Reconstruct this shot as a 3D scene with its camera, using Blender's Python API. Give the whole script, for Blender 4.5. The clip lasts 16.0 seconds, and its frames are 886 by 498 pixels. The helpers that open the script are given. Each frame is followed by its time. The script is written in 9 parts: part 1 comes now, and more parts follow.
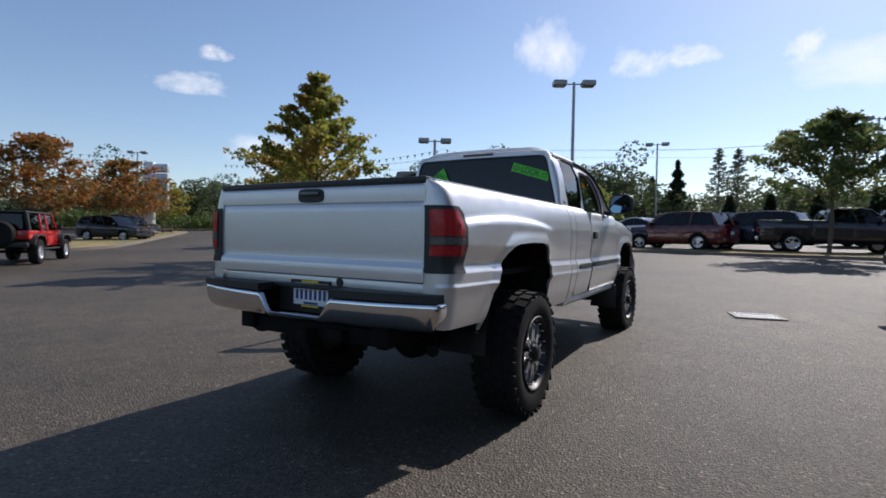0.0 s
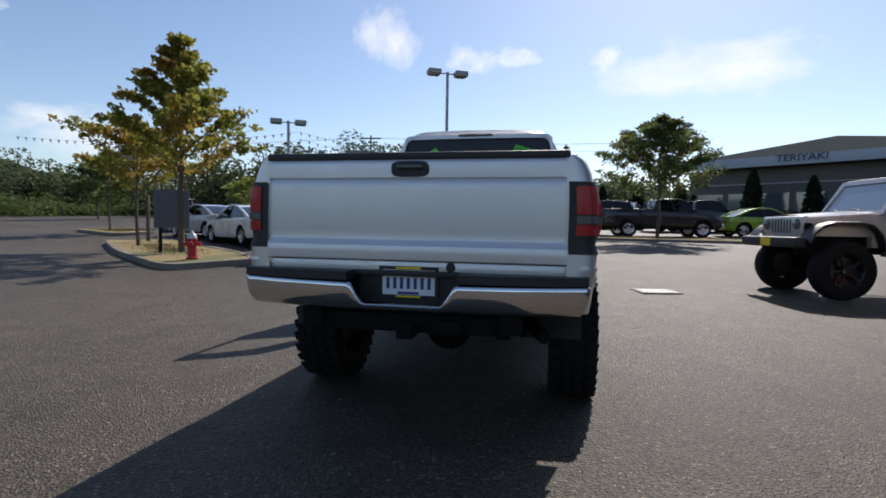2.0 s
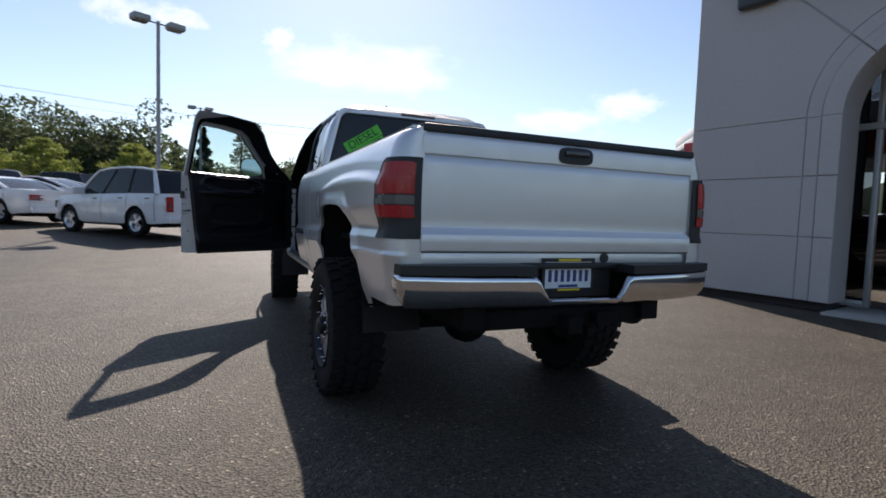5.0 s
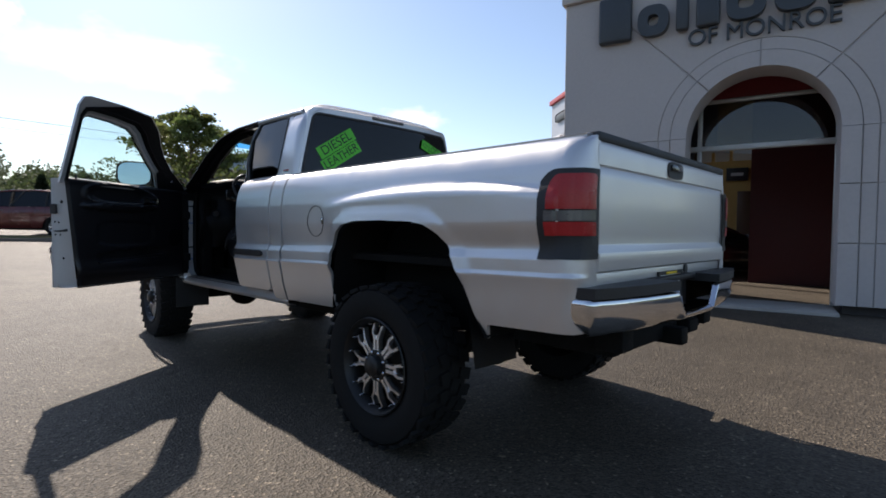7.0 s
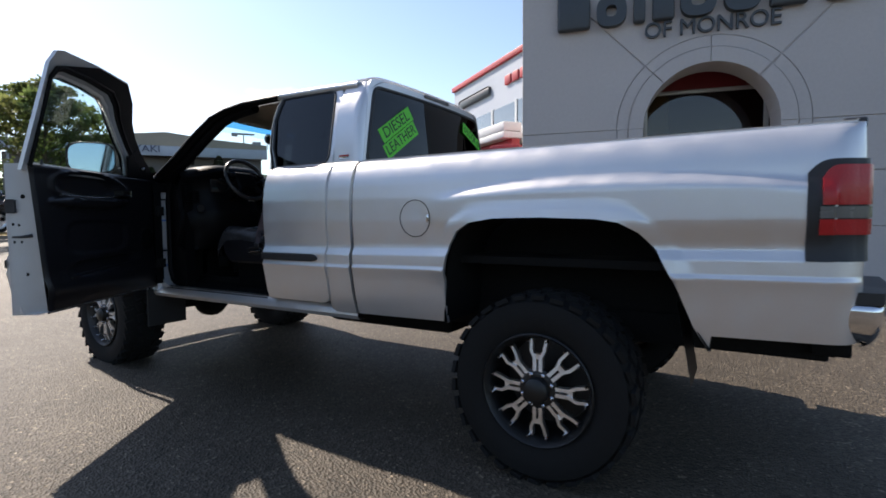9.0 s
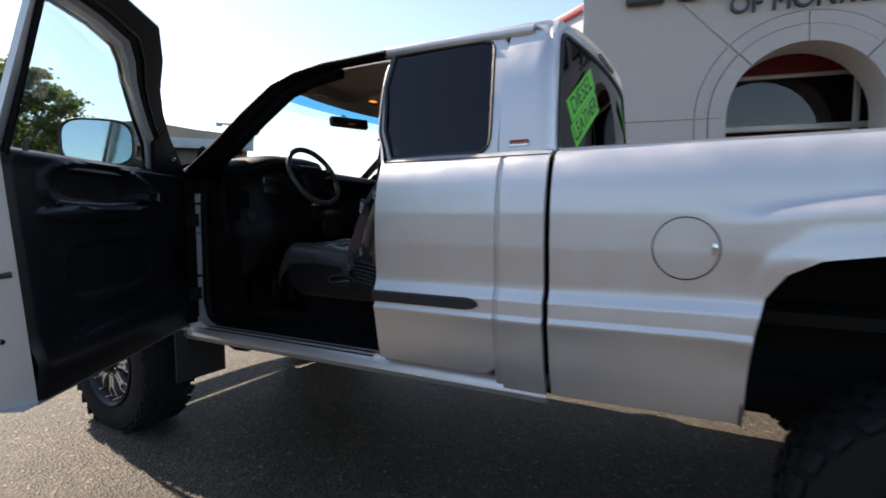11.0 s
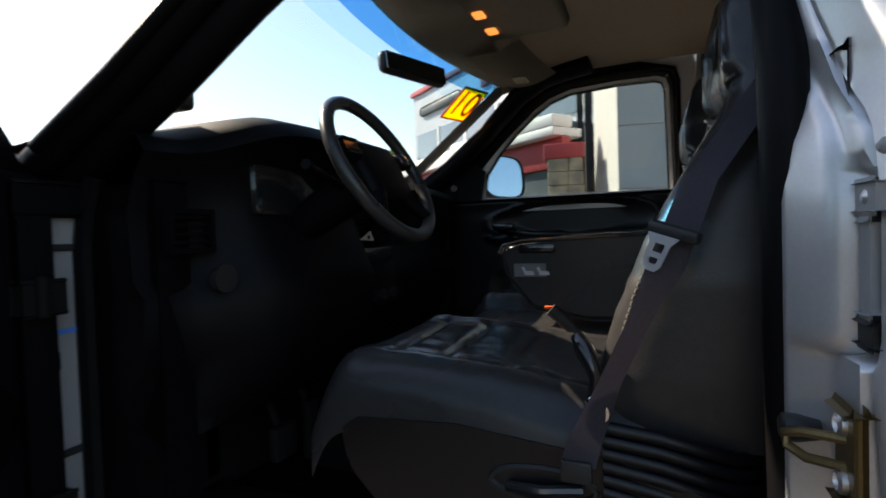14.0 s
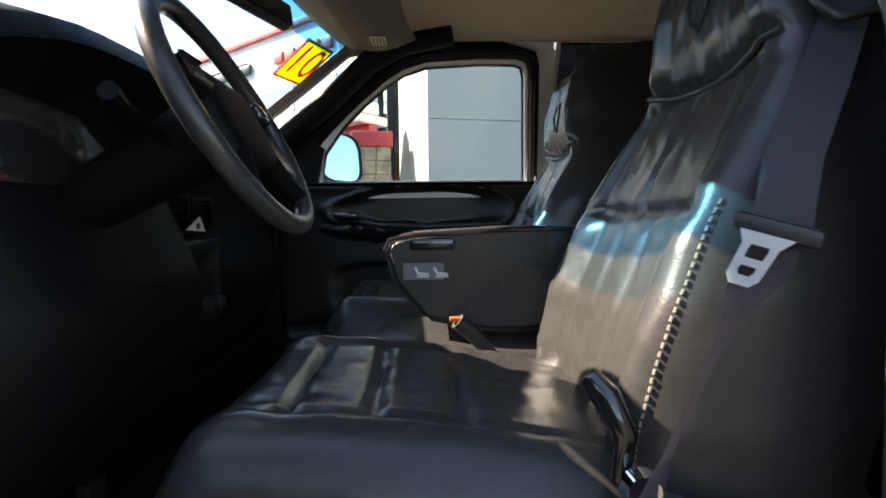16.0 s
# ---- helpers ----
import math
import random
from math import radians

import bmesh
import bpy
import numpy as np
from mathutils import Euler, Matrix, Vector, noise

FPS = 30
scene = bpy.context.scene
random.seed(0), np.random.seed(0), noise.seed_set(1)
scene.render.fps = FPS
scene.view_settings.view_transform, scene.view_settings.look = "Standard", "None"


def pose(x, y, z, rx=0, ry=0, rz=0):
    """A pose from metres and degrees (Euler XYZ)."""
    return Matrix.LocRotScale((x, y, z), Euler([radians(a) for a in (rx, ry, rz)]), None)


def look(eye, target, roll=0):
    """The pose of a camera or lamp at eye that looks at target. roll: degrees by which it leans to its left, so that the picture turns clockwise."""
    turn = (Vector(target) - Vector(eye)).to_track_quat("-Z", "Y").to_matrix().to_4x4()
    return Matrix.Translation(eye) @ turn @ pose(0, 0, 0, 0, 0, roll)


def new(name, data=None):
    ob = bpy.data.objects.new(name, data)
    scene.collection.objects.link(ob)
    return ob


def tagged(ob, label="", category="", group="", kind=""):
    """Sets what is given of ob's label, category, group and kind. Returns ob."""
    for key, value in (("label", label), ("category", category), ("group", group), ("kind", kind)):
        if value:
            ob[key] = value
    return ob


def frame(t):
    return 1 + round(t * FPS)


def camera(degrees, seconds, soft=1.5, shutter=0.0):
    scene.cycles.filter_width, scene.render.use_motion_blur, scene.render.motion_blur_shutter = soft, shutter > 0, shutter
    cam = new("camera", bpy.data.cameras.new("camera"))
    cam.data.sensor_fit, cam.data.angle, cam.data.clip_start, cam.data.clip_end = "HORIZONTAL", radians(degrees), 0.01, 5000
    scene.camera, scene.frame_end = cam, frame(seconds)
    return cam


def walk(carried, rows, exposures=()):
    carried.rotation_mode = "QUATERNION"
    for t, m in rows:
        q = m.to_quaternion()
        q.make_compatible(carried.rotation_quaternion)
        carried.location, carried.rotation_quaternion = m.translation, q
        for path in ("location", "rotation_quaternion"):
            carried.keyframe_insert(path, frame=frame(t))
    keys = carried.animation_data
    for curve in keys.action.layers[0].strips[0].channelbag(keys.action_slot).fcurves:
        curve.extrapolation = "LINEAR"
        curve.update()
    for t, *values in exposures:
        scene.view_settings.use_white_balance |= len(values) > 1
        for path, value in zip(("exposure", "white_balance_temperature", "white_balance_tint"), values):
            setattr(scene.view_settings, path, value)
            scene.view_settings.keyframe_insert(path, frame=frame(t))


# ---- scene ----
cam = camera(82.0, 16.0, soft=1.7, shutter=0.3)
PATH = [
    (0, (2.318, -2.376, 1.304), (1.327, -0.64, 1.252), 1.0),
    (0.5, (1.939, -2.482, 1.28), (1.09, -0.672, 1.218), 0.3),
    (1, (1.578, -2.561, 1.282), (0.836, -0.706, 1.19), 0.1),
    (1.5, (1.175, -2.668, 1.272), (0.588, -0.758, 1.189), 0.5),
    (2, (0.764, -2.689, 1.233), (0.349, -0.735, 1.143), 0.9),
    (2.5, (0.35, -2.668, 1.226), (0.111, -0.685, 1.128), 1.7),
    (3, (-0.091, -2.682, 1.22), (-0.122, -0.683, 1.138), 0.8),
    (3.5, (-0.493, -2.571, 1.197), (-0.339, -0.579, 1.112), 1.0),
    (4, (-0.869, -2.446, 1.195), (-0.539, -0.477, 1.08), 2.3),
    (4.2, (-1.034, -2.401, 1.202), (-0.6, -0.452, 1.088), 1.9),
    (6.3, (-2.477, -1.497, 1.202), (-1.21, 0.05, 1.127), 0.6),
    (6.5, (-2.564, -1.335, 1.182), (-1.225, 0.151, 1.128), -0.5),
    (6.8, (-2.724, -1.157, 1.209), (-1.322, 0.268, 1.154), 0.4),
    (7, (-2.821, -1.021, 1.206), (-1.386, 0.37, 1.137), 0.6),
    (7.5, (-3.147, -0.733, 1.228), (-1.577, 0.506, 1.204), -1.5),
    (8, (-3.305, -0.406, 1.2), (-1.683, 0.761, 1.13), -0.9),
    (8.2, (-3.318, -0.244, 1.207), (-1.678, 0.896, 1.101), -0.0),
    (10.3, (-3.122, 1.356, 1.344), (-1.312, 2.197, 1.23), -2.0),
    (10.5, (-3.025, 1.508, 1.352), (-1.227, 2.375, 1.227), -0.2),
    (10.8, (-2.881, 1.712, 1.385), (-1.106, 2.621, 1.242), 0.5),
    (11, (-2.775, 1.833, 1.385), (-1.024, 2.788, 1.238), -0.2),
    (11.5, (-2.449, 2.178, 1.411), (-0.824, 3.341, 1.317), 0.6),
    (12, (-2.229, 2.535, 1.407), (-0.672, 3.786, 1.298), 0.9),
    (12.5, (-2.037, 2.864, 1.428), (-0.423, 4.036, 1.277), -0.6),
    (13, (-1.761, 3.107, 1.426), (-0.142, 4.276, 1.313), -0.8),
    (13.5, (-1.605, 3.242, 1.439), (0.081, 4.316, 1.353), -1.6),
    (14, (-1.527, 3.385, 1.438), (0.323, 4.141, 1.377), -1.9),
    (14.5, (-1.485, 3.548, 1.449), (0.49, 3.852, 1.359), -2.3),
    (15, (-1.447, 3.618, 1.449), (0.55, 3.697, 1.371), -1.5),
    (15.5, (-1.394, 3.655, 1.442), (0.603, 3.683, 1.334), -0.9),
    (16, (-1.242, 3.676, 1.443), (0.755, 3.642, 1.325), -0.6),
]
EXPOSURES = [(0.0, -0.05, 6300, 14), (4.0, 0.13, 6700, 14), (6.5, 0.36, 6800, 14), (8.0, 0.48, 6900, 14), (10.5, 1.05, 7200, 14), (11.5, 1.0, 7500, 14), (12.5, 0.92, 7300, 13), (13.5, 1.2, 7900, 12), (15.0, 1.4, 7700, 10), (16.0, 2.5, 8000, 11)]
walk(cam, [(t, look(eye, target, roll)) for t, eye, target, roll in PATH], EXPOSURES)

# ---- sky and sun ----
SUN_EL, SUN_AZ = radians(40.5), radians(12.4)  # azimuth from +y towards +x
world = bpy.data.worlds.new("sky")
scene.world = world
world.use_nodes = True
wn = world.node_tree.nodes
sky = wn.new("ShaderNodeTexSky")
sky.sky_type = "NISHITA"
sky.sun_disc = False
sky.sun_elevation = SUN_EL
sky.sun_rotation = SUN_AZ
sky.air_density, sky.dust_density, sky.ozone_density = 1.0, 0.35, 1.8
world.node_tree.links.new(sky.outputs[0], wn["Background"].inputs[0])
wn["Background"].inputs[1].default_value = 0.13
sun = new("sun", bpy.data.lights.new("sun", "SUN"))
sun.data.energy, sun.data.angle, sun.data.color = 5.0, radians(0.55), (1.0, 0.94, 0.86)
sun_dir = Vector((math.sin(SUN_AZ) * math.cos(SUN_EL), math.cos(SUN_AZ) * math.cos(SUN_EL), math.sin(SUN_EL)))
sun.matrix_world = look(sun_dir * 100, (0, 0, 0))


# ---- materials ----
def material(name, color, rough=0.5, metal=0.0, vary=0.12, scale=8.0, bump=0.0, bump_scale=60.0, coat=0.0, spec=0.5, second=None, mix_scale=1.5, by_object=0.0, dirt=None):
    """A node material: base colour varied at two scales, fine bump, optional second colour in patches."""
    m = bpy.data.materials.new(name)
    m.use_nodes = True
    nt, p = m.node_tree, m.node_tree.nodes["Principled BSDF"]
    n, link = nt.nodes, nt.links.new
    p.inputs["Roughness"].default_value, p.inputs["Metallic"].default_value = rough, metal
    p.inputs["Specular IOR Level"].default_value = spec
    p.inputs["Coat Weight"].default_value, p.inputs["Coat Roughness"].default_value = coat, 0.04
    tc = n.new("ShaderNodeTexCoord")
    fine, wide = n.new("ShaderNodeTexNoise"), n.new("ShaderNodeTexNoise")
    fine.inputs["Scale"].default_value, fine.inputs["Detail"].default_value = scale * 7, 5
    wide.inputs["Scale"].default_value, wide.inputs["Detail"].default_value = scale * 0.25, 4
    link(tc.outputs["Object"], fine.inputs["Vector"]), link(tc.outputs["Object"], wide.inputs["Vector"])
    both = n.new("ShaderNodeMath")
    both.operation = "ADD"
    link(fine.outputs["Fac"], both.inputs[0]), link(wide.outputs["Fac"], both.inputs[1])
    ramp = n.new("ShaderNodeMapRange")
    ramp.inputs[1].default_value, ramp.inputs[2].default_value = 0.6, 1.4
    ramp.inputs[3].default_value, ramp.inputs[4].default_value = 1 - vary, 1 + vary
    link(both.outputs[0], ramp.inputs[0])
    tint = n.new("ShaderNodeMix")
    tint.data_type, tint.blend_type = "RGBA", "MULTIPLY"
    tint.inputs[0].default_value = 1.0
    tint.inputs[6].default_value = (*color, 1)
    if second:
        patch, edge, mix = n.new("ShaderNodeTexNoise"), n.new("ShaderNodeMapRange"), n.new("ShaderNodeMix")
        patch.inputs["Scale"].default_value, patch.inputs["Detail"].default_value = mix_scale, 6
        link(tc.outputs["Object"], patch.inputs["Vector"])
        edge.inputs[1].default_value, edge.inputs[2].default_value = 0.45, 0.62
        link(patch.outputs["Fac"], edge.inputs[0])
        mix.data_type = "RGBA"
        mix.inputs[6].default_value, mix.inputs[7].default_value = (*color, 1), (*second, 1)
        link(edge.outputs[0], mix.inputs[0]), link(mix.outputs[2], tint.inputs[6])
    link(ramp.outputs[0], tint.inputs[7])
    out = tint.outputs[2]
    if by_object:
        info, spread, last = n.new("ShaderNodeObjectInfo"), n.new("ShaderNodeMapRange"), n.new("ShaderNodeMix")
        spread.inputs[3].default_value, spread.inputs[4].default_value = 1 - by_object, 1 + by_object
        link(info.outputs["Random"], spread.inputs[0])
        last.data_type, last.blend_type = "RGBA", "MULTIPLY"
        last.inputs[0].default_value = 1.0
        link(out, last.inputs[6]), link(spread.outputs[0], last.inputs[7])
        out = last.outputs[2]
    link(out, p.inputs["Base Color"])
    rr = n.new("ShaderNodeMapRange")
    rr.inputs[1].default_value, rr.inputs[2].default_value = 0.3, 0.7
    rr.inputs[3].default_value, rr.inputs[4].default_value = max(rough - 0.06, 0.01), min(rough + 0.08, 1)
    link(wide.outputs["Fac"], rr.inputs[0]), link(rr.outputs[0], p.inputs["Roughness"])
    if bump:
        b, g = n.new("ShaderNodeBump"), n.new("ShaderNodeTexNoise")
        g.inputs["Scale"].default_value, g.inputs["Detail"].default_value = bump_scale, 4
        b.inputs["Strength"].default_value, b.inputs["Distance"].default_value = bump, 0.01
        link(tc.outputs["Object"], g.inputs["Vector"]), link(g.outputs["Fac"], b.inputs["Height"])
        link(b.outputs[0], p.inputs["Normal"])
    return m


def glass(name, tint=(0.8, 0.88, 0.88), dark=0.0, shine_least=0.045):
    """A thin pane: clear or tinted see-through with a mirror coat by Fresnel."""
    m = bpy.data.materials.new(name)
    m.use_nodes = True
    n, link = m.node_tree.nodes, m.node_tree.links.new
    n.remove(n["Principled BSDF"])
    clear, shine, mix, edge = n.new("ShaderNodeBsdfTransparent"), n.new("ShaderNodeBsdfGlossy"), n.new("ShaderNodeMixShader"), n.new("ShaderNodeLayerWeight")
    power, fres = n.new("ShaderNodeMath"), n.new("ShaderNodeMath")
    edge.inputs[0].default_value = 0.5
    power.operation, power.inputs[1].default_value = "POWER", 4.0
    fres.operation, fres.inputs[1].default_value, fres.inputs[2].default_value = "MULTIPLY_ADD", 0.85, shine_least
    link(edge.outputs["Facing"], power.inputs[0]), link(power.outputs[0], fres.inputs[0])
    clear.inputs[0].default_value = (*[c * (1 - dark) for c in tint], 1)
    shine.inputs["Roughness"].default_value = 0.015
    link(fres.outputs[0], mix.inputs[0]), link(clear.outputs[0], mix.inputs[1]), link(shine.outputs[0], mix.inputs[2])
    link(mix.outputs[0], n["Material Output"].inputs[0])
    return m


def glow(name, color, strength):
    m = bpy.data.materials.new(name)
    m.use_nodes = True
    p = m.node_tree.nodes["Principled BSDF"]
    p.inputs["Base Color"].default_value = (*color, 1)
    p.inputs["Emission Color"].default_value, p.inputs["Emission Strength"].default_value = (*color, 1), strength
    return m


def asphalt_material():
    m = bpy.data.materials.new("asphalt")
    m.use_nodes = True
    n, link = m.node_tree.nodes, m.node_tree.links.new
    p = n["Principled BSDF"]
    tc = n.new("ShaderNodeTexCoord")
    stones = n.new("ShaderNodeTexVoronoi")
    stones.inputs["Scale"].default_value = 75
    wide, mid, speck = n.new("ShaderNodeTexNoise"), n.new("ShaderNodeTexNoise"), n.new("ShaderNodeTexNoise")
    wide.inputs["Scale"].default_value, wide.inputs["Detail"].default_value = 0.16, 6
    mid.inputs["Scale"].default_value, mid.inputs["Detail"].default_value = 2.2, 6
    speck.inputs["Scale"].default_value, speck.inputs["Detail"].default_value = 45, 3
    for t in (stones, wide, mid, speck):
        link(tc.outputs["Object"], t.inputs["Vector"])
    base = n.new("ShaderNodeValToRGB")
    base.color_ramp.elements[0].position, base.color_ramp.elements[0].color = 0.3, (0.045, 0.037, 0.027, 1)
    base.color_ramp.elements[1].position, base.color_ramp.elements[1].color = 0.7, (0.088, 0.071, 0.052, 1)
    link(wide.outputs["Fac"], base.inputs[0])
    grain = n.new("ShaderNodeMapRange")
    grain.inputs[1].default_value, grain.inputs[2].default_value = 0.0, 1.0
    grain.inputs[3].default_value, grain.inputs[4].default_value = 0.3, 1.9
    link(stones.outputs["Color"], grain.inputs[0])
    stain = n.new("ShaderNodeMapRange")
    stain.inputs[1].default_value, stain.inputs[2].default_value = 0.3, 0.7
    stain.inputs[3].default_value, stain.inputs[4].default_value = 0.82, 1.14
    link(mid.outputs["Fac"], stain.inputs[0])
    m1, m2 = n.new("ShaderNodeMix"), n.new("ShaderNodeMix")
    for mm in (m1, m2):
        mm.data_type, mm.blend_type = "RGBA", "MULTIPLY"
        mm.inputs[0].default_value = 1.0
    link(base.outputs[0], m1.inputs[6]), link(grain.outputs[0], m1.inputs[7])
    pale, m4 = n.new("ShaderNodeMapRange"), n.new("ShaderNodeMix")
    pale.inputs[1].default_value, pale.inputs[2].default_value = 0.86, 0.94
    pale.inputs[3].default_value, pale.inputs[4].default_value = 1.0, 2.4
    m4.data_type, m4.blend_type = "RGBA", "MULTIPLY"
    m4.inputs[0].default_value = 1.0
    link(stones.outputs["Color"], pale.inputs[0])
    link(m1.outputs[2], m4.inputs[6]), link(pale.outputs[0], m4.inputs[7])
    link(m4.outputs[2], m2.inputs[6]), link(stain.outputs[0], m2.inputs[7])
    # dark tar-sealed cracks along warped cell borders
    warp, add, crack, thin = n.new("ShaderNodeTexNoise"), n.new("ShaderNodeVectorMath"), n.new("ShaderNodeTexVoronoi"), n.new("ShaderNodeMapRange")
    warp.inputs["Scale"].default_value, warp.inputs["Detail"].default_value = 0.8, 5
    add.operation = "ADD"
    link(tc.outputs["Object"], warp.inputs["Vector"])
    link(tc.outputs["Object"], add.inputs[0]), link(warp.outputs["Color"], add.inputs[1])
    crack.feature = "DISTANCE_TO_EDGE"
    crack.inputs["Scale"].default_value = 0.13
    link(add.outputs[0], crack.inputs["Vector"])
    thin.inputs[1].default_value, thin.inputs[2].default_value = 0.0008, 0.0024
    thin.inputs[3].default_value, thin.inputs[4].default_value = 0.7, 1.0
    link(crack.outputs["Distance"], thin.inputs[0])
    m3 = n.new("ShaderNodeMix")
    m3.data_type, m3.blend_type = "RGBA", "MULTIPLY"
    m3.inputs[0].default_value = 1.0
    link(m2.outputs[2], m3.inputs[6]), link(thin.outputs[0], m3.inputs[7])
    link(m3.outputs[2], p.inputs["Base Color"])
    p.inputs["Roughness"].default_value = 0.64
    p.inputs["Specular IOR Level"].default_value = 0.30
    b = n.new("ShaderNodeBump")
    b.inputs["Strength"].default_value, b.inputs["Distance"].default_value = 0.85, 0.01
    link(stones.outputs["Distance"], b.inputs["Height"])
    link(b.outputs[0], p.inputs["Normal"])
    return m


ASPHALT = asphalt_material()
SILVER = material("silver_paint", (0.685, 0.672, 0.668), 0.38, 0.7, 0.04, 40, coat=0.6)
SILVER.node_tree.nodes["Principled BSDF"].inputs["Coat Roughness"].default_value = 0.12
JAMB_PAINT = material("dull_silver_jamb_paint", (0.60, 0.605, 0.62), 0.36, 0.65, 0.06, 30)
# silver of the shut face, with its shade put into the colour
SHUT_SHADED = material("silver_shut_face_shaded", (0.46, 0.46, 0.47), 0.42, 0.5, 0.06, 30)
CHROME = material("chrome", (0.72, 0.72, 0.74), 0.07, 1.0, 0.03, 10)
BLACK_PLASTIC = material("black_plastic", (0.018, 0.018, 0.019), 0.5, 0, 0.2, 12, 0.12, 300)
RUBBER = material("tyre_rubber", (0.010, 0.010, 0.010), 0.8, 0, 0.25, 10, 0.15, 120, spec=0.22)
# one even near-black for underbody, wheel wells, seams and small fittings
NEAR_BLACK = material("underbody_steel", (0.007, 0.0068, 0.0065), 0.85, 0.0, 0.4, 9, 0.2, 60, spec=0.2)
# below real black plastic: the cab's dim light is put into the colour
TRIM_DARK = material("dim_interior_plastic", (0.0034, 0.0034, 0.004), 0.5, 0, 0.15, 14, 0.08, 350, spec=0.10)
DOOR_VINYL = material("door_trim_vinyl", (0.0065, 0.0065, 0.0085), 0.36, 0, 0.15, 14, 0.06, 350, spec=0.42)
LEATHER = material("dark_leather", (0.033, 0.0316, 0.0318), 0.26, 0, 0.2, 9, 0.07, 260, spec=0.38)
FABRIC = material("headliner_fabric", (0.27, 0.24, 0.2), 0.95, 0, 0.12, 15, 0.25, 420)
# carpet colour lowered as well, to carry the dimness of the cab floor
CARPET = material("dim_carpet", (0.0045, 0.0045, 0.005), 1.0, 0, 0.3, 20, 0.5, 300, spec=0.1)
BELT = material("seat_belt_web", (0.085, 0.076, 0.094), 0.8, 0, 0.15, 30, 0.3, 500)
TINT = glass("tinted_glass", (0.4, 0.42, 0.45), 0.75)
CLEAR = glass("clear_glass", (0.82, 0.9, 0.9), 0.06)
WINDSHIELD = glass("windshield_glass", (0.86, 0.93, 0.93), 0.04)
BLUE_BAND = glass("blue_shade_band", (0.1, 0.42, 0.75), 0.1)
BLUE_FADE = glass("pale_blue_shade_band", (0.68, 0.87, 0.95), 0.05)
MIRROR = material("mirror_glass", (0.46, 0.58, 0.70), 0.01, 1.0, 0.0)
RED_LENS = material("red_lens", (0.42, 0.016, 0.018), 0.28, 0, 0.15, 20, 0.15, 90, coat=0.25, spec=0.3)
CLEAR_LENS = material("clear_lens", (0.11, 0.1, 0.095), 0.25, 0, 0.1, 20, coat=0.35)
AMBER = material("amber_lens", (0.6, 0.2, 0.02), 0.2, 0, 0.1, 20, coat=0.8)
ALLOY = material("machined_alloy", (0.84, 0.84, 0.85), 0.36, 1.0, 0.08, 20)
BLACK_GLOSS = material("black_gloss", (0.012, 0.012, 0.013), 0.18, 0, 0.1, 10, coat=0.7)
GREEN_STICKER = material("green_sticker", (0.1, 0.62, 0.04), 0.5, 0, 0.05, 10)
INK = material("black_ink", (0.012, 0.014, 0.012), 0.6, 0, 0.05)
YELLOW = material("yellow_print", (0.9, 0.62, 0.02), 0.5, 0, 0.05)
ORANGE_RED = material("orange_print", (0.75, 0.1, 0.02), 0.5, 0, 0.05)
STUCCO = material("painted_stucco", (0.49, 0.45, 0.432), 0.85, 0, 0.06, 3, 0.35, 90)
CONCRETE = material("concrete", (0.34, 0.32, 0.29), 0.9, 0, 0.15, 3, 0.3, 50)
SIGN_LETTER = material("dark_sign_metal", (0.045, 0.052, 0.06), 0.45, 0.1, 0.1, 4)
ALUMINIUM = material("painted_aluminium", (0.55, 0.55, 0.54), 0.4, 0.3, 0.08, 6)
DRY_GRASS = material("dry_grass", (0.27, 0.2, 0.08), 0.95, 0, 0.35, 4, 0.7, 40, second=(0.14, 0.14, 0.05), mix_scale=0.8)
BARK = material("bark", (0.11, 0.085, 0.06), 0.9, 0, 0.4, 5, 0.8, 25)
POLE_PAINT = material("grey_pole_paint", (0.3, 0.31, 0.32), 0.5, 0.2, 0.1, 3)


def leaf_material(name, color, second, rough=0.55):
    m = material(name, color, rough, 0, 0.3, 3, second=second, mix_scale=0.9, spec=0.3)
    n, link = m.node_tree.nodes, m.node_tree.links.new
    p = n["Principled BSDF"]
    geo, spread, mul = n.new("ShaderNodeNewGeometry"), n.new("ShaderNodeMapRange"), n.new("ShaderNodeMix")
    spread.inputs[3].default_value, spread.inputs[4].default_value = 0.6, 1.35
    link(geo.outputs["Random Per Island"], spread.inputs[0])
    mul.data_type, mul.blend_type = "RGBA", "MULTIPLY"
    mul.inputs[0].default_value = 1.0
    src = p.inputs["Base Color"].links[0].from_socket
    link(src, mul.inputs[6]), link(spread.outputs[0], mul.inputs[7]), link(mul.outputs[2], p.inputs["Base Color"])
    thru, mix = n.new("ShaderNodeBsdfTranslucent"), n.new("ShaderNodeMixShader")
    link(mul.outputs[2], thru.inputs[0])
    mix.inputs[0].default_value = 0.5
    link(p.outputs[0], mix.inputs[1]), link(thru.outputs[0], mix.inputs[2])
    link(mix.outputs[0], n["Material Output"].inputs[0])
    return m


LEAF_TURNING = leaf_material("turning_leaves", (0.28, 0.29, 0.055), (0.38, 0.24, 0.05))
LEAF_ORANGE = leaf_material("orange_leaves", (0.34, 0.13, 0.03), (0.18, 0.14, 0.04))
LEAF_GREEN = leaf_material("green_leaves", (0.085, 0.13, 0.035), (0.13, 0.15, 0.045))
LEAF_WOODS = leaf_material("woods_leaves", (0.062, 0.088, 0.036), (0.102, 0.118, 0.050))
LEAF_DARK = leaf_material("evergreen_leaves", (0.02, 0.035, 0.014), (0.035, 0.05, 0.02))


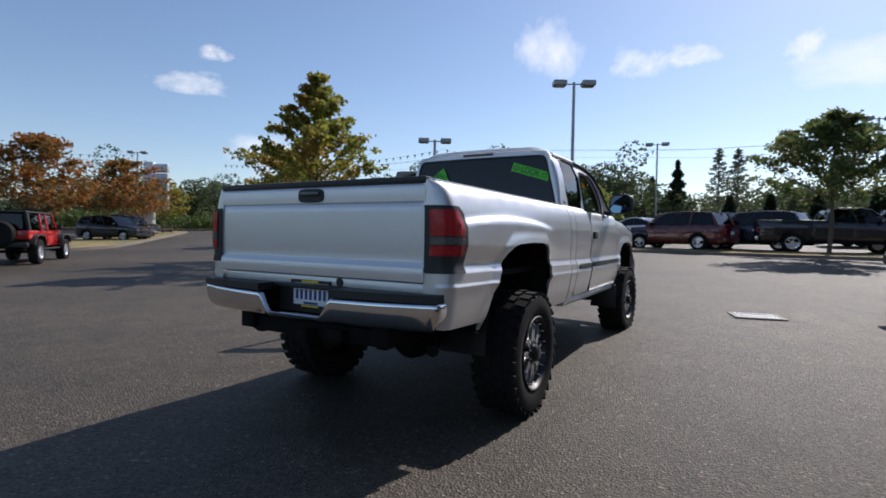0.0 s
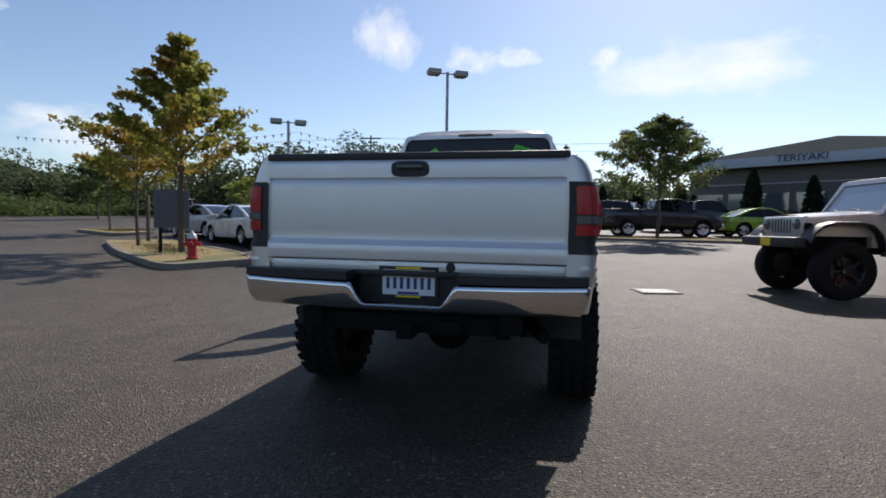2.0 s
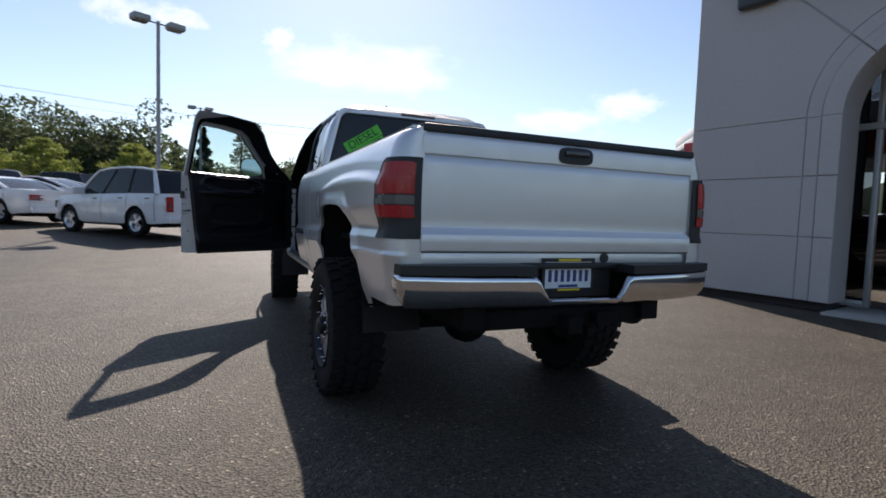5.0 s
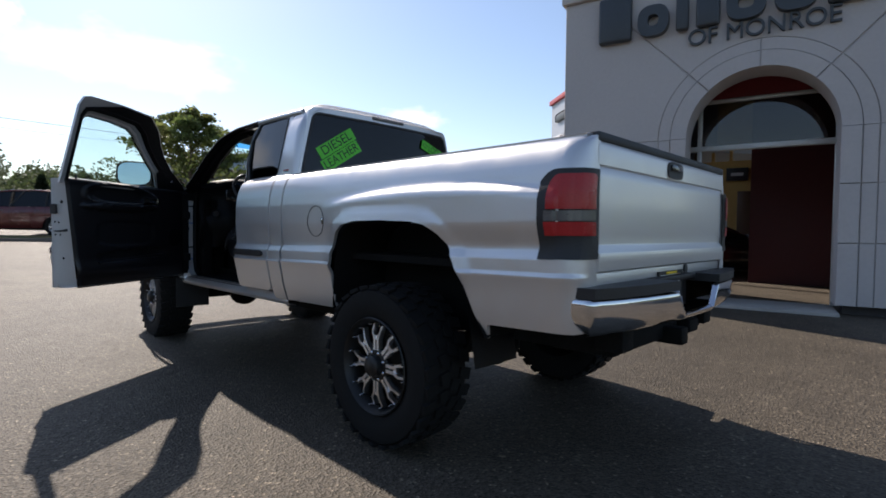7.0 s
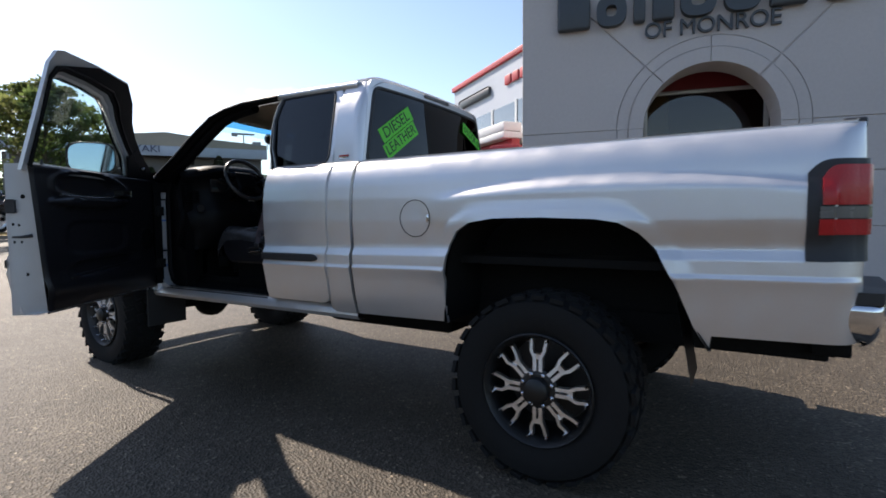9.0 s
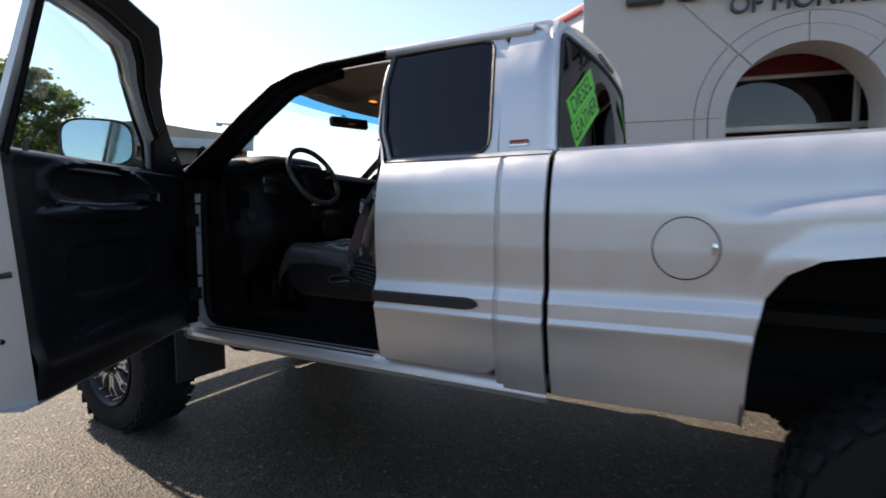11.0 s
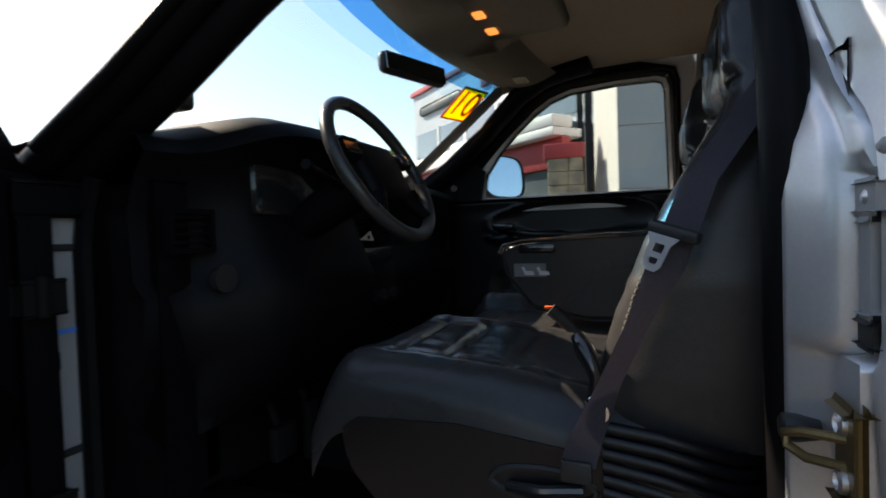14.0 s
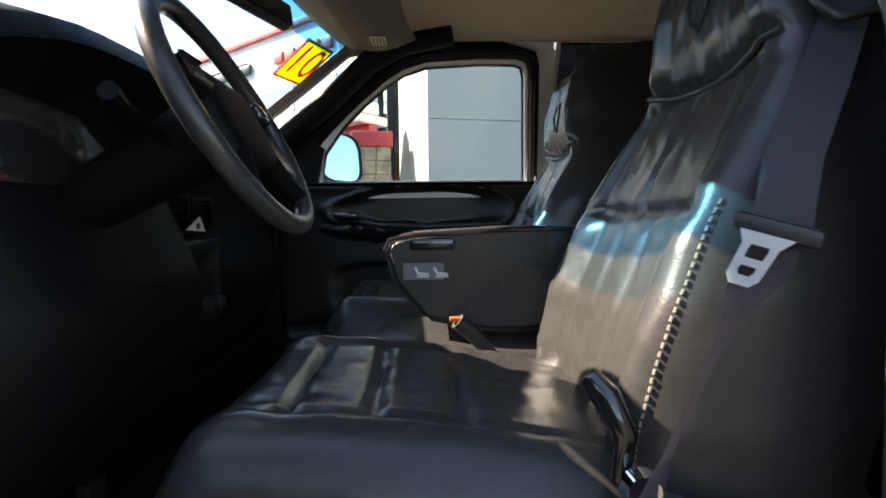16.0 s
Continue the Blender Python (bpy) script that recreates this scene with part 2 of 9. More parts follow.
# ---- mesh helpers ----
def set_parent(ob, parent, m=None):
    """Hangs ob under parent; what would be a fourth level goes one level up, in the same place."""
    m = Matrix.Identity(4) if m is None else m
    while parent and parent.parent and parent.parent.parent:
        m = parent.matrix_basis @ m
        parent = parent.parent
    ob.parent, ob.matrix_basis = parent, m


def part(name, bm, mat, parent=None, label="", smooth=40, pose_m=None):
    """Links a bmesh as one mesh object, under parent if one is given."""
    me = bpy.data.meshes.new(name)
    bm.normal_update()
    bm.to_mesh(me)
    bm.free()
    me.materials.append(mat)
    if smooth and len(me.polygons):
        me.polygons.foreach_set("use_smooth", [True] * len(me.polygons))
        me.set_sharp_from_angle(angle=radians(smooth))
    ob = new(name, me)
    set_parent(ob, parent, pose_m)
    if label:
        tagged(ob, label)
    return ob


def thing(name, label, category, m=None, group="", kind=""):
    ob = new(name)
    ob.empty_display_size = 0.2
    if m is not None:
        ob.matrix_basis = m
    return tagged(ob, label, category, group, kind)


def same_part(name, mesh_ob, parent, m):
    """Another object on the mesh of mesh_ob."""
    ob = new(name, mesh_ob.data)
    set_parent(ob, parent, m)
    return ob


def sheet(bm, rows):
    """Quads between rows of points."""
    vs = [[bm.verts.new(p) for p in row] for row in rows]
    for a, b in zip(vs, vs[1:]):
        for i in range(len(a) - 1):
            bm.faces.new((a[i], a[i + 1], b[i + 1], b[i]))
    return vs


def box(bm, x0, x1, y0, y1, z0, z1, bevel=0.0, m=None, seg=2):
    got = bmesh.ops.create_cube(bm, size=1.0)
    vs = got["verts"]
    for v in vs:
        v.co = Vector((x0 + (v.co.x + 0.5) * (x1 - x0), y0 + (v.co.y + 0.5) * (y1 - y0), z0 + (v.co.z + 0.5) * (z1 - z0)))
    if bevel:
        es = list({e for v in vs for e in v.link_edges})
        out = bmesh.ops.bevel(bm, geom=es, offset=bevel, segments=seg, profile=0.5, affect="EDGES")
        vs = list({v for f in out["faces"] for v in f.verts} | {v for v in vs if v.is_valid})
    if m is not None:
        for v in vs:
            v.co = m @ v.co
    return vs


def tube(bm, pts, r, n=8, caps=True):
    pts = [Vector(p) for p in pts]
    rs = r if isinstance(r, (list, tuple)) else [r] * len(pts)
    rings, side = [], None
    for i, p in enumerate(pts):
        d = (pts[min(i + 1, len(pts) - 1)] - pts[max(i - 1, 0)]).normalized()
        if side is None:
            side = d.orthogonal().normalized()
        else:
            side = (side - d * side.dot(d)).normalized()
        up = d.cross(side)
        rings.append([bm.verts.new(p + rs[i] * (math.cos(a) * side + math.sin(a) * up)) for a in (2 * math.pi * k / n for k in range(n))])
    for a, b in zip(rings, rings[1:]):
        for k in range(n):
            bm.faces.new((a[k], a[(k + 1) % n], b[(k + 1) % n], b[k]))
    if caps:
        bm.faces.new(rings[0][::-1])
        bm.faces.new(rings[-1])


def lathe(bm, profile, n=32, axis="X", at=(0, 0, 0), closed=False, caps=True):
    """Spins (radius, along) pairs about an axis."""
    rings = []
    for r, h in profile:
        ring = []
        for k in range(n):
            a = 2 * math.pi * k / n
            c, s = r * math.cos(a), r * math.sin(a)
            co = {"X": (h, c, s), "Y": (c, h, s), "Z": (c, s, h)}[axis]
            ring.append(bm.verts.new(Vector(co) + Vector(at)))
        rings.append(ring)
    pairs = list(zip(rings, rings[1:])) + ([(rings[-1], rings[0])] if closed else [])
    for a, b in pairs:
        for k in range(n):
            bm.faces.new((a[k], a[(k + 1) % n], b[(k + 1) % n], b[k]))
    if caps and not closed:
        if profile[0][0] > 1e-4:
            bm.faces.new(rings[0])
        if profile[-1][0] > 1e-4:
            bm.faces.new(rings[-1])


def prism(bm, pts, depth):
    """Polygon pts (3D) pushed along the vector depth."""
    a = [bm.verts.new(p) for p in pts]
    b = [bm.verts.new(Vector(p) + Vector(depth)) for p in pts]
    bm.faces.new(a[::-1])
    bm.faces.new(b)
    n = len(a)
    for i in range(n):
        bm.faces.new((a[i], a[(i + 1) % n], b[(i + 1) % n], b[i]))


def ring_plate(bm, outer, inner, depth):
    """A frame between two loops of equal count, pushed along depth."""
    d = Vector(depth)
    lo = [[bm.verts.new(Vector(p)) for p in loop] for loop in (outer, inner)]
    hi = [[bm.verts.new(Vector(p) + d) for p in loop] for loop in (outer, inner)]
    n = len(outer)
    for i in range(n):
        j = (i + 1) % n
        bm.faces.new((lo[0][i], lo[0][j], lo[1][j], lo[1][i]))
        bm.faces.new((hi[0][i], hi[1][i], hi[1][j], hi[0][j]))
        bm.faces.new((lo[0][i], hi[0][i], hi[0][j], lo[0][j]))
        bm.faces.new((lo[1][i], lo[1][j], hi[1][j], hi[1][i]))


def skin(bm, ys, zlow, zhigh, levels, xf, sgn, thick=0.02):
    """A body panel over the columns ys from zlow(y) to zhigh(y), at half width xf(y, z), with a returned edge."""
    rows = []
    for y in ys:
        lo, hi = zlow(y), zhigh(y)
        rows.append([(sgn * xf(y, z), y, z) for z in (min(max(l, lo), hi) for l in levels)])
    sheet(bm, rows)
    bmesh.ops.remove_doubles(bm, verts=bm.verts, dist=1e-4)
    bmesh.ops.dissolve_degenerate(bm, edges=bm.edges, dist=1e-5)
    rim = [e for e in bm.edges if e.is_boundary]
    if thick:
        got = bmesh.ops.extrude_edge_only(bm, edges=rim)
        for v in (g for g in got["geom"] if isinstance(g, bmesh.types.BMVert)):
            v.co.x -= sgn * thick
    bmesh.ops.recalc_face_normals(bm, faces=bm.faces)


def poly_at(points):
    xs, zs = [p[0] for p in points], [p[1] for p in points]
    return lambda y: float(np.interp(y, xs, zs))


def words(name, text, size, mat, parent, m, depth=0.004, label="", width=None):
    """Letters in the built-in font as a mesh, standing in the xz plane of m."""
    cu = bpy.data.curves.new(name, "FONT")
    cu.body, cu.size, cu.extrude, cu.align_x, cu.align_y = text, size, depth, "CENTER", "CENTER"
    tmp = bpy.data.objects.new(name, cu)
    scene.collection.objects.link(tmp)
    bpy.context.view_layer.update()
    me = bpy.data.meshes.new_from_object(tmp.evaluated_get(bpy.context.evaluated_depsgraph_get()))
    bpy.data.objects.remove(tmp)
    me.materials.clear()
    me.materials.append(mat)
    xs = [v.co.x for v in me.vertices]
    k = width / (max(xs) - min(xs)) if width and xs else 1.0
    me.transform(pose(0, 0, 0, 90, 0, 0) @ Matrix.Diagonal((k, 1, 1, 1)))
    ob = new(name, me)
    if parent:
        ob.parent = parent
    ob.matrix_basis = m
    if label:
        tagged(ob, label)
    return ob


def rise(x, y):
    """The lot's height: level round the truck, climbing gently ahead of it and towards the showroom."""
    u = (y - 6.0) / 2.0
    apron = 0.12 * min(1.0, max(0.0, (x - 2.6) / 2.4)) * min(1.0, max(0.0, (6.0 - y) / 3.0))
    return min(2.0 * math.log1p(math.exp(min(u, 30.0))) * 0.045, 2.2) + apron


# ---- ground ----
bm = bmesh.new()
def spread(a, b):
    near = list(np.linspace(-12, 30, 43))
    return sorted(set([a, a / 2, a / 4, -60.0, -35.0, -20.0] + near + [36.0, 42.0, 48.0, 52.0, 56.0, 60.0, 80.0, b / 4, b / 2, b]))
sheet(bm, [[(x, y, rise(x, y)) for x in spread(-1500, 1500)] for y in spread(-1500, 1500)])
tagged(part("ground", bm, ASPHALT), "worn grey asphalt parking lot with coarse stones and patches", "ground", kind="structure")


# ---- pickup truck: tailgate at y = 0, nose towards +y ----
truck = thing("pickup_truck", "silver extended-cab pickup truck with driver door open on asphalt", "truck")

REAR_AXLE, FRONT_AXLE, TYRE_R = 1.205, 5.15, 0.455
PROFILE = [(0.68, 0.932), (0.74, 0.954), (0.80, 0.972), (0.90, 0.990), (0.962, 1.002), (0.974, 1.007), (0.979, 1.006), (0.990, 0.998), (0.997, 0.997), (1.045, 1.001), (1.052, 1.000), (1.087, 0.983), (1.094, 0.981), (1.12, 0.981),
           (1.25, 0.989), (1.38, 0.987), (1.46, 0.977), (1.52, 0.962), (1.56, 0.945), (1.585, 0.928), (1.603, 0.905), (1.612, 0.875)]
LEVELS = sorted({p[0] for p in PROFILE} | {0.71, 0.77, 0.85, 1.06, 1.355, 1.37, 1.395, 1.41, 1.43, 1.445, 1.14, 1.19, 1.22, 1.245, 1.265, 1.28, 1.295, 1.31, 1.34, 1.42, 1.49, 1.54})
body_half = poly_at(PROFILE)
REAR_ARCH = [(0.50, 0.70), (0.56, 0.80), (0.63, 0.95), (0.70, 1.09), (0.77, 1.18), (0.85, 1.235), (0.95, 1.255), (1.2, 1.265), (1.45, 1.262), (1.58, 1.24), (1.66, 1.19), (1.71, 1.11), (1.735, 1.0), (1.75, 0.85), (1.755, 0.70)]
FRONT_ARCH = [(4.58, 0.66), (4.60, 0.85), (4.63, 1.0), (4.68, 1.11), (4.76, 1.19), (4.88, 1.24), (5.15, 1.26), (5.42, 1.24), (5.56, 1.18), (5.64, 1.09), (5.69, 0.95), (5.72, 0.80)]


def arch_gap(arch, y, z):
    """Distance to the arch outline."""
    return min(math.hypot(y - a, z - b) for a, b in arch)


def fine_arch(arch):
    out = []
    for (a, b), (c, d) in zip(arch, arch[1:]):
        out += [(a + (c - a) * k / 4, b + (d - b) * k / 4) for k in range(4)]
    return out + [arch[-1]]


REAR_FINE, FRONT_FINE = fine_arch(REAR_ARCH), fine_arch(FRONT_ARCH)


def bed_half(y, z):
    x = body_half(z)
    ridge = 1.43 - 0.085 * abs((y - 0.95) / 1.0) ** 2.2
    t = min(max((ridge - z) / 0.055 + 0.5, 0.0), 1.0)
    along = max(0.0, 1 - abs((y - 0.95) / (1.05 if y < 0.95 else 0.92)) ** 3)
    hip = 0.034 * t * t * (3 - 2 * t) * along * min(1.0, max(0.0, (z - 1.11) / 0.12))
    x += hip
    d = arch_gap(REAR_FINE, y, z)
    if z > 0.95:
        x += 0.018 * max(0.0, 1 - d / 0.075) ** 0.6 if d < 0.075 else 0.0
    return x


def fender_half(y, z):
    x = body_half(z) - 0.09 * max(0.0, (y - 5.55) / 0.5) ** 2
    d = arch_gap(FRONT_FINE, y, z)
    x += 0.02 * max(0.0, 1 - d / 0.08) ** 0.6 if d < 0.08 and z > 0.9 else 0.0
    return x


def bed_lift(y, z):
    """The moulded ledge climbs a little towards the tail."""
    w = min(1.0, max(0.0, (z - 0.74) / 0.18)) * min(1.0, max(0.0, (1.26 - z) / 0.16))
    return z + 0.045 * (1 - max(y, 0.0) / 2.6) * w


def bed_place(u, z):
    """Bed side by the run u along the bed, which turns the rear corner for u under 0.1."""
    if u >= 0.1:
        return bed_half(u, z), u, bed_lift(u, z)
    x = body_half(z)
    r = max(0.02, min(0.1, x - 0.852))
    if u >= -0.057:
        a = (0.1 - u) / 0.157 * math.pi / 2
        return x - r + r * math.cos(a), 0.1 - 0.1 * math.sin(a), bed_lift(0.0, z)
    return x - r - (x - r - 0.850) * min(1.0, (-0.057 - u) / 0.04), 0.0, bed_lift(0.0, z)


def shell(bm, us, zlow, zhigh, levels, place, sgn, thick=0.02, out=0.0):
    rows = []
    for u in us:
        lo, hi = zlow(u), zhigh(u)
        row = []
        for z in (min(max(l, lo), hi) for l in levels):
            x, y, zz = place(u, z)
            row.append((sgn * (x + out), y - (out if u < 0.02 else 0.0), zz))
        rows.append(row)
    sheet(bm, rows)
    bmesh.ops.remove_doubles(bm, verts=bm.verts, dist=1e-4)
    rim = [e for e in bm.edges if e.is_boundary]
    if thick:
        got = bmesh.ops.extrude_edge_only(bm, edges=rim)
        for v in (g for g in got["geom"] if isinstance(g, bmesh.types.BMVert)):
            v.co.x -= sgn * thick
    bmesh.ops.recalc_face_normals(bm, faces=bm.faces)


def flat(v):
    return lambda y: v


def both_sides(make):
    for sgn in (-1, 1):
        make(sgn)


def bed_side(sgn):
    low = poly_at([(-0.2, 0.80), (0.04, 0.775), (0.499, 0.765)] + REAR_ARCH + [(1.757, 0.705), (2.4, 0.695)])
    us = list(np.linspace(-0.09, 0.1, 12)) + list(np.linspace(0.14, 0.49, 7)) + [p[0] for p in REAR_FINE] + list(np.linspace(1.78, 2.372, 12))
    bm = bmesh.new()
    shell(bm, sorted(set(us)), low, flat(1.612), LEVELS, bed_place, sgn)
    ob = part("bed_side", bm, SILVER, truck, "silver metallic bed side panel", smooth=50)
    # rail cap along the top
    bm = bmesh.new()
    box(bm, sgn * 0.80, sgn * 0.885, 0.03, 2.37, 1.606, 1.618, 0.004)
    part("bed_rail", bm, SILVER, truck)
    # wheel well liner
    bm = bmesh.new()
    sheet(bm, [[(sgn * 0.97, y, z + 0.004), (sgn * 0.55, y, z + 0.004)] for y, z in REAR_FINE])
    part("wheel_well", bm, NEAR_BLACK, truck, "black wheel well liner")
    # tail lamp: black housing round red and clear lenses, wrapped round the corner
    us = list(np.linspace(-0.088, 0.185, 26))
    def top(u):
        return 1.47 - 0.05 * max(0.0, (u - 0.10) / 0.085) ** 2.5
    bm = bmesh.new()
    shell(bm, us, flat(1.052), top, sorted(list(np.linspace(1.052, 1.40, 8)) + list(np.linspace(1.41, 1.47, 6))), bed_place, sgn, 0.02, 0.010)
    lamp = part("tail_lamp", bm, BLACK_PLASTIC, truck, "dark smoked tail lamp housing")
    for nm, z0, z1, mat in (("red_lens", 1.302, 1.447, RED_LENS), ("clear_lens", 1.252, 1.296, CLEAR_LENS), ("red_lens", 1.168, 1.246, RED_LENS)):
        bm = bmesh.new()
        shell(bm, list(np.linspace(-0.066, 0.148 if z1 < 1.4 else 0.14, 22)), flat(z0), (lambda u: 1.447 - 0.045 * max(0.0, (u - 0.09) / 0.05) ** 2.2 - 0.012 * max(0.0, (-0.045 - u) / 0.021) ** 2) if z1 > 1.4 else flat(z1), list(np.linspace(z0, z1, 8)), bed_place, sgn, 0.01, 0.017)
        part(nm, bm, mat, lamp)


both_sides(bed_side)

# fuel door on the left: a round seam with a thumb notch
bm = bmesh.new()
rim = []
for k in range(49):
    a = 2 * math.pi * k / 48
    y, z = 1.930 + 0.098 * math.cos(a), 1.265 + 0.100 * math.sin(a)
    rim.append((-bed_half(y, z) - 0.0015, y, z))
tube(bm, rim, 0.002, 6)
seam = part("fuel_door", bm, NEAR_BLACK, truck, "round fuel filler door")
bm = bmesh.new()
box(bm, -0.997, -0.985, 1.838, 1.855, 1.245, 1.285, 0.004)
part("finger_notch", bm, CHROME, seam)

# tailgate
TG = [(1.038, -0.002), (1.045, -0.012), (1.08, -0.014), (1.118, -0.014), (1.124, -0.012), (1.152, 0.004), (1.158, 0.005), (1.20, 0.003), (1.30, 0.0015), (1.44, 0.001), (1.482, 0.002), (1.488, 0.007), (1.494, -0.003), (1.53, -0.004), (1.57, -0.004), (1.592, 0.0), (1.60, 0.014), (1.606, 0.04)]
bm = bmesh.new()
sheet(bm, [[(x, y + 0.002 * (abs(x) / 0.845) ** 6, z) for z, y in TG] for x in np.linspace(-0.845, 0.845, 31)])
got = bmesh.ops.extrude_edge_only(bm, edges=[e for e in bm.edges if e.is_boundary])
for v in (g for g in got["geom"] if isinstance(g, bmesh.types.BMVert)):
    v.co.y += 0.05
bmesh.ops.recalc_face_normals(bm, faces=bm.faces)
tailgate = part("tailgate", bm, SILVER, truck, "silver tailgate with small dents", smooth=50)
bm = bmesh.new()
box(bm, -0.85, 0.85, -0.006, 0.07, 1.590, 1.632, 0.01)
part("top_cap", bm, BLACK_PLASTIC, tailgate, "black plastic tailgate cap")
bm = bmesh.new()
pts = []
for k in range(32):
    a = 2 * math.pi * k / 32
    c, s = math.cos(a), math.sin(a)
    pts.append((0.005 + 0.106 * math.copysign(abs(c) ** 0.45, c), -0.010, 1.54 + 0.043 * math.copysign(abs(s) ** 0.6, s)))
prism(bm, pts, (0, 0.03, 0))
handle = part("tailgate_handle", bm, BLACK_PLASTIC, tailgate, "black recessed handle bezel", smooth=30)
bm = bmesh.new()
box(bm, -0.07, 0.08, -0.022, -0.008, 1.535, 1.568, 0.006)
part("lever", bm, BLACK_GLOSS, handle)
# sill below the tailgate
bm = bmesh.new()
box(bm, -0.93, 0.93, 0.012, 0.06, 0.965, 1.034, 0.004)
part("rear_sill", bm, SILVER, truck)
bm = bmesh.new()
lathe(bm, [(0.026, 0.004), (0.026, 0.014)], 20, "Y", (0.235, 0, 1.008))
part("key_hole_plug", bm, BLACK_PLASTIC, truck)
# bed floor and headboard
bm = bmesh.new()
box(bm, -0.84, 0.84, 0.06, 2.36, 1.02, 1.06)
box(bm, -0.86, 0.86, 2.33, 2.37, 1.0, 1.60)
part("bed_liner", bm, NEAR_BLACK, truck, "black bed liner")


# rear bumper: chrome face bar with a drop for the plate, black step pad
def bumper_y(x):
    return -0.155 + 0.10 * (abs(x) / 0.945) ** 3


def bumper_low(x):
    a = abs(x)
    return 0.775 if a > 0.2 else 0.775


def bumper_top(x):
    a = abs(x)
    if a < 0.205:
        return 0.818
    if a < 0.30:
        t = (a - 0.205) / 0.095
        return 0.818 + 0.112 * (3 * t * t - 2 * t ** 3)
    return 0.93 + 0.012 * (a - 0.3)


bm = bmesh.new()
rows = []
xs = sorted(set(list(np.linspace(-0.92, 0.92, 64)) + [-0.3, -0.28, -0.25, -0.22, -0.205, 0.205, 0.22, 0.25, 0.28, 0.3]))
path = [(x, bumper_y(x), 0.0, -1.0, 0.0) for x in xs]
for sgn in (-1, 1):
    wrap = []
    y0 = bumper_y(0.92)
    for a in np.linspace(0.2, math.pi / 2, 8):
        wrap.append((sgn * (0.92 + 0.048 * math.sin(a)), y0 + 0.048 * (1 - math.cos(a)), sgn * math.sin(a), -math.cos(a), a / 3.0))
    wrap += [(sgn * 0.968, y, sgn, 0.0, 0.55 + 0.45 * k / 4) for k, y in enumerate(np.linspace(y0 + 0.07, 0.16, 5))]
    path = path + wrap if sgn > 0 else wrap[::-1] + path
for x, y, nx, ny, f in path:
    t, lo = bumper_top(x), bumper_low(x) + 0.035 * f * f
    h = t - lo
    rows.append([(x - nx * d, y - ny * d, z) for d, z in ((0.03, t), (0.008, t - 0.002), (0.001, t - 0.010), (0.0, t - 0.18 * h), (0.002, t - 0.36 * h), (0.007, t - 0.54 * h), (0.016, t - 0.70 * h), (0.03, t - 0.84 * h), (0.048, t - 0.95 * h), (0.07, lo))])
sheet(bm, rows)
bmesh.ops.recalc_face_normals(bm, faces=bm.faces)
bumper = part("rear_bumper", bm, CHROME, truck, "chrome rear bumper", smooth=60)
bm = bmesh.new()
for sgn in (-1, 1):
    pts = [(sgn * 0.30, bumper_y(0.3) - 0.002), (sgn * 0.6, bumper_y(0.6) - 0.002), (sgn * 0.8, bumper_y(0.8) - 0.002), (sgn * 0.955, bumper_y(0.945)), (sgn * 0.965, 0.10), (sgn * 0.3, 0.10)]
    prism(bm, [(a, b, 0.938) for a, b in pts], (0, 0, 0.045))
box(bm, -0.30, 0.30, -0.03, 0.08, 0.955, 0.985, 0.006)
part("step_pad", bm, BLACK_PLASTIC, bumper, "black step pad", smooth=30)
bm = bmesh.new()
box(bm, -0.29, 0.29, 0.02, 0.05, 0.80, 0.96)
part("plate_recess", bm, BLACK_PLASTIC, bumper)
WHITE_PLATE = material("plate_white", (0.80, 0.82, 0.84), 0.5, 0, 0.08, 20)
PLATE_BLUE = material("plate_blue", (0.03, 0.05, 0.2), 0.5, 0, 0.05)
bm = bmesh.new()
ring_plate(bm, [(-0.168, 0.0, 0.835), (0.168, 0.0, 0.835), (0.168, 0.0, 1.008), (-0.168, 0.0, 1.008)], [(-0.15, 0.0, 0.85), (0.15, 0.0, 0.85), (0.15, 0.0, 0.99), (-0.15, 0.0, 0.99)], (0, 0.012, 0))
plate_frame = part("plate_frame", bm, BLACK_PLASTIC, bumper)
bm = bmesh.new()
box(bm, -0.152, 0.152, 0.006, 0.009, 0.848, 0.992)
plate = part("number_plate", bm, WHITE_PLATE, bumper, "white number plate with dark bars")
for k in range(7):
    x = -0.117 + k * 0.039
    bm = bmesh.new()
    box(bm, x - 0.009, x + 0.009, 0.002, 0.006, 0.884, 0.946)
    part("bar", bm, PLATE_BLUE, plate)
PLATE_GREEN = material("plate_green", (0.12, 0.3, 0.12), 0.5, 0, 0.1, 20)
for x0, x1, z0, z1, mat in ((-0.145, -0.075, 0.958, 0.982, PLATE_GREEN), (0.085, 0.142, 0.956, 0.986, ORANGE_RED), (-0.05, 0.06, 0.960, 0.978, PLATE_BLUE), (-0.06, 0.06, 0.854, 0.868, PLATE_BLUE)):
    bm = bmesh.new()
    box(bm, x0, x1, 0.003, 0.006, z0, z1)
    part("bar", bm, mat, plate)
for k in (0, 1):
    bm = bmesh.new()
    box(bm, -0.07, 0.07, -0.004, 0.002, 0.838 + k * 0.155, 0.847 + k * 0.158)
    part("frame_print", bm, YELLOW, plate_frame)

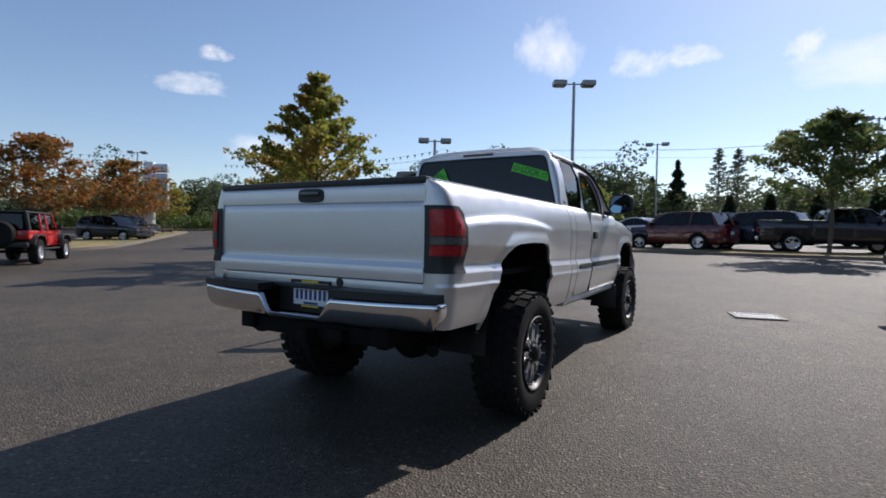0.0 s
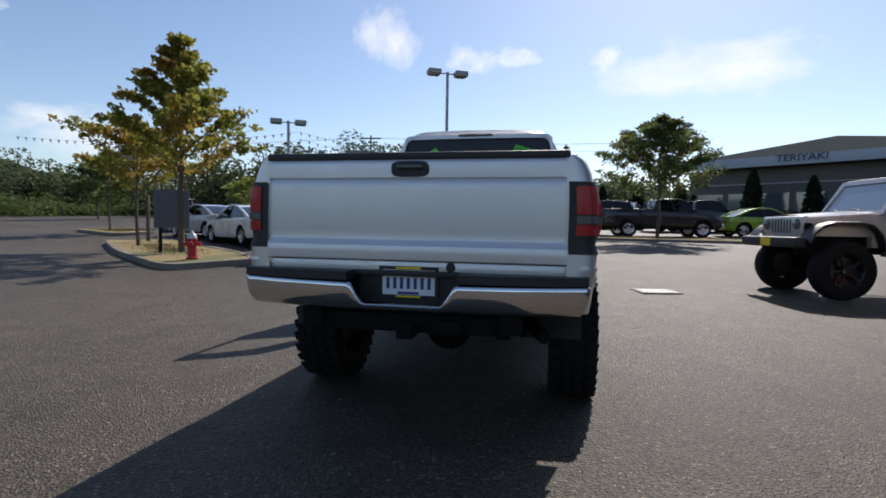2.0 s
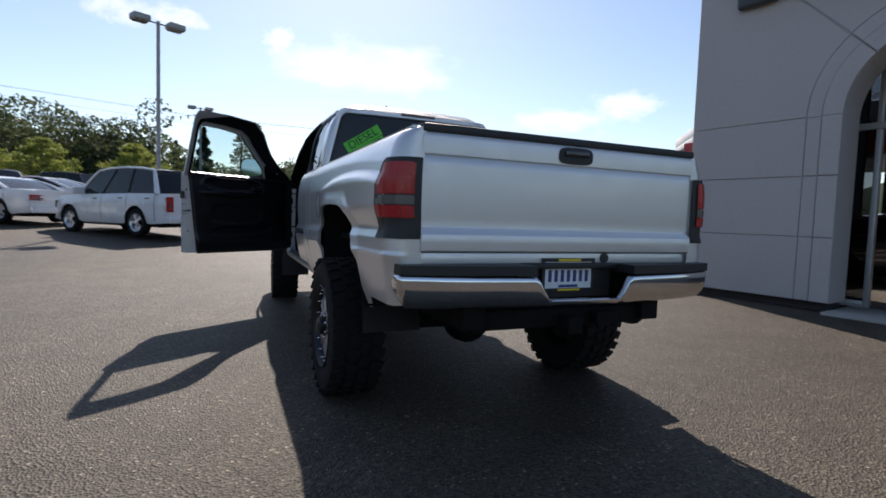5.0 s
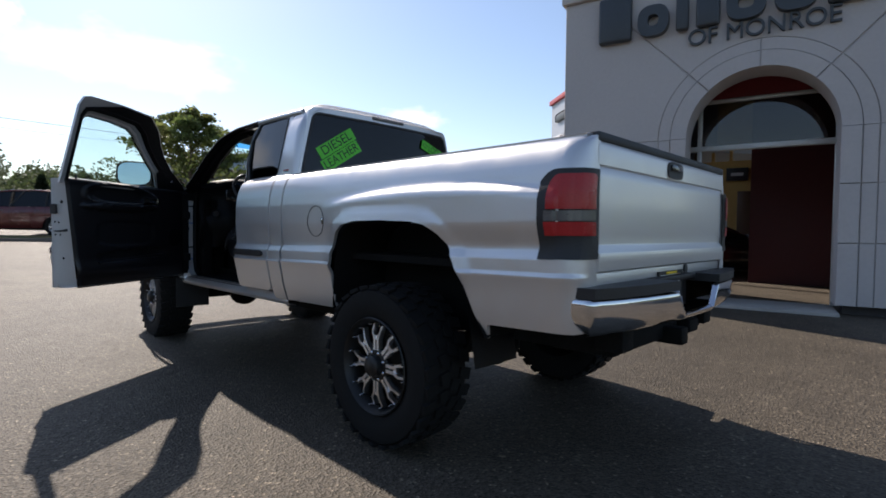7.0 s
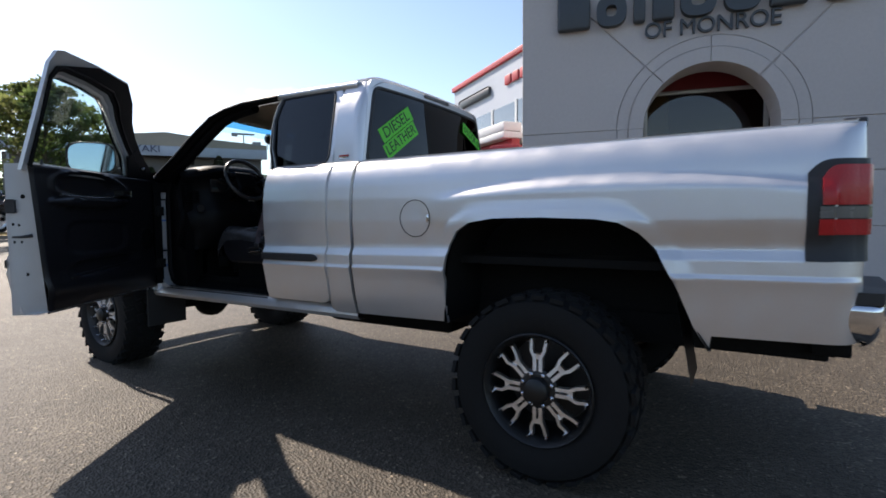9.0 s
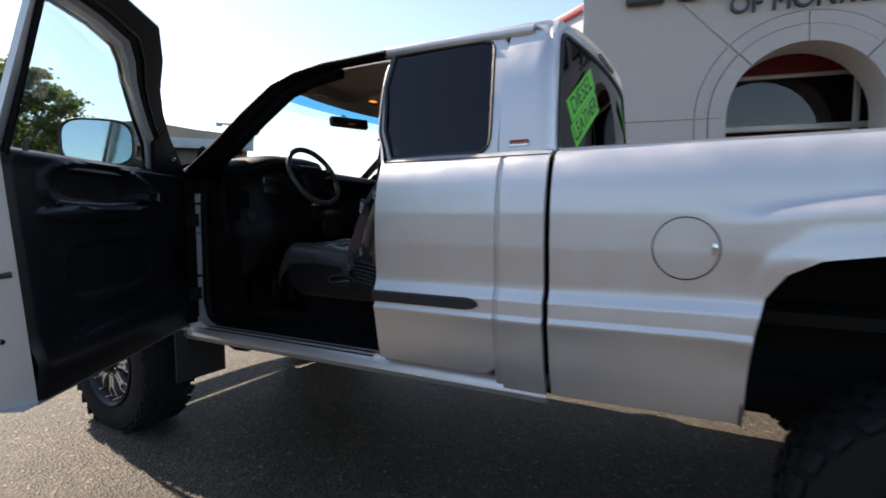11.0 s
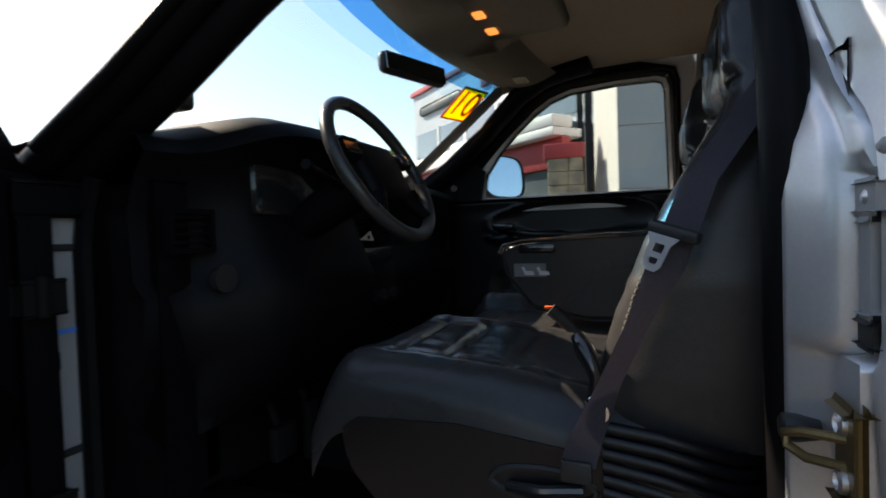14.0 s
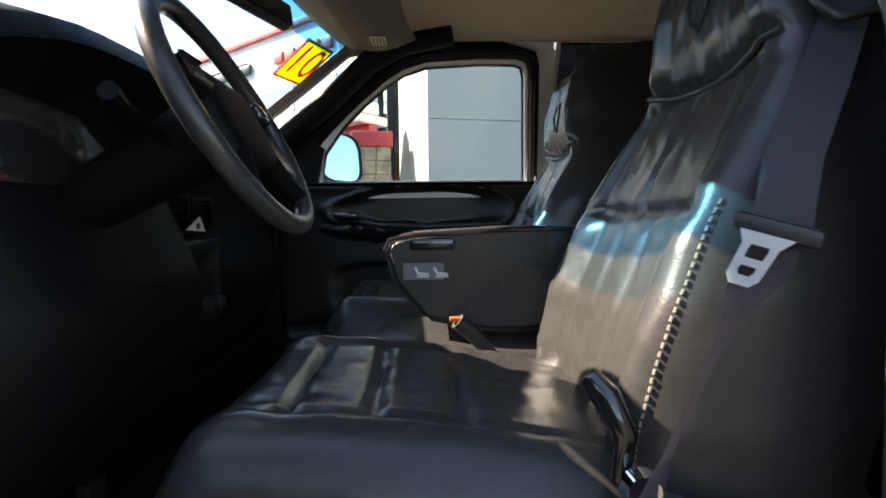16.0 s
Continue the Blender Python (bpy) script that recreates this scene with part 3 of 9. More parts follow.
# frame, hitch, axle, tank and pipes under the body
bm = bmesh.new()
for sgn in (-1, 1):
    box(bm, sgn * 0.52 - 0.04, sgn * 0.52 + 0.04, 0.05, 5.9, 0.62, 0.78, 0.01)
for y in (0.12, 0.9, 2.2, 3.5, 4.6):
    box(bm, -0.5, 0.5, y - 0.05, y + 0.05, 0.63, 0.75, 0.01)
part("chassis_frame", bm, NEAR_BLACK, truck, "near-black steel ladder frame")
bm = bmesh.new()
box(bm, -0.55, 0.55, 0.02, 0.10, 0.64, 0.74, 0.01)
hitch = part("tow_hitch", bm, NEAR_BLACK, truck, "black receiver tow hitch")
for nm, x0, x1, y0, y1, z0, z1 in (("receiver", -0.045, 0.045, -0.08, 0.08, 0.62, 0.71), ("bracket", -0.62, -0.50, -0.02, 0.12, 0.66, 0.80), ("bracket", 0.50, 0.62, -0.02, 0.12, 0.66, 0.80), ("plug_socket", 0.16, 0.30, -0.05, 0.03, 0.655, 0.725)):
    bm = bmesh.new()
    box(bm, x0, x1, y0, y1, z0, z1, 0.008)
    part(nm, bm, NEAR_BLACK, hitch)
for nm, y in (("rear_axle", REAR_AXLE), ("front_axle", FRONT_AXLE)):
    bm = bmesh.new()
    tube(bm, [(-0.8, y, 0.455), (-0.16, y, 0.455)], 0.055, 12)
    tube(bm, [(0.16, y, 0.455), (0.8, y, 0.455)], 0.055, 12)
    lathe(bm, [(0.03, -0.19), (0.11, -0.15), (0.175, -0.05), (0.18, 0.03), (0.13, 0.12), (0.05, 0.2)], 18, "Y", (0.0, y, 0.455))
    part(nm, bm, NEAR_BLACK, truck)
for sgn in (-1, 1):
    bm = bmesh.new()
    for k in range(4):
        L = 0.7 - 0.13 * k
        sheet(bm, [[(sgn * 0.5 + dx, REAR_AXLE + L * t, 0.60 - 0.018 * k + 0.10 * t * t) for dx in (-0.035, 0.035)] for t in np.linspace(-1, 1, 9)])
    part("leaf_spring", bm, NEAR_BLACK, truck)
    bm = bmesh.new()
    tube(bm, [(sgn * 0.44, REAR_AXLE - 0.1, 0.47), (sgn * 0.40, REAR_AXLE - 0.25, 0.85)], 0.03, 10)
    part("shock_absorber", bm, NEAR_BLACK, truck)
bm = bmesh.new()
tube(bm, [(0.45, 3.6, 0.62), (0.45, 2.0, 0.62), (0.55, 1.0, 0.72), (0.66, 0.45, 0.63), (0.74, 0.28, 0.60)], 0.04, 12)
part("exhaust_pipe", bm, NEAR_BLACK, truck)
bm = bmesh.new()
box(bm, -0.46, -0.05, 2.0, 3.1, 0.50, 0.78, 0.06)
part("fuel_tank", bm, NEAR_BLACK, truck)
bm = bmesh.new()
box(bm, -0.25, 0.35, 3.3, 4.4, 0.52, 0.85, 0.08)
part("gearbox", bm, NEAR_BLACK, truck)
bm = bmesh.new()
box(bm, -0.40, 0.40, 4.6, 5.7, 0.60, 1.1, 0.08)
part("engine", bm, NEAR_BLACK, truck)
for sgn in (-1, 1):
    bm = bmesh.new()
    sheet(bm, [[(sgn * x, 0.62 - 0.06 * t, 0.90 - 0.36 * t) for x in (0.62, 0.8, 0.96)] for t in np.linspace(0, 1, 6)])
    bmesh.ops.solidify(bm, geom=bm.faces[:], thickness=0.008)
    part("mud_flap", bm, BLACK_PLASTIC, truck, "black rubber mud flap")
    bm = bmesh.new()
    box(bm, sgn * 0.66, sgn * 0.98, 4.56, 4.575, 0.40, 0.70, 0.003)
    part("mud_flap", bm, BLACK_PLASTIC, truck, "black rubber mud flap")


# wheels: mud tyre with lugs, black rim with split machined spokes
LUG, SPOKE, BOLT = {}, {}, {}


RIM_BLACK = material("satin_black_rim", (0.006, 0.006, 0.006), 0.45, 0, 0.1, 10)


def truck_wheel(at, turn, sgn):
    R, w = TYRE_R, 0.155
    bm = bmesh.new()
    lathe(bm, [(0.262, -w * 0.86), (0.30, -w), (0.37, -w * 1.06), (0.418, -w * 0.99), (0.436, -w * 0.8), (0.441, 0), (0.436, w * 0.8), (0.418, w * 0.99), (0.37, w * 1.06), (0.30, w), (0.262, w * 0.86), (0.255, 0)], 48, "X", closed=True)
    tyre = part("tyre", bm, RUBBER, truck, "black knobbly mud tyre", pose_m=pose(*at, 0, 0, turn))
    n = 30
    for row, (x0, x1, off) in enumerate(((-w * 1.02, -w * 0.52, 0.0), (-w * 0.42, -0.008, 0.5), (0.008, w * 0.42, 0.0), (w * 0.52, w * 1.02, 0.5))):
        for k in range(n):
            turn_m = Matrix.Rotation(2 * math.pi * (k + off) / n, 4, "X")
            if row not in LUG:
                bm = bmesh.new()
                q = box(bm, x0, x1, -0.030, 0.030, R - 0.026, R - (0.006 if row in (0, 3) else 0.0), 0.0)
                skew, c = Matrix.Rotation(0.25 if row < 2 else -0.25, 4, "Z"), Vector(((x0 + x1) / 2, 0, 0))
                for v in q:
                    v.co = skew @ (v.co - c) + c
                LUG[row] = part("tread_lug", bm, RUBBER, tyre, smooth=0, pose_m=turn_m)
            else:
                same_part("tread_lug", LUG[row], tyre, turn_m)
    out = 1 if sgn > 0 else -1
    bm = bmesh.new()
    lathe(bm, [(0.272, out * w * 0.98), (0.266, out * w * 1.02), (0.255, out * w * 0.95), (0.238, out * w * 0.6), (0.225, 0.0), (0.215, -out * 0.05), (0.0001, -out * 0.05)], 48, "X", caps=False)
    rim = part("rim", bm, RIM_BLACK, truck, "black alloy rim", pose_m=pose(*at, 0, 0, turn))
    face = out * w * 0.70
    for k in range(8):
        turn_m = Matrix.Rotation(2 * math.pi * k / 8, 4, "X")
        if out in SPOKE:
            same_part("spoke", SPOKE[out], rim, turn_m)
            continue
        bm = bmesh.new()
        for s in (-1, 1):
            pts = [(0.088, s * 0.16), (0.15, s * 0.10), (0.188, s * 0.17), (0.236, s * 0.155)]
            wd = (0.018, 0.017, 0.015, 0.014)
            loop = [(r, ang - h / r * 0.5) for (r, ang), h in zip(pts, wd)] + [(r, ang + h / r * 0.5) for (r, ang), h in reversed(list(zip(pts, wd)))]
            prism(bm, [(face + out * 0.02 * (r < 0.2), r * math.cos(g), r * math.sin(g)) for r, g in loop], (-out * 0.03, 0, 0))
        # web across the two legs
        web = [(0.145, -0.16), (0.17, -0.16), (0.17, 0.16), (0.145, 0.16)]
        prism(bm, [(face + out * 0.015, r * math.cos(g), r * math.sin(g)) for r, g in web], (-out * 0.025, 0, 0))
        SPOKE[out] = part("spoke", bm, ALLOY, rim, "split machined alloy spoke", smooth=30, pose_m=turn_m)
    bm = bmesh.new()
    lathe(bm, [(0.098, face - out * 0.02), (0.098, face + out * 0.012), (0.086, face + out * 0.02), (0.062, face + out * 0.022), (0.058, face + out * 0.055), (0.045, face + out * 0.066), (0.0001, face + out * 0.068)], 28, "X")
    part("hub_cap", bm, RIM_BLACK, rim)
    for kind_of, r0, rad, extra in (("lug_nut", 0.076, 0.010, (0.0,)), ("rim_stud", 0.234, 0.0055, (-0.2, 0.2))):
        for k in range(8):
            for da in extra:
                turn_m = Matrix.Rotation(2 * math.pi * (k + 0.5) / 8 + da, 4, "X")
                if (kind_of, out) not in BOLT:
                    bm = bmesh.new()
                    lathe(bm, [(rad, face), (rad, face + out * 0.028), (rad * 0.4, face + out * 0.034)], 8, "X", (0, r0, 0))
                    BOLT[kind_of, out] = part(kind_of, bm, CHROME, rim, pose_m=turn_m)
                else:
                    same_part(kind_of, BOLT[kind_of, out], rim, turn_m)


for sgn in (-1, 1):
    truck_wheel((sgn * 0.925, REAR_AXLE, TYRE_R), 0, sgn)
    truck_wheel((sgn * 0.90, FRONT_AXLE, TYRE_R), -3, sgn)


# ---- cab ----
pillar_half = poly_at([(1.50, 0.880), (1.6, 0.874), (1.7, 0.862), (1.8, 0.848), (1.9, 0.829), (1.97, 0.810), (2.03, 0.785), (2.08, 0.755), (2.12, 0.727), (2.2, 0.68)])


def cab_place(y, z):
    return body_half(z) - (0.0 if z < 1.6 else 0.01), y, z


def fender_place(y, z):
    return fender_half(y, z), y, z


DOOR_LEVELS = [l for l in LEVELS if l >= 0.73]
def rear_y(x, z):
    """The back of the cab bows rearwards."""
    return 2.392 + (z - 1.6) * 0.075 - 0.05 * (1 - min(1.0, (x / 0.8) ** 2))


def cab_corner(sgn):
    bm = bmesh.new()
    shell(bm, list(np.linspace(2.395, 2.566, 5)), flat(0.69), flat(1.612), LEVELS, cab_place, sgn)
    part("cab_corner", bm, SILVER, truck, smooth=50)
    bm = bmesh.new()
    sheet(bm, [[(sgn * (body_half(z) - d), y, z) for z in LEVELS if z < 1.605] for y, d in ((2.555, 0.008), (2.566, 0.014), (2.60, 0.014))])
    bmesh.ops.recalc_face_normals(bm, faces=bm.faces)
    part("shut_line_flange", bm, SILVER, truck, smooth=50)
    # upright of the rear pillar, with a rounded rear edge
    bm = bmesh.new()
    rows = []
    for k, t in enumerate(np.linspace(0, 1, 9)):
        row = []
        for z in (1.60, 1.7, 1.8, 1.88, 1.95, 2.0, 2.04, 2.08, 2.11, 2.135):
            back = rear_y(0.8, z)
            if t < 0.4:
                a = t / 0.4 * math.pi / 2
                x, y = pillar_half(z) - 0.045 + 0.045 * math.sin(a), back + 0.045 - 0.045 * math.cos(a)
            else:
                x, y = pillar_half(z), back + 0.045 + (t - 0.4) / 0.6 * (2.618 - back - 0.045)
            row.append((sgn * x, y, z))
        rows.append(row)
    sheet(bm, rows)
    bmesh.ops.recalc_face_normals(bm, faces=bm.faces)
    part("rear_pillar", bm, SILVER, truck, smooth=50)
    bm = bmesh.new()
    sheet(bm, [[(sgn * (body_half(1.6)), y, 1.600), (sgn * 0.89, y, 1.616), (sgn * (pillar_half(1.6) - 0.01), y, 1.618)] for y in (2.395, 2.7)])
    part("belt_ledge", bm, SILVER, truck)
    bm = bmesh.new()
    box(bm, sgn * 0.838, sgn * 0.86, 2.49, 2.572, 1.638, 1.652, 0.002)
    badge = part("badge", bm, CHROME, truck, "small chrome badge with red bar")
    badge.matrix_basis = pose(sgn * 0.012, 0, 0)
    bm = bmesh.new()
    box(bm, sgn * 0.838, sgn * 0.859, 2.495, 2.572, 1.6535, 1.662, 0.001)
    part("badge_bar", bm, RED_LENS, badge, "red bar")
    # rocker sill along the cab
    bm = bmesh.new()
    sheet(bm, [[(sgn * x, y, z) for x, z in ((0.80, 0.73), (0.875, 0.735), (0.905, 0.725), (0.925, 0.70), (0.93, 0.675), (0.915, 0.65), (0.86, 0.645))] for y in (2.395, 3.0, 3.6, 4.2, 4.58)])
    bmesh.ops.recalc_face_normals(bm, faces=bm.faces)
    sill = part("rocker_sill", bm, SILVER, truck)
    bm = bmesh.new()
    for dz, x in ((0.0, 0.89), (-0.012, 0.908)):
        box(bm, sgn * x - 0.004, sgn * x + 0.004, 3.22, 4.40, 0.733 + dz, 0.739 + dz)
    part("sill_ribs", bm, BLACK_PLASTIC, sill)


both_sides(cab_corner)

# rear wall with its window
def rear_loop(xh_low, xh_top, z0, z1, off=0.0, n=6):
    pts = [(-xh_low, z0), (xh_low, z0), (xh_top, z1), (-xh_top, z1)]
    out = []
    r = 0.06
    for i in range(4):
        p, a, b = Vector(pts[i]), Vector(pts[i - 1]), Vector(pts[(i + 1) % 4])
        u, v = (a - p).normalized(), (b - p).normalized()
        for k in range(n + 1):
            t = k / n
            q = (p + u * r) * (1 - t) ** 2 + p * 2 * t * (1 - t) + (p + v * r) * t ** 2
            out.append((q.x, rear_y(q.x, q.y) + off, q.y))
        for k in range(1, 10):
            q = (p + v * r).lerp(b - v * r, k / 10)
            out.append((q.x, rear_y(q.x, q.y) + off, q.y))
    return out


GLASS_LOOP = (0.825, 0.702, 1.60, 2.10)
bm = bmesh.new()
ring_plate(bm, rear_loop(0.86, 0.735, 1.575, 2.15), rear_loop(*GLASS_LOOP), (0, 0.02, 0))
part("rear_wall", bm, SILVER, truck, smooth=50)
bm = bmesh.new()
rows = []
for z in [1.60, 1.605, 1.615, 1.63, 1.66] + list(np.linspace(1.72, 2.04, 7)) + [2.07, 2.085, 2.095, 2.10]:
    d = min(z - 1.60, 2.10 - z)
    half = 0.825 - 0.123 * (z - 1.60) / 0.5 - (0.05 * (1 - d / 0.05) ** 2 if d < 0.05 else 0.0)
    rows.append([(x, rear_y(x, z) + 0.006, z) for x in np.linspace(-half, half, 19)])
sheet(bm, rows)
bmesh.ops.recalc_face_normals(bm, faces=bm.faces)
bmesh.ops.solidify(bm, geom=bm.faces[:], thickness=0.006)
rear_glass = part("rear_window", bm, TINT, truck, "dark tinted rear window", smooth=60)
bm = bmesh.new()
tube(bm, rear_loop(*GLASS_LOOP) + rear_loop(*GLASS_LOOP)[:1], 0.011, 6)
part("window_seal", bm, BLACK_PLASTIC, rear_glass)
# third brake lamp
bm = bmesh.new()
box(bm, -0.17, 0.17, 2.372, 2.45, 2.128, 2.153, 0.006)
part("brake_lamp", bm, CLEAR_LENS, truck)


def sticker(x, z, tilt, w, h, lines):
    """A green card behind the rear window with lettering on it."""
    y = rear_y(x, z) - 0.006
    m = pose(x, y, z, 0, 0, math.degrees(math.atan(0.156 * x))) @ pose(0, 0, 0, -4.3, tilt, 0)
    bm = bmesh.new()
    box(bm, -w / 2, w / 2, -0.0015, 0.0, -h / 2, h / 2)
    card = part("window_sticker", bm, GREEN_STICKER, truck, "bright green sticker with black words", pose_m=m)
    for (text, dz, size, wd) in lines:
        words("lettering", text, size, INK, card, pose(0, -0.002, dz), 0.0006, width=wd)
    return card


sticker(-0.525, 1.885, -33, 0.36, 0.098, [("DIESEL", 0, 0.10, 0.29)])
sticker(-0.485, 1.79, -33, 0.375, 0.098, [("LEATHER", 0, 0.095, 0.34)])
look_card = sticker(0.57, 1.945, 17, 0.385, 0.086, [("LOOK", 0, 0.092, 0.19)])
for dx in (-0.145, 0.145):
    bm = bmesh.new()
    tube(bm, [(dx + 0.026 * math.cos(a), -0.002, 0.018 * math.sin(a)) for a in np.linspace(0, 2 * math.pi, 17)], 0.003, 5)
    part("eye_mark", bm, INK, look_card)

# roof skin
bm = bmesh.new()
rows = []
for y in np.linspace(2.415, 4.02, 18):
    row = []
    for x in np.linspace(-0.735, 0.735, 23):
        f = abs(x) / 0.735
        z = 2.212 - 0.012 * f ** 2 - 0.072 * max(0.0, (f - 0.72) / 0.28) ** 2.2
        z -= 0.05 * max(0.0, (2.54 - y) / 0.125) ** 2 + 0.075 * max(0.0, (y - 3.55) / 0.45) ** 2
        row.append((x, y - 0.045 * (1 - f * f) * max(0.0, (2.8 - y) / 0.385), z))
    rows.append(row)
sheet(bm, rows)
bmesh.ops.solidify(bm, geom=bm.faces[:], thickness=0.012)
part("roof", bm, SILVER, truck, smooth=60)

# door openings: roof rail and windscreen pillar
APILLAR = [(3.62, 2.128), (3.80, 2.10), (3.93, 2.045), (4.10, 1.905), (4.30, 1.755), (4.50, 1.635), (4.66, 1.555)]
BLUE_TAPE = material("blue_tape", (0.05, 0.2, 0.6), 0.5)


def a_pillar(sgn):
    bm = bmesh.new()
    tube(bm, [(sgn * (pillar_half(2.11) - 0.008), y, z) for y, z in ((2.52, 2.118), (2.9, 2.128), (3.25, 2.133))], 0.026, 10)
    part("roof_rail", bm, SILVER, truck, smooth=60)
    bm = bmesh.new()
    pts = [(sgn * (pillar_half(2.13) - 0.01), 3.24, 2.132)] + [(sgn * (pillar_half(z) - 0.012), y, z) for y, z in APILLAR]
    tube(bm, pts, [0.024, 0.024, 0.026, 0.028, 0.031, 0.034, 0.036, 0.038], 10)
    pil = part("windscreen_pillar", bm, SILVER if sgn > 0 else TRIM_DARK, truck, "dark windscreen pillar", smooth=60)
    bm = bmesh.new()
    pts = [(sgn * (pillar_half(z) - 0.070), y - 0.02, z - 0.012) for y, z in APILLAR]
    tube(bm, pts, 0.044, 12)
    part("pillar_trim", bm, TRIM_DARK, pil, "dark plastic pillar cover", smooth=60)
    if sgn < 0:
        bm = bmesh.new()
        tube(bm, [(-0.735, 4.05, 1.955), (-0.725, 4.10, 1.90), (-0.715, 4.20, 1.83), (-0.72, 4.275, 1.785), (-0.735, 4.31, 1.745)], [0.012, 0.018, 0.02, 0.022, 0.026], 10)
        box(bm, -0.79, -0.708, 4.275, 4.345, 1.715, 1.782, 0.012)
        part("grab_handle", bm, BLACK_PLASTIC, pil, "black plastic grab handle", smooth=50)
    bm = bmesh.new()
    tube(bm, [(sgn * 0.825, 4.36, 0.735), (sgn * 0.825, 4.45, 0.78), (sgn * 0.825, 4.485, 0.87), (sgn * 0.822, 4.488, 1.42), (sgn * 0.815, 4.485, 1.50), (sgn * 0.81, 4.46, 1.58)], 0.022, 8)
    part("door_seal", bm, TRIM_DARK, pil)
    bm = bmesh.new()
    pts = [(sgn * (pillar_half(2.13) + 0.026), 3.24, 2.128)] + [(sgn * (pillar_half(z) + 0.022), y + 0.005, z - 0.002) for y, z in APILLAR[:-1]]
    tube(bm, pts, 0.015, 8)
    part("drip_seal", bm, TRIM_DARK, pil, "black rubber drip seal", smooth=60)
    # hinge post, with a rounded foot on the sill
    bm = bmesh.new()
    box(bm, sgn * 0.755, sgn * 0.92, 4.495, 4.65, 0.70, 1.50, 0.012)
    post = part("hinge_post", bm, JAMB_PAINT, truck)
    bm = bmesh.new()
    foot = [(4.5, 0.725), (4.36, 0.725)] + [(4.37 + 0.13 * math.sin(a), 0.865 - 0.13 * math.cos(a)) for a in np.linspace(0.1, math.pi / 2, 8)]
    prism(bm, [(sgn * 0.845, y, z) for y, z in foot], (sgn * 0.055, 0, 0))
    part("post_foot", bm, JAMB_PAINT, post, smooth=50)
    # dark box added over the outer part of the post
    bm = bmesh.new()
    box(bm, sgn * 0.897, sgn * 0.945, 4.47, 4.64, 0.76, 1.50, 0.006)
    part("post_dark_panel", bm, TRIM_DARK, post, "dark panel over the outer part of the hinge post")
    bm = bmesh.new()
    box(bm, sgn * 0.80, sgn * 0.945, 4.475, 4.64, 1.502, 1.56, 0.008)
    part("post_bracket", bm, TRIM_DARK, post)
    for z in (0.92, 1.34):
        bm = bmesh.new()
        box(bm, sgn * 0.885, sgn * 0.95, 4.455, 4.50, z - 0.03, z + 0.03, 0.006)
        lathe(bm, [(0.011, z - 0.036), (0.011, z + 0.036), (0.006, z + 0.042)], 10, "Z", (sgn * 0.925, 4.45, 0))
        part("hinge", bm, NEAR_BLACK, post)
    for z in (0.897, 1.265):
        bm = bmesh.new()
        box(bm, sgn * 0.842, sgn * 0.90, 4.490, 4.4955, z - 0.005, z + 0.005)
        part("tape", bm, BLUE_TAPE, post, "strip of blue tape")
    for z, h, x0, x1 in ((1.435, 0.005, 0.842, 0.90), (1.018, 0.006, 0.842, 0.90), (1.208, 0.016, 0.88, 0.902)):
        bm = bmesh.new()
        box(bm, sgn * x0, sgn * x1, 4.488, 4.496, z - h, z + h, 0.002)
        part("jamb_clip", bm, BLACK_PLASTIC, post)


both_sides(a_pillar)

# windscreen with a blue shade band
def screen(t, s):
    """t 0 at the base, 1 at the top; s across."""
    base, top = Vector((0.80, 4.70, 1.565)), Vector((0.655, 3.965, 2.075))
    p = base.lerp(top, t)
    return (p.x * s, p.y + 0.10 * (1 - s * s), p.z + 0.012 * (1 - s * s))


bm = bmesh.new()
sheet(bm, [[screen(t, s) for s in np.linspace(-1, 1, 17)] for t in np.linspace(0, 0.83, 7)])
shield = part("windscreen", bm, WINDSHIELD, truck, "clear windscreen")
shield.visible_shadow = False
for lo, hi, mat in ((0.83, 0.90, BLUE_FADE), (0.90, 1.05, BLUE_BAND)):
    bm = bmesh.new()
    sheet(bm, [[screen(t, s) for s in np.linspace(-1, 1, 17)] for t in np.linspace(lo, hi, 3)])
    part("shade_band", bm, mat, shield, "blue shade band")
# side borders added to keep sun off the door jamb, wider on the left
for lo, hi in ((-1.06, -0.90), (0.945, 1.06)):
    bm = bmesh.new()
    sheet(bm, [[Vector(screen(t, s)) - Vector((0, 0.004, 0.004)) for s in np.linspace(lo, hi, 3)] for t in np.linspace(0, 1.04, 9)])
    bmesh.ops.solidify(bm, geom=bm.faces[:], thickness=0.002)
    part("shading_glass_border", bm, TRIM_DARK, shield, "black glass border added to block sun")
bm = bmesh.new()
tube(bm, [screen(0, s) for s in np.linspace(-1, 1, 13)], 0.02, 8)
part("cowl_seal", bm, BLACK_PLASTIC, shield)
YEAR_CARD = leaf_material("translucent_yellow_card", (0.95, 0.62, 0.02), (0.95, 0.58, 0.02))
YEAR_CARD.node_tree.nodes["Mix Shader"].inputs[0].default_value = 0.7
# price-year card at the top corner of the windscreen
a, b, c = (Vector(screen(0.80, 0.86)), Vector(screen(0.80, 0.90)), Vector(screen(0.86, 0.86)))
ex, up = (b - a).normalized(), (c - a).normalized()
up = (up - ex * up.dot(ex)).normalized()
nz = ex.cross(up)
card_m = Matrix(((ex.x, -nz.x, up.x, a.x), (ex.y, -nz.y, up.y, a.y), (ex.z, -nz.z, up.z, a.z), (0, 0, 0, 1)))
bm = bmesh.new()
box(bm, -0.078, 0.078, 0.006, 0.008, -0.088, 0.088)
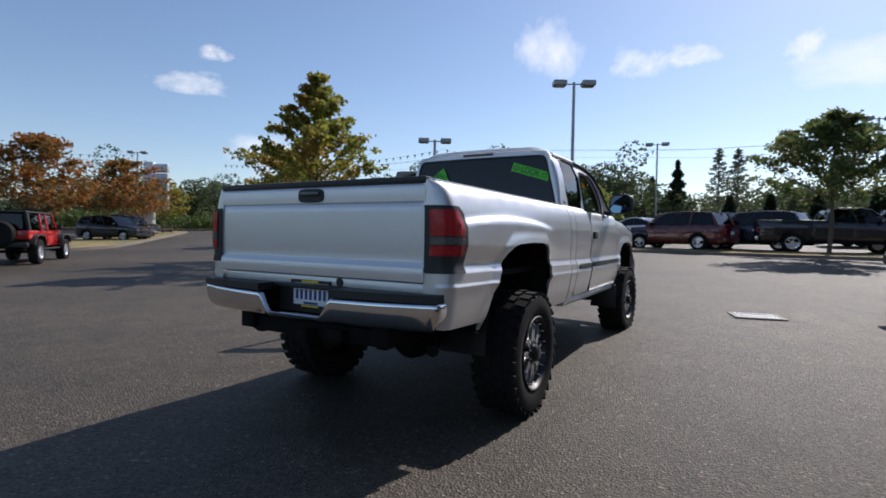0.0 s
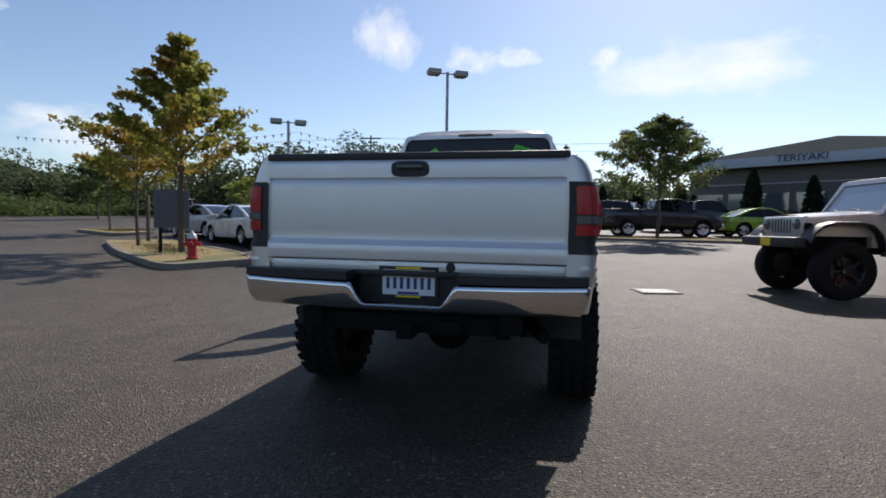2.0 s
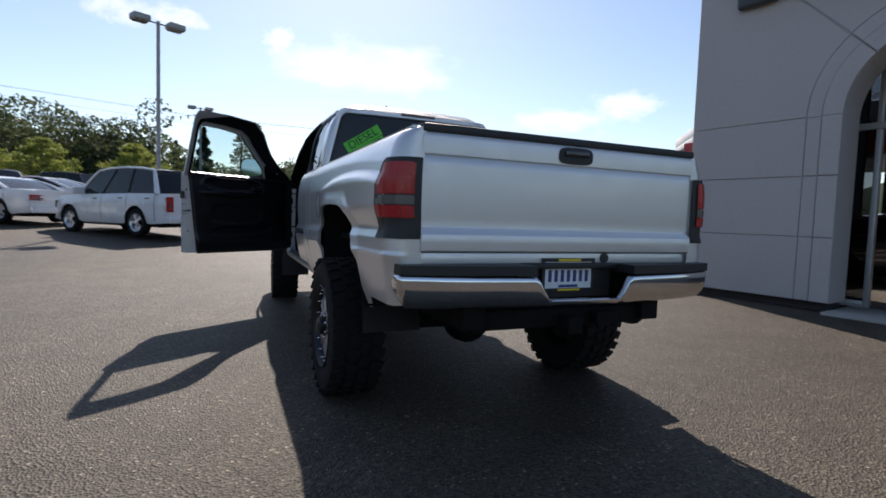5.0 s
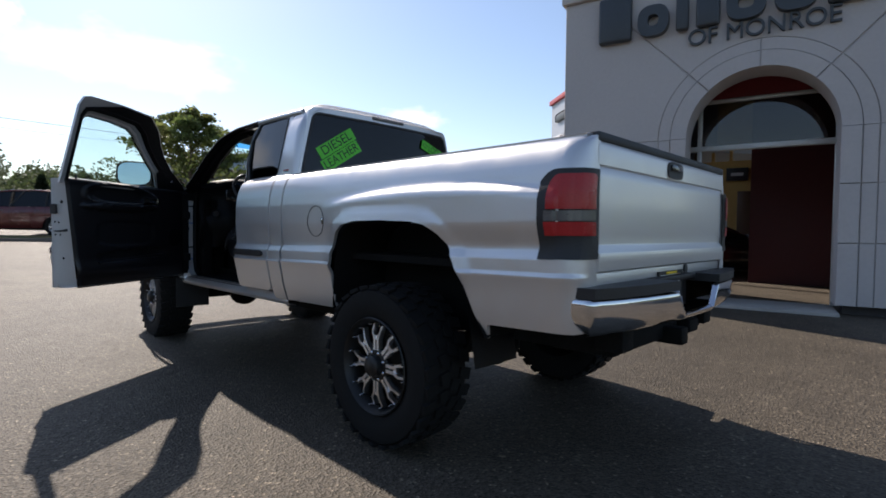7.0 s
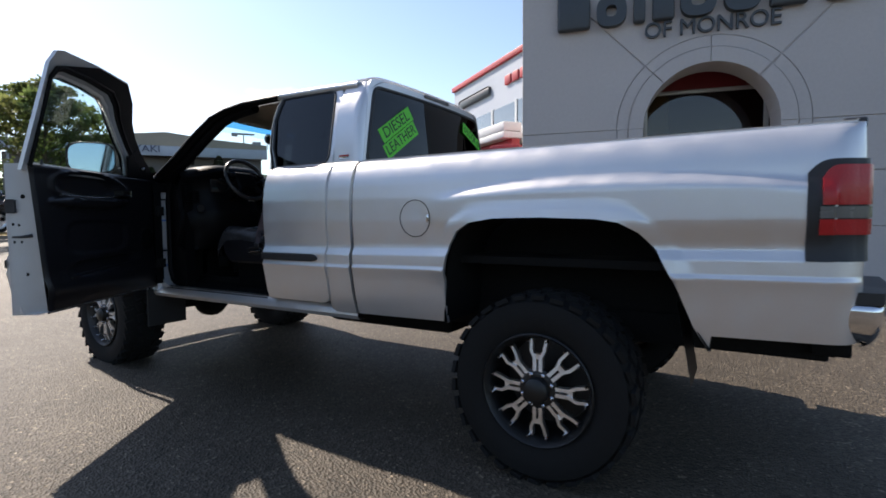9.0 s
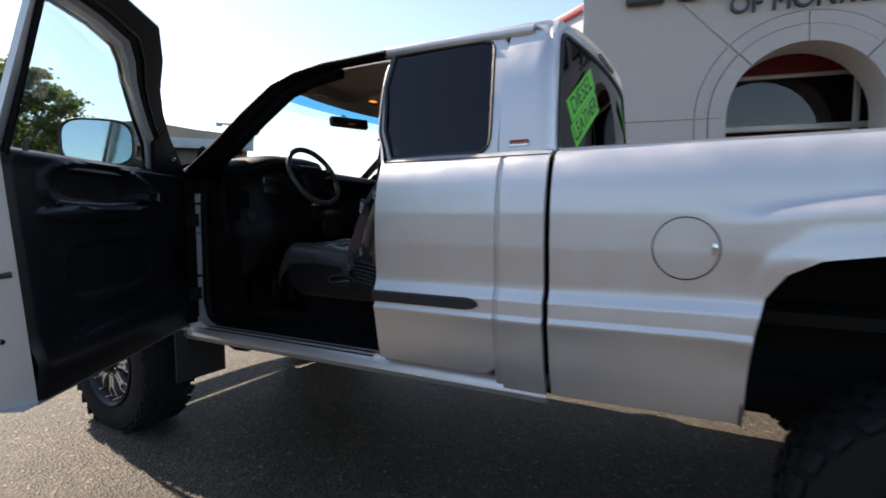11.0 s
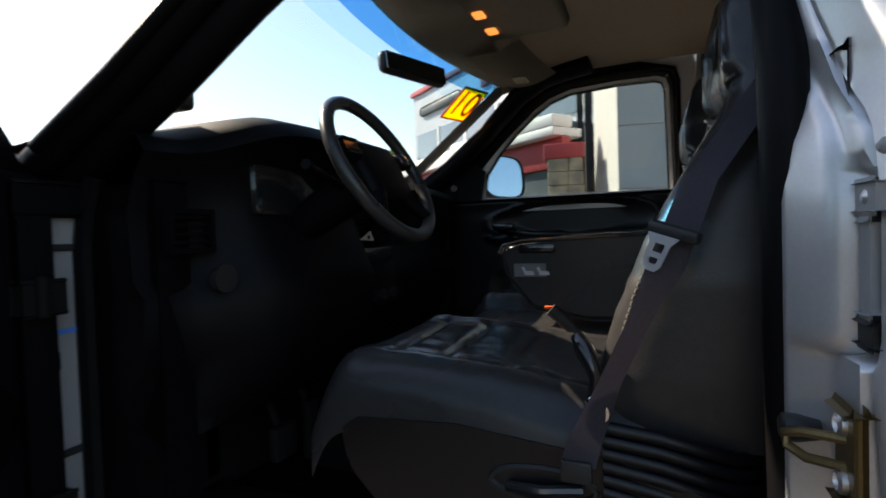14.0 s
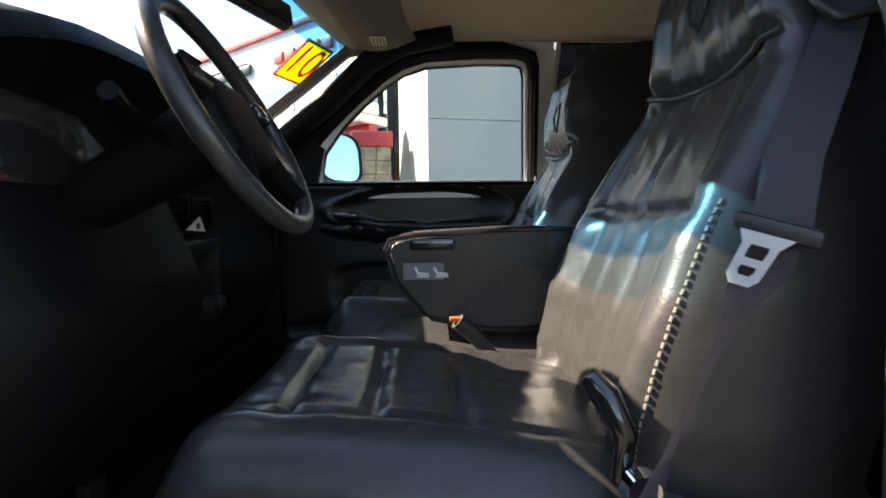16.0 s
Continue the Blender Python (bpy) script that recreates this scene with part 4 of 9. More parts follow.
year = part("year_card", bm, YEAR_CARD, truck, "yellow year card with red numerals", pose_m=card_m @ pose(0, 0, 0.02, 0, -5, 0))
bm = bmesh.new()
ring_plate(bm, [(-0.08, 0.004, -0.09), (0.08, 0.004, -0.09), (0.08, 0.004, 0.09), (-0.08, 0.004, 0.09)], [(-0.071, 0.004, -0.081), (0.071, 0.004, -0.081), (0.071, 0.004, 0.081), (-0.071, 0.004, 0.081)], (0, 0.006, 0))
part("card_edge", bm, ORANGE_RED, year)
for y in (0.004, 0.010):
    words("numerals", "01", 0.19, ORANGE_RED, year, pose(0, y, 0) @ Matrix.Diagonal((-1, 1, 1, 1)), 0.0006, width=0.115)

# fenders, bonnet and nose
def fender(sgn):
    bm = bmesh.new()
    low = poly_at([(4.3, 0.70), (4.579, 0.70)] + FRONT_ARCH + [(5.73, 0.80), (6.1, 0.82)])
    high = poly_at([(4.39, 1.56), (4.8, 1.53), (5.4, 1.44), (5.9, 1.34), (6.1, 1.25)])
    us = list(np.linspace(4.56, 4.575, 2)) + [p[0] for p in FRONT_FINE] + list(np.linspace(5.75, 6.08, 8))
    shell(bm, sorted(set(us)), low, high, LEVELS, fender_place, sgn)
    part("front_fender", bm, SILVER, truck, smooth=50)
    bm = bmesh.new()
    sheet(bm, [[(sgn * 0.96, y, z + 0.004), (sgn * 0.5, y, z + 0.004)] for y, z in FRONT_FINE])
    part("wheel_well", bm, NEAR_BLACK, truck, "black wheel well liner")
    bm = bmesh.new()
    box(bm, sgn * 0.62, sgn * 0.90, 6.06, 6.12, 1.02, 1.22, 0.03)
    part("headlamp", bm, CLEAR_LENS, truck)


both_sides(fender)
bm = bmesh.new()
sheet(bm, [[(0.93 * s, y, zc - 0.02 * s * s - (zc - zs) * max(0.0, (abs(s) - 0.68) / 0.32) ** 0.8) for s in np.linspace(-1, 1, 23)] for y, zc, zs in ((4.66, 1.59, 1.53), (4.9, 1.61, 1.52), (5.3, 1.60, 1.45), (5.7, 1.56, 1.38), (5.95, 1.49, 1.33), (6.06, 1.36, 1.26))])
part("bonnet", bm, SILVER, truck, smooth=60)
bm = bmesh.new()
ring_plate(bm, [(-0.6, 6.08, 0.98), (0.6, 6.08, 0.98), (0.55, 6.04, 1.38), (-0.55, 6.04, 1.38)], [(-0.53, 6.08, 1.02), (0.53, 6.08, 1.02), (0.49, 6.04, 1.33), (-0.49, 6.04, 1.33)], (0, 0.06, 0))
box(bm, -0.03, 0.03, 6.05, 6.13, 1.0, 1.36)
box(bm, -0.54, 0.54, 6.05, 6.13, 1.16, 1.20)
part("grille", bm, CHROME, truck, "chrome cross-bar grille")
bm = bmesh.new()
sheet(bm, [[(x, 6.22 - 0.16 * (abs(x) / 0.97) ** 3 - dy, z) for dy, z in ((0.05, 0.98), (0, 0.95), (0, 0.78), (0.05, 0.72))] for x in np.linspace(-0.97, 0.97, 25)])
part("front_bumper", bm, CHROME, truck)
bm = bmesh.new()
box(bm, -0.55, 0.55, 5.95, 6.03, 0.95, 1.36)
part("radiator", bm, NEAR_BLACK, truck)
bm = bmesh.new()
box(bm, -0.73, 0.73, 4.50, 4.56, 0.75, 1.55)
part("firewall", bm, NEAR_BLACK, truck)


# ---- doors ----
SEAL_LIP = material("grey_rubber_lip", (0.07, 0.068, 0.065), 0.5)


def rear_door(sgn):
    bm = bmesh.new()
    def low(y):
        return 0.74 + 0.04 * max(0.0, (2.65 - y) / 0.06) ** 2
    shell(bm, [2.590, 2.598, 2.612, 2.65] + list(np.linspace(2.7, 3.142, 8)), low, flat(1.612), DOOR_LEVELS, cab_place, sgn, 0.05)
    door = part("rear_door", bm, SILVER, truck, "silver rear-hinged rear door", smooth=50)
    bm = bmesh.new()
    sheet(bm, [[(sgn * body_half(1.6), y, 1.602), (sgn * 0.885, y, 1.618), (sgn * (pillar_half(1.6) - 0.01), y, 1.62)] for y in (2.7, 3.14)])
    part("belt_ledge", bm, SILVER, door)
    def hold(y, z, dx=0.0):
        return (sgn * (pillar_half(z) + dx), y, z)
    outer = [hold(2.622, 1.60), hold(2.66, 1.60), hold(3.148, 1.60), hold(3.196, 1.75), hold(3.210, 1.95), hold(3.208, 2.13), hold(3.0, 2.135), hold(2.75, 2.13), hold(2.66, 2.12), hold(2.622, 2.07), hold(2.622, 1.68), hold(2.622, 1.64)]
    inner = [hold(2.682, 1.628), hold(2.71, 1.622), hold(3.128, 1.618), hold(3.176, 1.75), hold(3.190, 1.95), hold(3.190, 2.105), hold(3.0, 2.108), hold(2.75, 2.103), hold(2.70, 2.09), hold(2.68, 2.06), hold(2.657, 1.685), hold(2.664, 1.65)]
    bm = bmesh.new()
    ring_plate(bm, outer, inner, (-sgn * 0.03, 0, 0))
    part("window_surround", bm, SILVER, door, smooth=30)
    bm = bmesh.new()
    prism(bm, [(p[0] - sgn * 0.006, p[1], p[2]) for p in inner], (-sgn * 0.005, 0, 0))
    pane = part("window_pane", bm, TINT, door, "dark tinted window")
    bm = bmesh.new()
    tube(bm, inner + [inner[0]], 0.007, 6)
    part("window_seal", bm, BLACK_PLASTIC, door)
    bm = bmesh.new()
    pts = [(2.70, 1.002), (2.668, 1.008), (2.65, 1.019), (2.652, 1.032), (2.668, 1.043), (2.69, 1.049), (3.15, 1.049), (3.15, 1.002)]
    prism(bm, [(sgn * 0.985, y, z) for y, z in pts], (sgn * 0.027, 0, 0))
    bmesh.ops.bevel(bm, geom=[e for e in bm.edges if all(abs(v.co.x) > 1.0 for v in e.verts)], offset=0.006, segments=3, affect="EDGES")
    part("rub_strip", bm, BLACK_PLASTIC, door, "black rubbing strip")
    if sgn < 0:
        # jamb with its striker, seen when the front door is open
        bm = bmesh.new()
        rows = []
        def outline(z):
            skin = min(0.978, body_half(min(z, 1.585))) - 0.002
            f = min(1.0, max(0.0, (z - 1.53) / 0.18))
            return skin + (pillar_half(max(z, 1.62)) + 0.012 - skin) * f * f * (3 - 2 * f)
        for z in [0.75, 0.77, 0.9, 1.02, 1.05, 1.15, 1.25, 1.285, 1.294, 1.302, 1.32, 1.40, 1.455, 1.475] + list(np.linspace(1.49, 2.12, 32)):
            xo = outline(z)
            step = 0.118 if z < 1.298 else 0.100
            deep = 3.196 if z < 1.298 else 3.160 + 0.028 * min(1.0, max(0.0, (z - 1.475) / 0.02))
            swell = 0.010 * math.exp(-((z - 1.27) / 0.03) ** 2)            # pressed ledge on the flange
            rows.append([(sgn * x, y, z) for x, y in (
                (xo, 3.120), (xo - 0.002, 3.136), (xo - 0.010, 3.147), (xo - 0.030, 3.160), (xo - 0.050, 3.176 + swell), (xo - 0.058, 3.181 + swell),
                (xo - 0.064, 3.174), (xo - 0.067, deep), (xo - step + 0.006, deep + 0.004), (xo - step, 3.200), (xo - step - 0.004, 3.209),
                (xo - step - 0.010, 3.214), (xo - 0.138, 3.240), (xo - 0.146, 3.244), (xo - 0.152, 3.240), (xo - 0.158, 3.21))])
            lean = min(1.0, max(0.0, (z - 1.54) / 0.20))            # the window frame stands further forward
            rows[-1] = [(x, y + lean * 0.65 * (3.244 - y), zz) for x, y, zz in rows[-1]]
        sheet(bm, rows)
        bmesh.ops.recalc_face_normals(bm, faces=bm.faces)
        jamb = part("jamb", bm, JAMB_PAINT, door, smooth=70)
        bm = bmesh.new()
        tube(bm, [(sgn * 0.806, 3.230, 0.74), (sgn * 0.803, 3.232, 1.50), (sgn * 0.79, 3.232, 1.62), (sgn * 0.65, 3.232, 2.09)], 0.029, 12)
        part("door_seal", bm, TRIM_DARK, jamb, "black rubber door seal", smooth=60)
        bm = bmesh.new()
        tube(bm, [(sgn * 0.785, 3.246, 0.74), (sgn * 0.782, 3.25, 1.50), (sgn * 0.768, 3.25, 1.62), (sgn * 0.628, 3.25, 2.09)], 0.006, 6)
        part("seal_lip", bm, SEAL_LIP, jamb, "grey seal lip")
        # striker: plate with two bolts and a bent wire loop
        bm = bmesh.new()
        box(bm, sgn * 0.880, sgn * 0.915, 3.194, 3.206, 1.150, 1.245, 0.010)
        tube(bm, [(sgn * 0.902, 3.200, 1.215), (sgn * 0.886, 3.240, 1.214), (sgn * 0.868, 3.252, 1.205), (sgn * 0.870, 3.250, 1.192), (sgn * 0.886, 3.236, 1.186), (sgn * 0.902, 3.200, 1.186)], 0.0055, 8)
        striker = part("striker", bm, material("brass_plated_steel", (0.20, 0.14, 0.065), 0.4, 0.8, 0.2, 30), jamb, "brassy door striker")
        for z in (1.170, 1.230):
            bm = bmesh.new()
            lathe(bm, [(0.013, 3.204), (0.013, 3.211), (0.009, 3.214), (0.008, 3.210), (0.0005, 3.210)], 12, "Y", (sgn * 0.898, 0, z))
            part("bolt", bm, ALLOY, striker)
        bm = bmesh.new()
        lathe(bm, [(0.011, 3.215), (0.016, 3.238), (0.016, 3.250), (0.011, 3.254)], 16, "Y", (sgn * 0.853, 0, 1.206))
        part("bump_stop", bm, BLACK_PLASTIC, jamb, "round black bump stop")
        # inside latch lever: black pocket, grey lever, grey screw plates
        bm = bmesh.new()
        box(bm, sgn * 0.884, sgn * 0.913, 3.160, 3.176, 1.312, 1.472, 0.008)
        box(bm, sgn * 0.884, sgn * 0.913, 3.166, 3.188, 1.312, 1.335, 0.006)
        pocket = part("latch_pocket", bm, BLACK_PLASTIC, jamb)
        bm = bmesh.new()
        box(bm, sgn * 0.897, sgn * 0.912, 3.172, 3.190, 1.345, 1.435, 0.006)
        part("latch_lever", bm, POLE_PAINT, pocket, "grey latch lever")
        bm = bmesh.new()
        box(bm, sgn * 0.886, sgn * 0.928, 3.176, 3.190, 1.446, 1.474, 0.005)
        part("screw_plate", bm, POLE_PAINT, pocket)
        for x, y, z, mat in ((0.906, 3.190, 1.46, ALLOY), (0.910, 3.178, 1.508, POLE_PAINT), (0.944, 3.171, 1.25, NEAR_BLACK), (0.940, 3.172, 1.457, NEAR_BLACK), (0.944, 3.171, 0.98, NEAR_BLACK)):
            bm = bmesh.new()
            lathe(bm, [(0.009, y - 0.012), (0.009, y - 0.001), (0.004, y + 0.003)], 10, "Y", (sgn * x, 0, z))
            part("screw", bm, mat, jamb)
    # inside trim
    bm = bmesh.new()
    box(bm, sgn * 0.835, sgn * 0.855, 2.62, 3.19, 0.78, 1.62, 0.01)
    part("inner_trim", bm, TRIM_DARK, door)


both_sides(rear_door)


def front_door(sgn):
    swing = Matrix.Identity(4)
    if sgn < 0:
        h = Matrix.Translation((-0.92, 4.58, 0))
        swing = Matrix.Translation((-0.895, 4.635, 0)) @ Matrix.Rotation(radians(-57.0), 4, "Z") @ h.inverted()
    def low(y):
        return 0.735
    bm = bmesh.new()
    shell(bm, list(np.linspace(3.197, 4.55, 15)), low, flat(1.590), DOOR_LEVELS, cab_place, sgn, 0.03 if sgn < 0 else 0.125)
    door = part("front_door", bm, SILVER, truck, "silver front door, swung wide open" if sgn < 0 else "silver front door", smooth=50, pose_m=swing)
    bm = bmesh.new()
    top = 1.580
    sheet(bm, [[(sgn * body_half(top), y, top), (sgn * 0.885, y, top + 0.01), (sgn * (pillar_half(1.6) - 0.01), y, top + 0.012)] for y in (3.197, 4.55)])
    part("belt_ledge", bm, SILVER, door)
    def hold(y, z, dx=0.0):
        return (sgn * (pillar_half(z) + dx), y, z)
    if sgn < 0:
        rim_yz = [(3.150, 1.55), (4.55, 1.55), (4.525, 1.62), (4.325, 1.765), (4.21, 1.875), (4.135, 1.975), (4.03, 2.10), (3.87, 2.20), (3.55, 2.222), (3.25, 2.22), (3.195, 2.205), (3.178, 2.14)]
        hole_yz = [(3.222, 1.592), (4.14, 1.592), (4.09, 1.725), (3.99, 1.82), (3.90, 1.91), (3.84, 1.965), (3.78, 2.02), (3.69, 2.06), (3.5, 2.082), (3.305, 2.086), (3.272, 2.075), (3.258, 2.03)]
    else:
        rim_yz = [(3.205, 1.53), (4.55, 1.53), (4.50, 1.62), (4.27, 1.775), (4.08, 1.92), (3.93, 2.045), (3.83, 2.10), (3.70, 2.125), (3.5, 2.135), (3.28, 2.132), (3.225, 2.118), (3.205, 2.07)]
        hole_yz = [(3.305, 1.590), (4.13, 1.590), (4.115, 1.71), (4.04, 1.81), (3.95, 1.895), (3.86, 1.965), (3.79, 2.005), (3.70, 2.032), (3.5, 2.042), (3.36, 2.04), (3.33, 2.03), (3.318, 1.995)]
    outer = [hold(*p) for p in rim_yz]
    inner = [hold(*p) for p in hole_yz]
    def between(f, dx):
        return [(a[0] + (b[0] - a[0]) * f - sgn * dx, a[1] + (b[1] - a[1]) * f, a[2] + (b[2] - a[2]) * f) for a, b in zip(outer, inner)]
    bm = bmesh.new()
    ring_plate(bm, outer, inner, (-sgn * 0.022, 0, 0))
    part("window_surround", bm, SILVER, door, smooth=30)
    bm = bmesh.new()
    broad, narrow = between(0.10, 0.024), between(0.55, 0.024)
    ring_plate(bm, [narrow[i] if i in (0, 9, 10, 11) else broad[i] for i in range(12)], between(0.78, 0.024), (-sgn * 0.016, 0, 0))
    tube(bm, between(0.62, 0.036) + between(0.62, 0.036)[:1], 0.011, 8)
    tube(bm, inner + [inner[0]], 0.009, 6)
    part("window_seal", bm, TRIM_DARK, door, "dark inner window frame")
    bm = bmesh.new()
    ring_plate(bm, between(0.77, 0.026), between(0.985, 0.004), (-sgn * 0.008, 0, 0))
    part("glass_channel", bm, POLE_PAINT if sgn < 0 else TRIM_DARK, door)
    bm = bmesh.new()
    prism(bm, [(p[0] - sgn * 0.02, p[1], p[2]) for p in inner], (-sgn * 0.004, 0, 0))
    pane = part("window_pane", bm, CLEAR, door, "clear side window")
    pane.visible_shadow = False
    # inner trim with a scooped pull, an armrest roll, a sunk panel and a map pocket
    front_y = 4.60
    xi = sgn * 0.838
    def back_y(z):
        return 3.182 + 0.125 * (1.60 - z)
    def trim_at(y, z):
        d = 0.0
        tip = max(0.0, y - 3.73) / 0.34
        mid_z, half_z = 1.488 - 0.012 * tip ** 2, 0.083 * (1 - 0.25 * tip ** 2)
        e = (abs((y - 3.73) / 0.345) ** 2.6 + abs((z - mid_z) / half_z) ** 2.6) ** (1 / 2.6)
        d -= (0.05 if sgn < 0 else 0.028) * min(1.0, max(0.0, (1.02 - e) * 3.4))                  # pull scoop
        d += 0.015 * math.exp(-((e - 1.1) / 0.06) ** 2)
        e = ((y - 3.72) / 0.41) ** 2 + ((z - 1.383 - 0.02 * tip) / 0.042) ** 2
        d += 0.060 * max(0.0, 1 - e) ** 0.5                               # armrest roll
        e = (abs((y - 3.78) / 0.33) ** 4 + abs((z - 1.16) / 0.11) ** 4) ** 0.25
        d -= 0.012 * min(1.0, max(0.0, (1.0 - e) * 7))                    # sunk panel
        e = (abs((y - 3.86) / 0.42) ** 4 + abs((z - 0.975 - 0.05 * (y - 3.86)) / 0.05) ** 4) ** 0.25
        d -= 0.035 * min(1.0, max(0.0, (1.0 - e) * 4))                    # map pocket
        d += 0.022 * math.exp(-((z - 0.86) / 0.07) ** 2)
        d += 0.010 * math.exp(-((z - 1.575) / 0.025) ** 2)
        edge = min(y - back_y(z), front_y - y, z - 0.722)
        return d - 0.02 * max(0.0, 1 - edge / 0.022) ** 2 - 0.03 * max(0.0, (z - 1.578) / 0.022) ** 2
    bm = bmesh.new()
    sheet(bm, [[(xi - sgn * trim_at(y, z), y, z) for z in np.linspace(0.722, 1.60, 92) for y in (back_y(z) + (front_y - back_y(z)) * f,)] for f in np.linspace(0, 1, 80)])
    bmesh.ops.recalc_face_normals(bm, faces=bm.faces)
    trim = part("inner_trim", bm, DOOR_VINYL, door, "black moulded door trim", smooth=60)
    bm = bmesh.new()
    tube(bm, [(xi - sgn * (trim_at(y, z) + 0.004), y, z) for y, z in ((3.40, 1.425), (3.5, 1.418), (3.7, 1.414), (3.9, 1.422), (4.0, 1.44), (4.06, 1.47))], 0.010, 8)
    part("armrest_rim", bm, LEATHER, trim, smooth=60)
    bm = bmesh.new()
    tube(bm, [(xi - sgn * (trim_at(y, z) + 0.002), y, z) for y, z in ((3.46, 0.915), (3.6, 0.925), (3.9, 0.94), (4.2, 0.955))], 0.010, 8)
    part("pocket_lip", bm, DOOR_VINYL, trim, smooth=60)
    # painted shut face between skin and trim, in the darkened silver, and the closed bottom
    def edge_y(x, z):
        f = min(1.0, max(0.0, (0.955 - x) / 0.117))
        return 3.187 + (back_y(z) - 3.187) * f
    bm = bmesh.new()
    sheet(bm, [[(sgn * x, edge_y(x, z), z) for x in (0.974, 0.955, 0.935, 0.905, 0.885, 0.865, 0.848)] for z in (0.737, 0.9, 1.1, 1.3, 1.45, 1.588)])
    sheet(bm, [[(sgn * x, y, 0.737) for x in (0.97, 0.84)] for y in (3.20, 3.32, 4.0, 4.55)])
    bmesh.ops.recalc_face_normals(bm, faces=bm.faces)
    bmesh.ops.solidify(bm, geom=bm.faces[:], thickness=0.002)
    part("shut_face", bm, SHUT_SHADED, door, smooth=50)
    bm = bmesh.new()
    lathe(bm, [(0.085, 0.0), (0.085, 0.010), (0.07, 0.014), (0.0001, 0.011)], 28, "X")
    part("speaker_grille", bm, TRIM_DARK, trim, pose_m=pose(xi - sgn * 0.0, 4.36, 1.12) @ Matrix.Diagonal((-sgn, 1, 1, 1)))
    bm = bmesh.new()
    box(bm, xi - sgn * 0.045, xi + sgn * 0.0, 3.98, 4.08, 1.445, 1.475, 0.010)
    part("inside_handle", bm, BLACK_GLOSS, trim)
    bm = bmesh.new()
    lathe(bm, [(0.009, 0), (0.008, 0.022), (0.005, 0.028)], 10, "Z", (sgn * 0.825, 3.262, 1.588))
    part("lock_knob", bm, BLACK_PLASTIC, trim)
    # edge hardware
    bm = bmesh.new()
    box(bm, sgn * 0.925, sgn * 0.968, 3.172, 3.194, 1.315, 1.385, 0.004)
    part("door_latch", bm, BLACK_PLASTIC, door, "black latch plate")
    bm = bmesh.new()
    tube(bm, [(sgn * 0.95, 3.182, 1.178), (sgn * 0.91, edge_y(0.91, 1.18) - 0.008, 1.178), (sgn * 0.862, edge_y(0.862, 1.18) - 0.007, 1.186)], [0.005, 0.007, 0.011], 8)
    part("check_strap", bm, BLACK_PLASTIC, door, "black rubber strap")
    for x, z, r in ((0.890, 1.405, 0.013), (0.945, 1.250, 0.008), (0.920, 1.245, 0.008), (0.945, 1.150, 0.008), (0.915, 1.150, 0.008), (0.905, 0.965, 0.010)):
        bm = bmesh.new()
        y = edge_y(x, z)
        lathe(bm, [(r, y - 0.004), (r, y + 0.008), (0.002, y + 0.010)], 10, "Y", (sgn * x, 0, z))
        part("screw", bm, NEAR_BLACK, door)
    bm = bmesh.new()
    pts = [(3.197, 1.002), (3.197, 1.049), (4.54, 1.049), (4.545, 1.002)]
    prism(bm, [(sgn * 0.985, y, z) for y, z in pts], (sgn * 0.026, 0, 0))
    part("rub_strip", bm, BLACK_PLASTIC, door, "black rubbing strip")
    bm = bmesh.new()
    box(bm, sgn * 0.985, sgn * 1.01, 3.24, 3.38, 1.30, 1.38, 0.012)
    part("door_handle", bm, BLACK_PLASTIC, door, "black pull handle")
    # mirror: housing, glass and foot, turned towards the driver
    mid = Vector((sgn * (1.10 if sgn < 0 else 1.115), 4.165 if sgn < 0 else 4.13, 1.73 if sgn < 0 else 1.722))
    turn = Matrix.Translation(mid) @ Matrix.Rotation(radians(21.3 if sgn < 0 else -27), 4, "Z") @ Matrix.Rotation(radians(0 if sgn < 0 else -5), 4, "X")
    def oval(f, dy, rx, rz):
        pts = []
        for a in np.linspace(0, 2 * math.pi, 41)[:-1]:
            c, s = math.cos(a), math.sin(a)
            pts.append(turn @ Vector((f * rx * math.copysign(abs(c) ** 0.55, c), dy, f * rz * math.copysign(abs(s) ** 0.62, s))))
        return pts
    bm = bmesh.new()
    rings = [oval(f, dy, 0.158, 0.115) for dy, f in ((-0.036, 0.90), (-0.042, 0.93), (-0.048, 0.97), (-0.045, 1.0), (-0.01, 1.03), (0.03, 0.97), (0.07, 0.75), (0.095, 0.35), (0.10, 0.02))]
    sheet(bm, [r + [r[0]] for r in rings])
    bmesh.ops.remove_doubles(bm, verts=bm.verts, dist=1e-4)
    bmesh.ops.recalc_face_normals(bm, faces=bm.faces)
    house = part("door_mirror", bm, BLACK_PLASTIC, door, "black door mirror", smooth=60)
    bm = bmesh.new()
    prism(bm, oval(0.91, -0.038, 0.158, 0.115), turn.to_3x3() @ Vector((0, 0.006, 0)))
    part("mirror_glass", bm, MIRROR, house, "silvered mirror glass")
    bm = bmesh.new()
    tube(bm, [tuple(mid + Vector((-sgn * 0.08, 0.03, -0.07))), (sgn * 0.94, 4.28, 1.625), (sgn * 0.87, 4.29, 1.625)], 0.032, 10)
    part("mirror_arm", bm, BLACK_PLASTIC, house, smooth=60)
    # triangular sail behind the mirror, inside the glass
    bm = bmesh.new()
    sail = [(4.145, 1.585), (4.545, 1.585), (4.50, 1.60), (4.43, 1.632), (4.29, 1.745), (4.22, 1.80), (4.11, 1.728)]
    prism(bm, [(sgn * (pillar_half(z) - 0.030), y, z) for y, z in sail], (-sgn * 0.016, 0, 0))
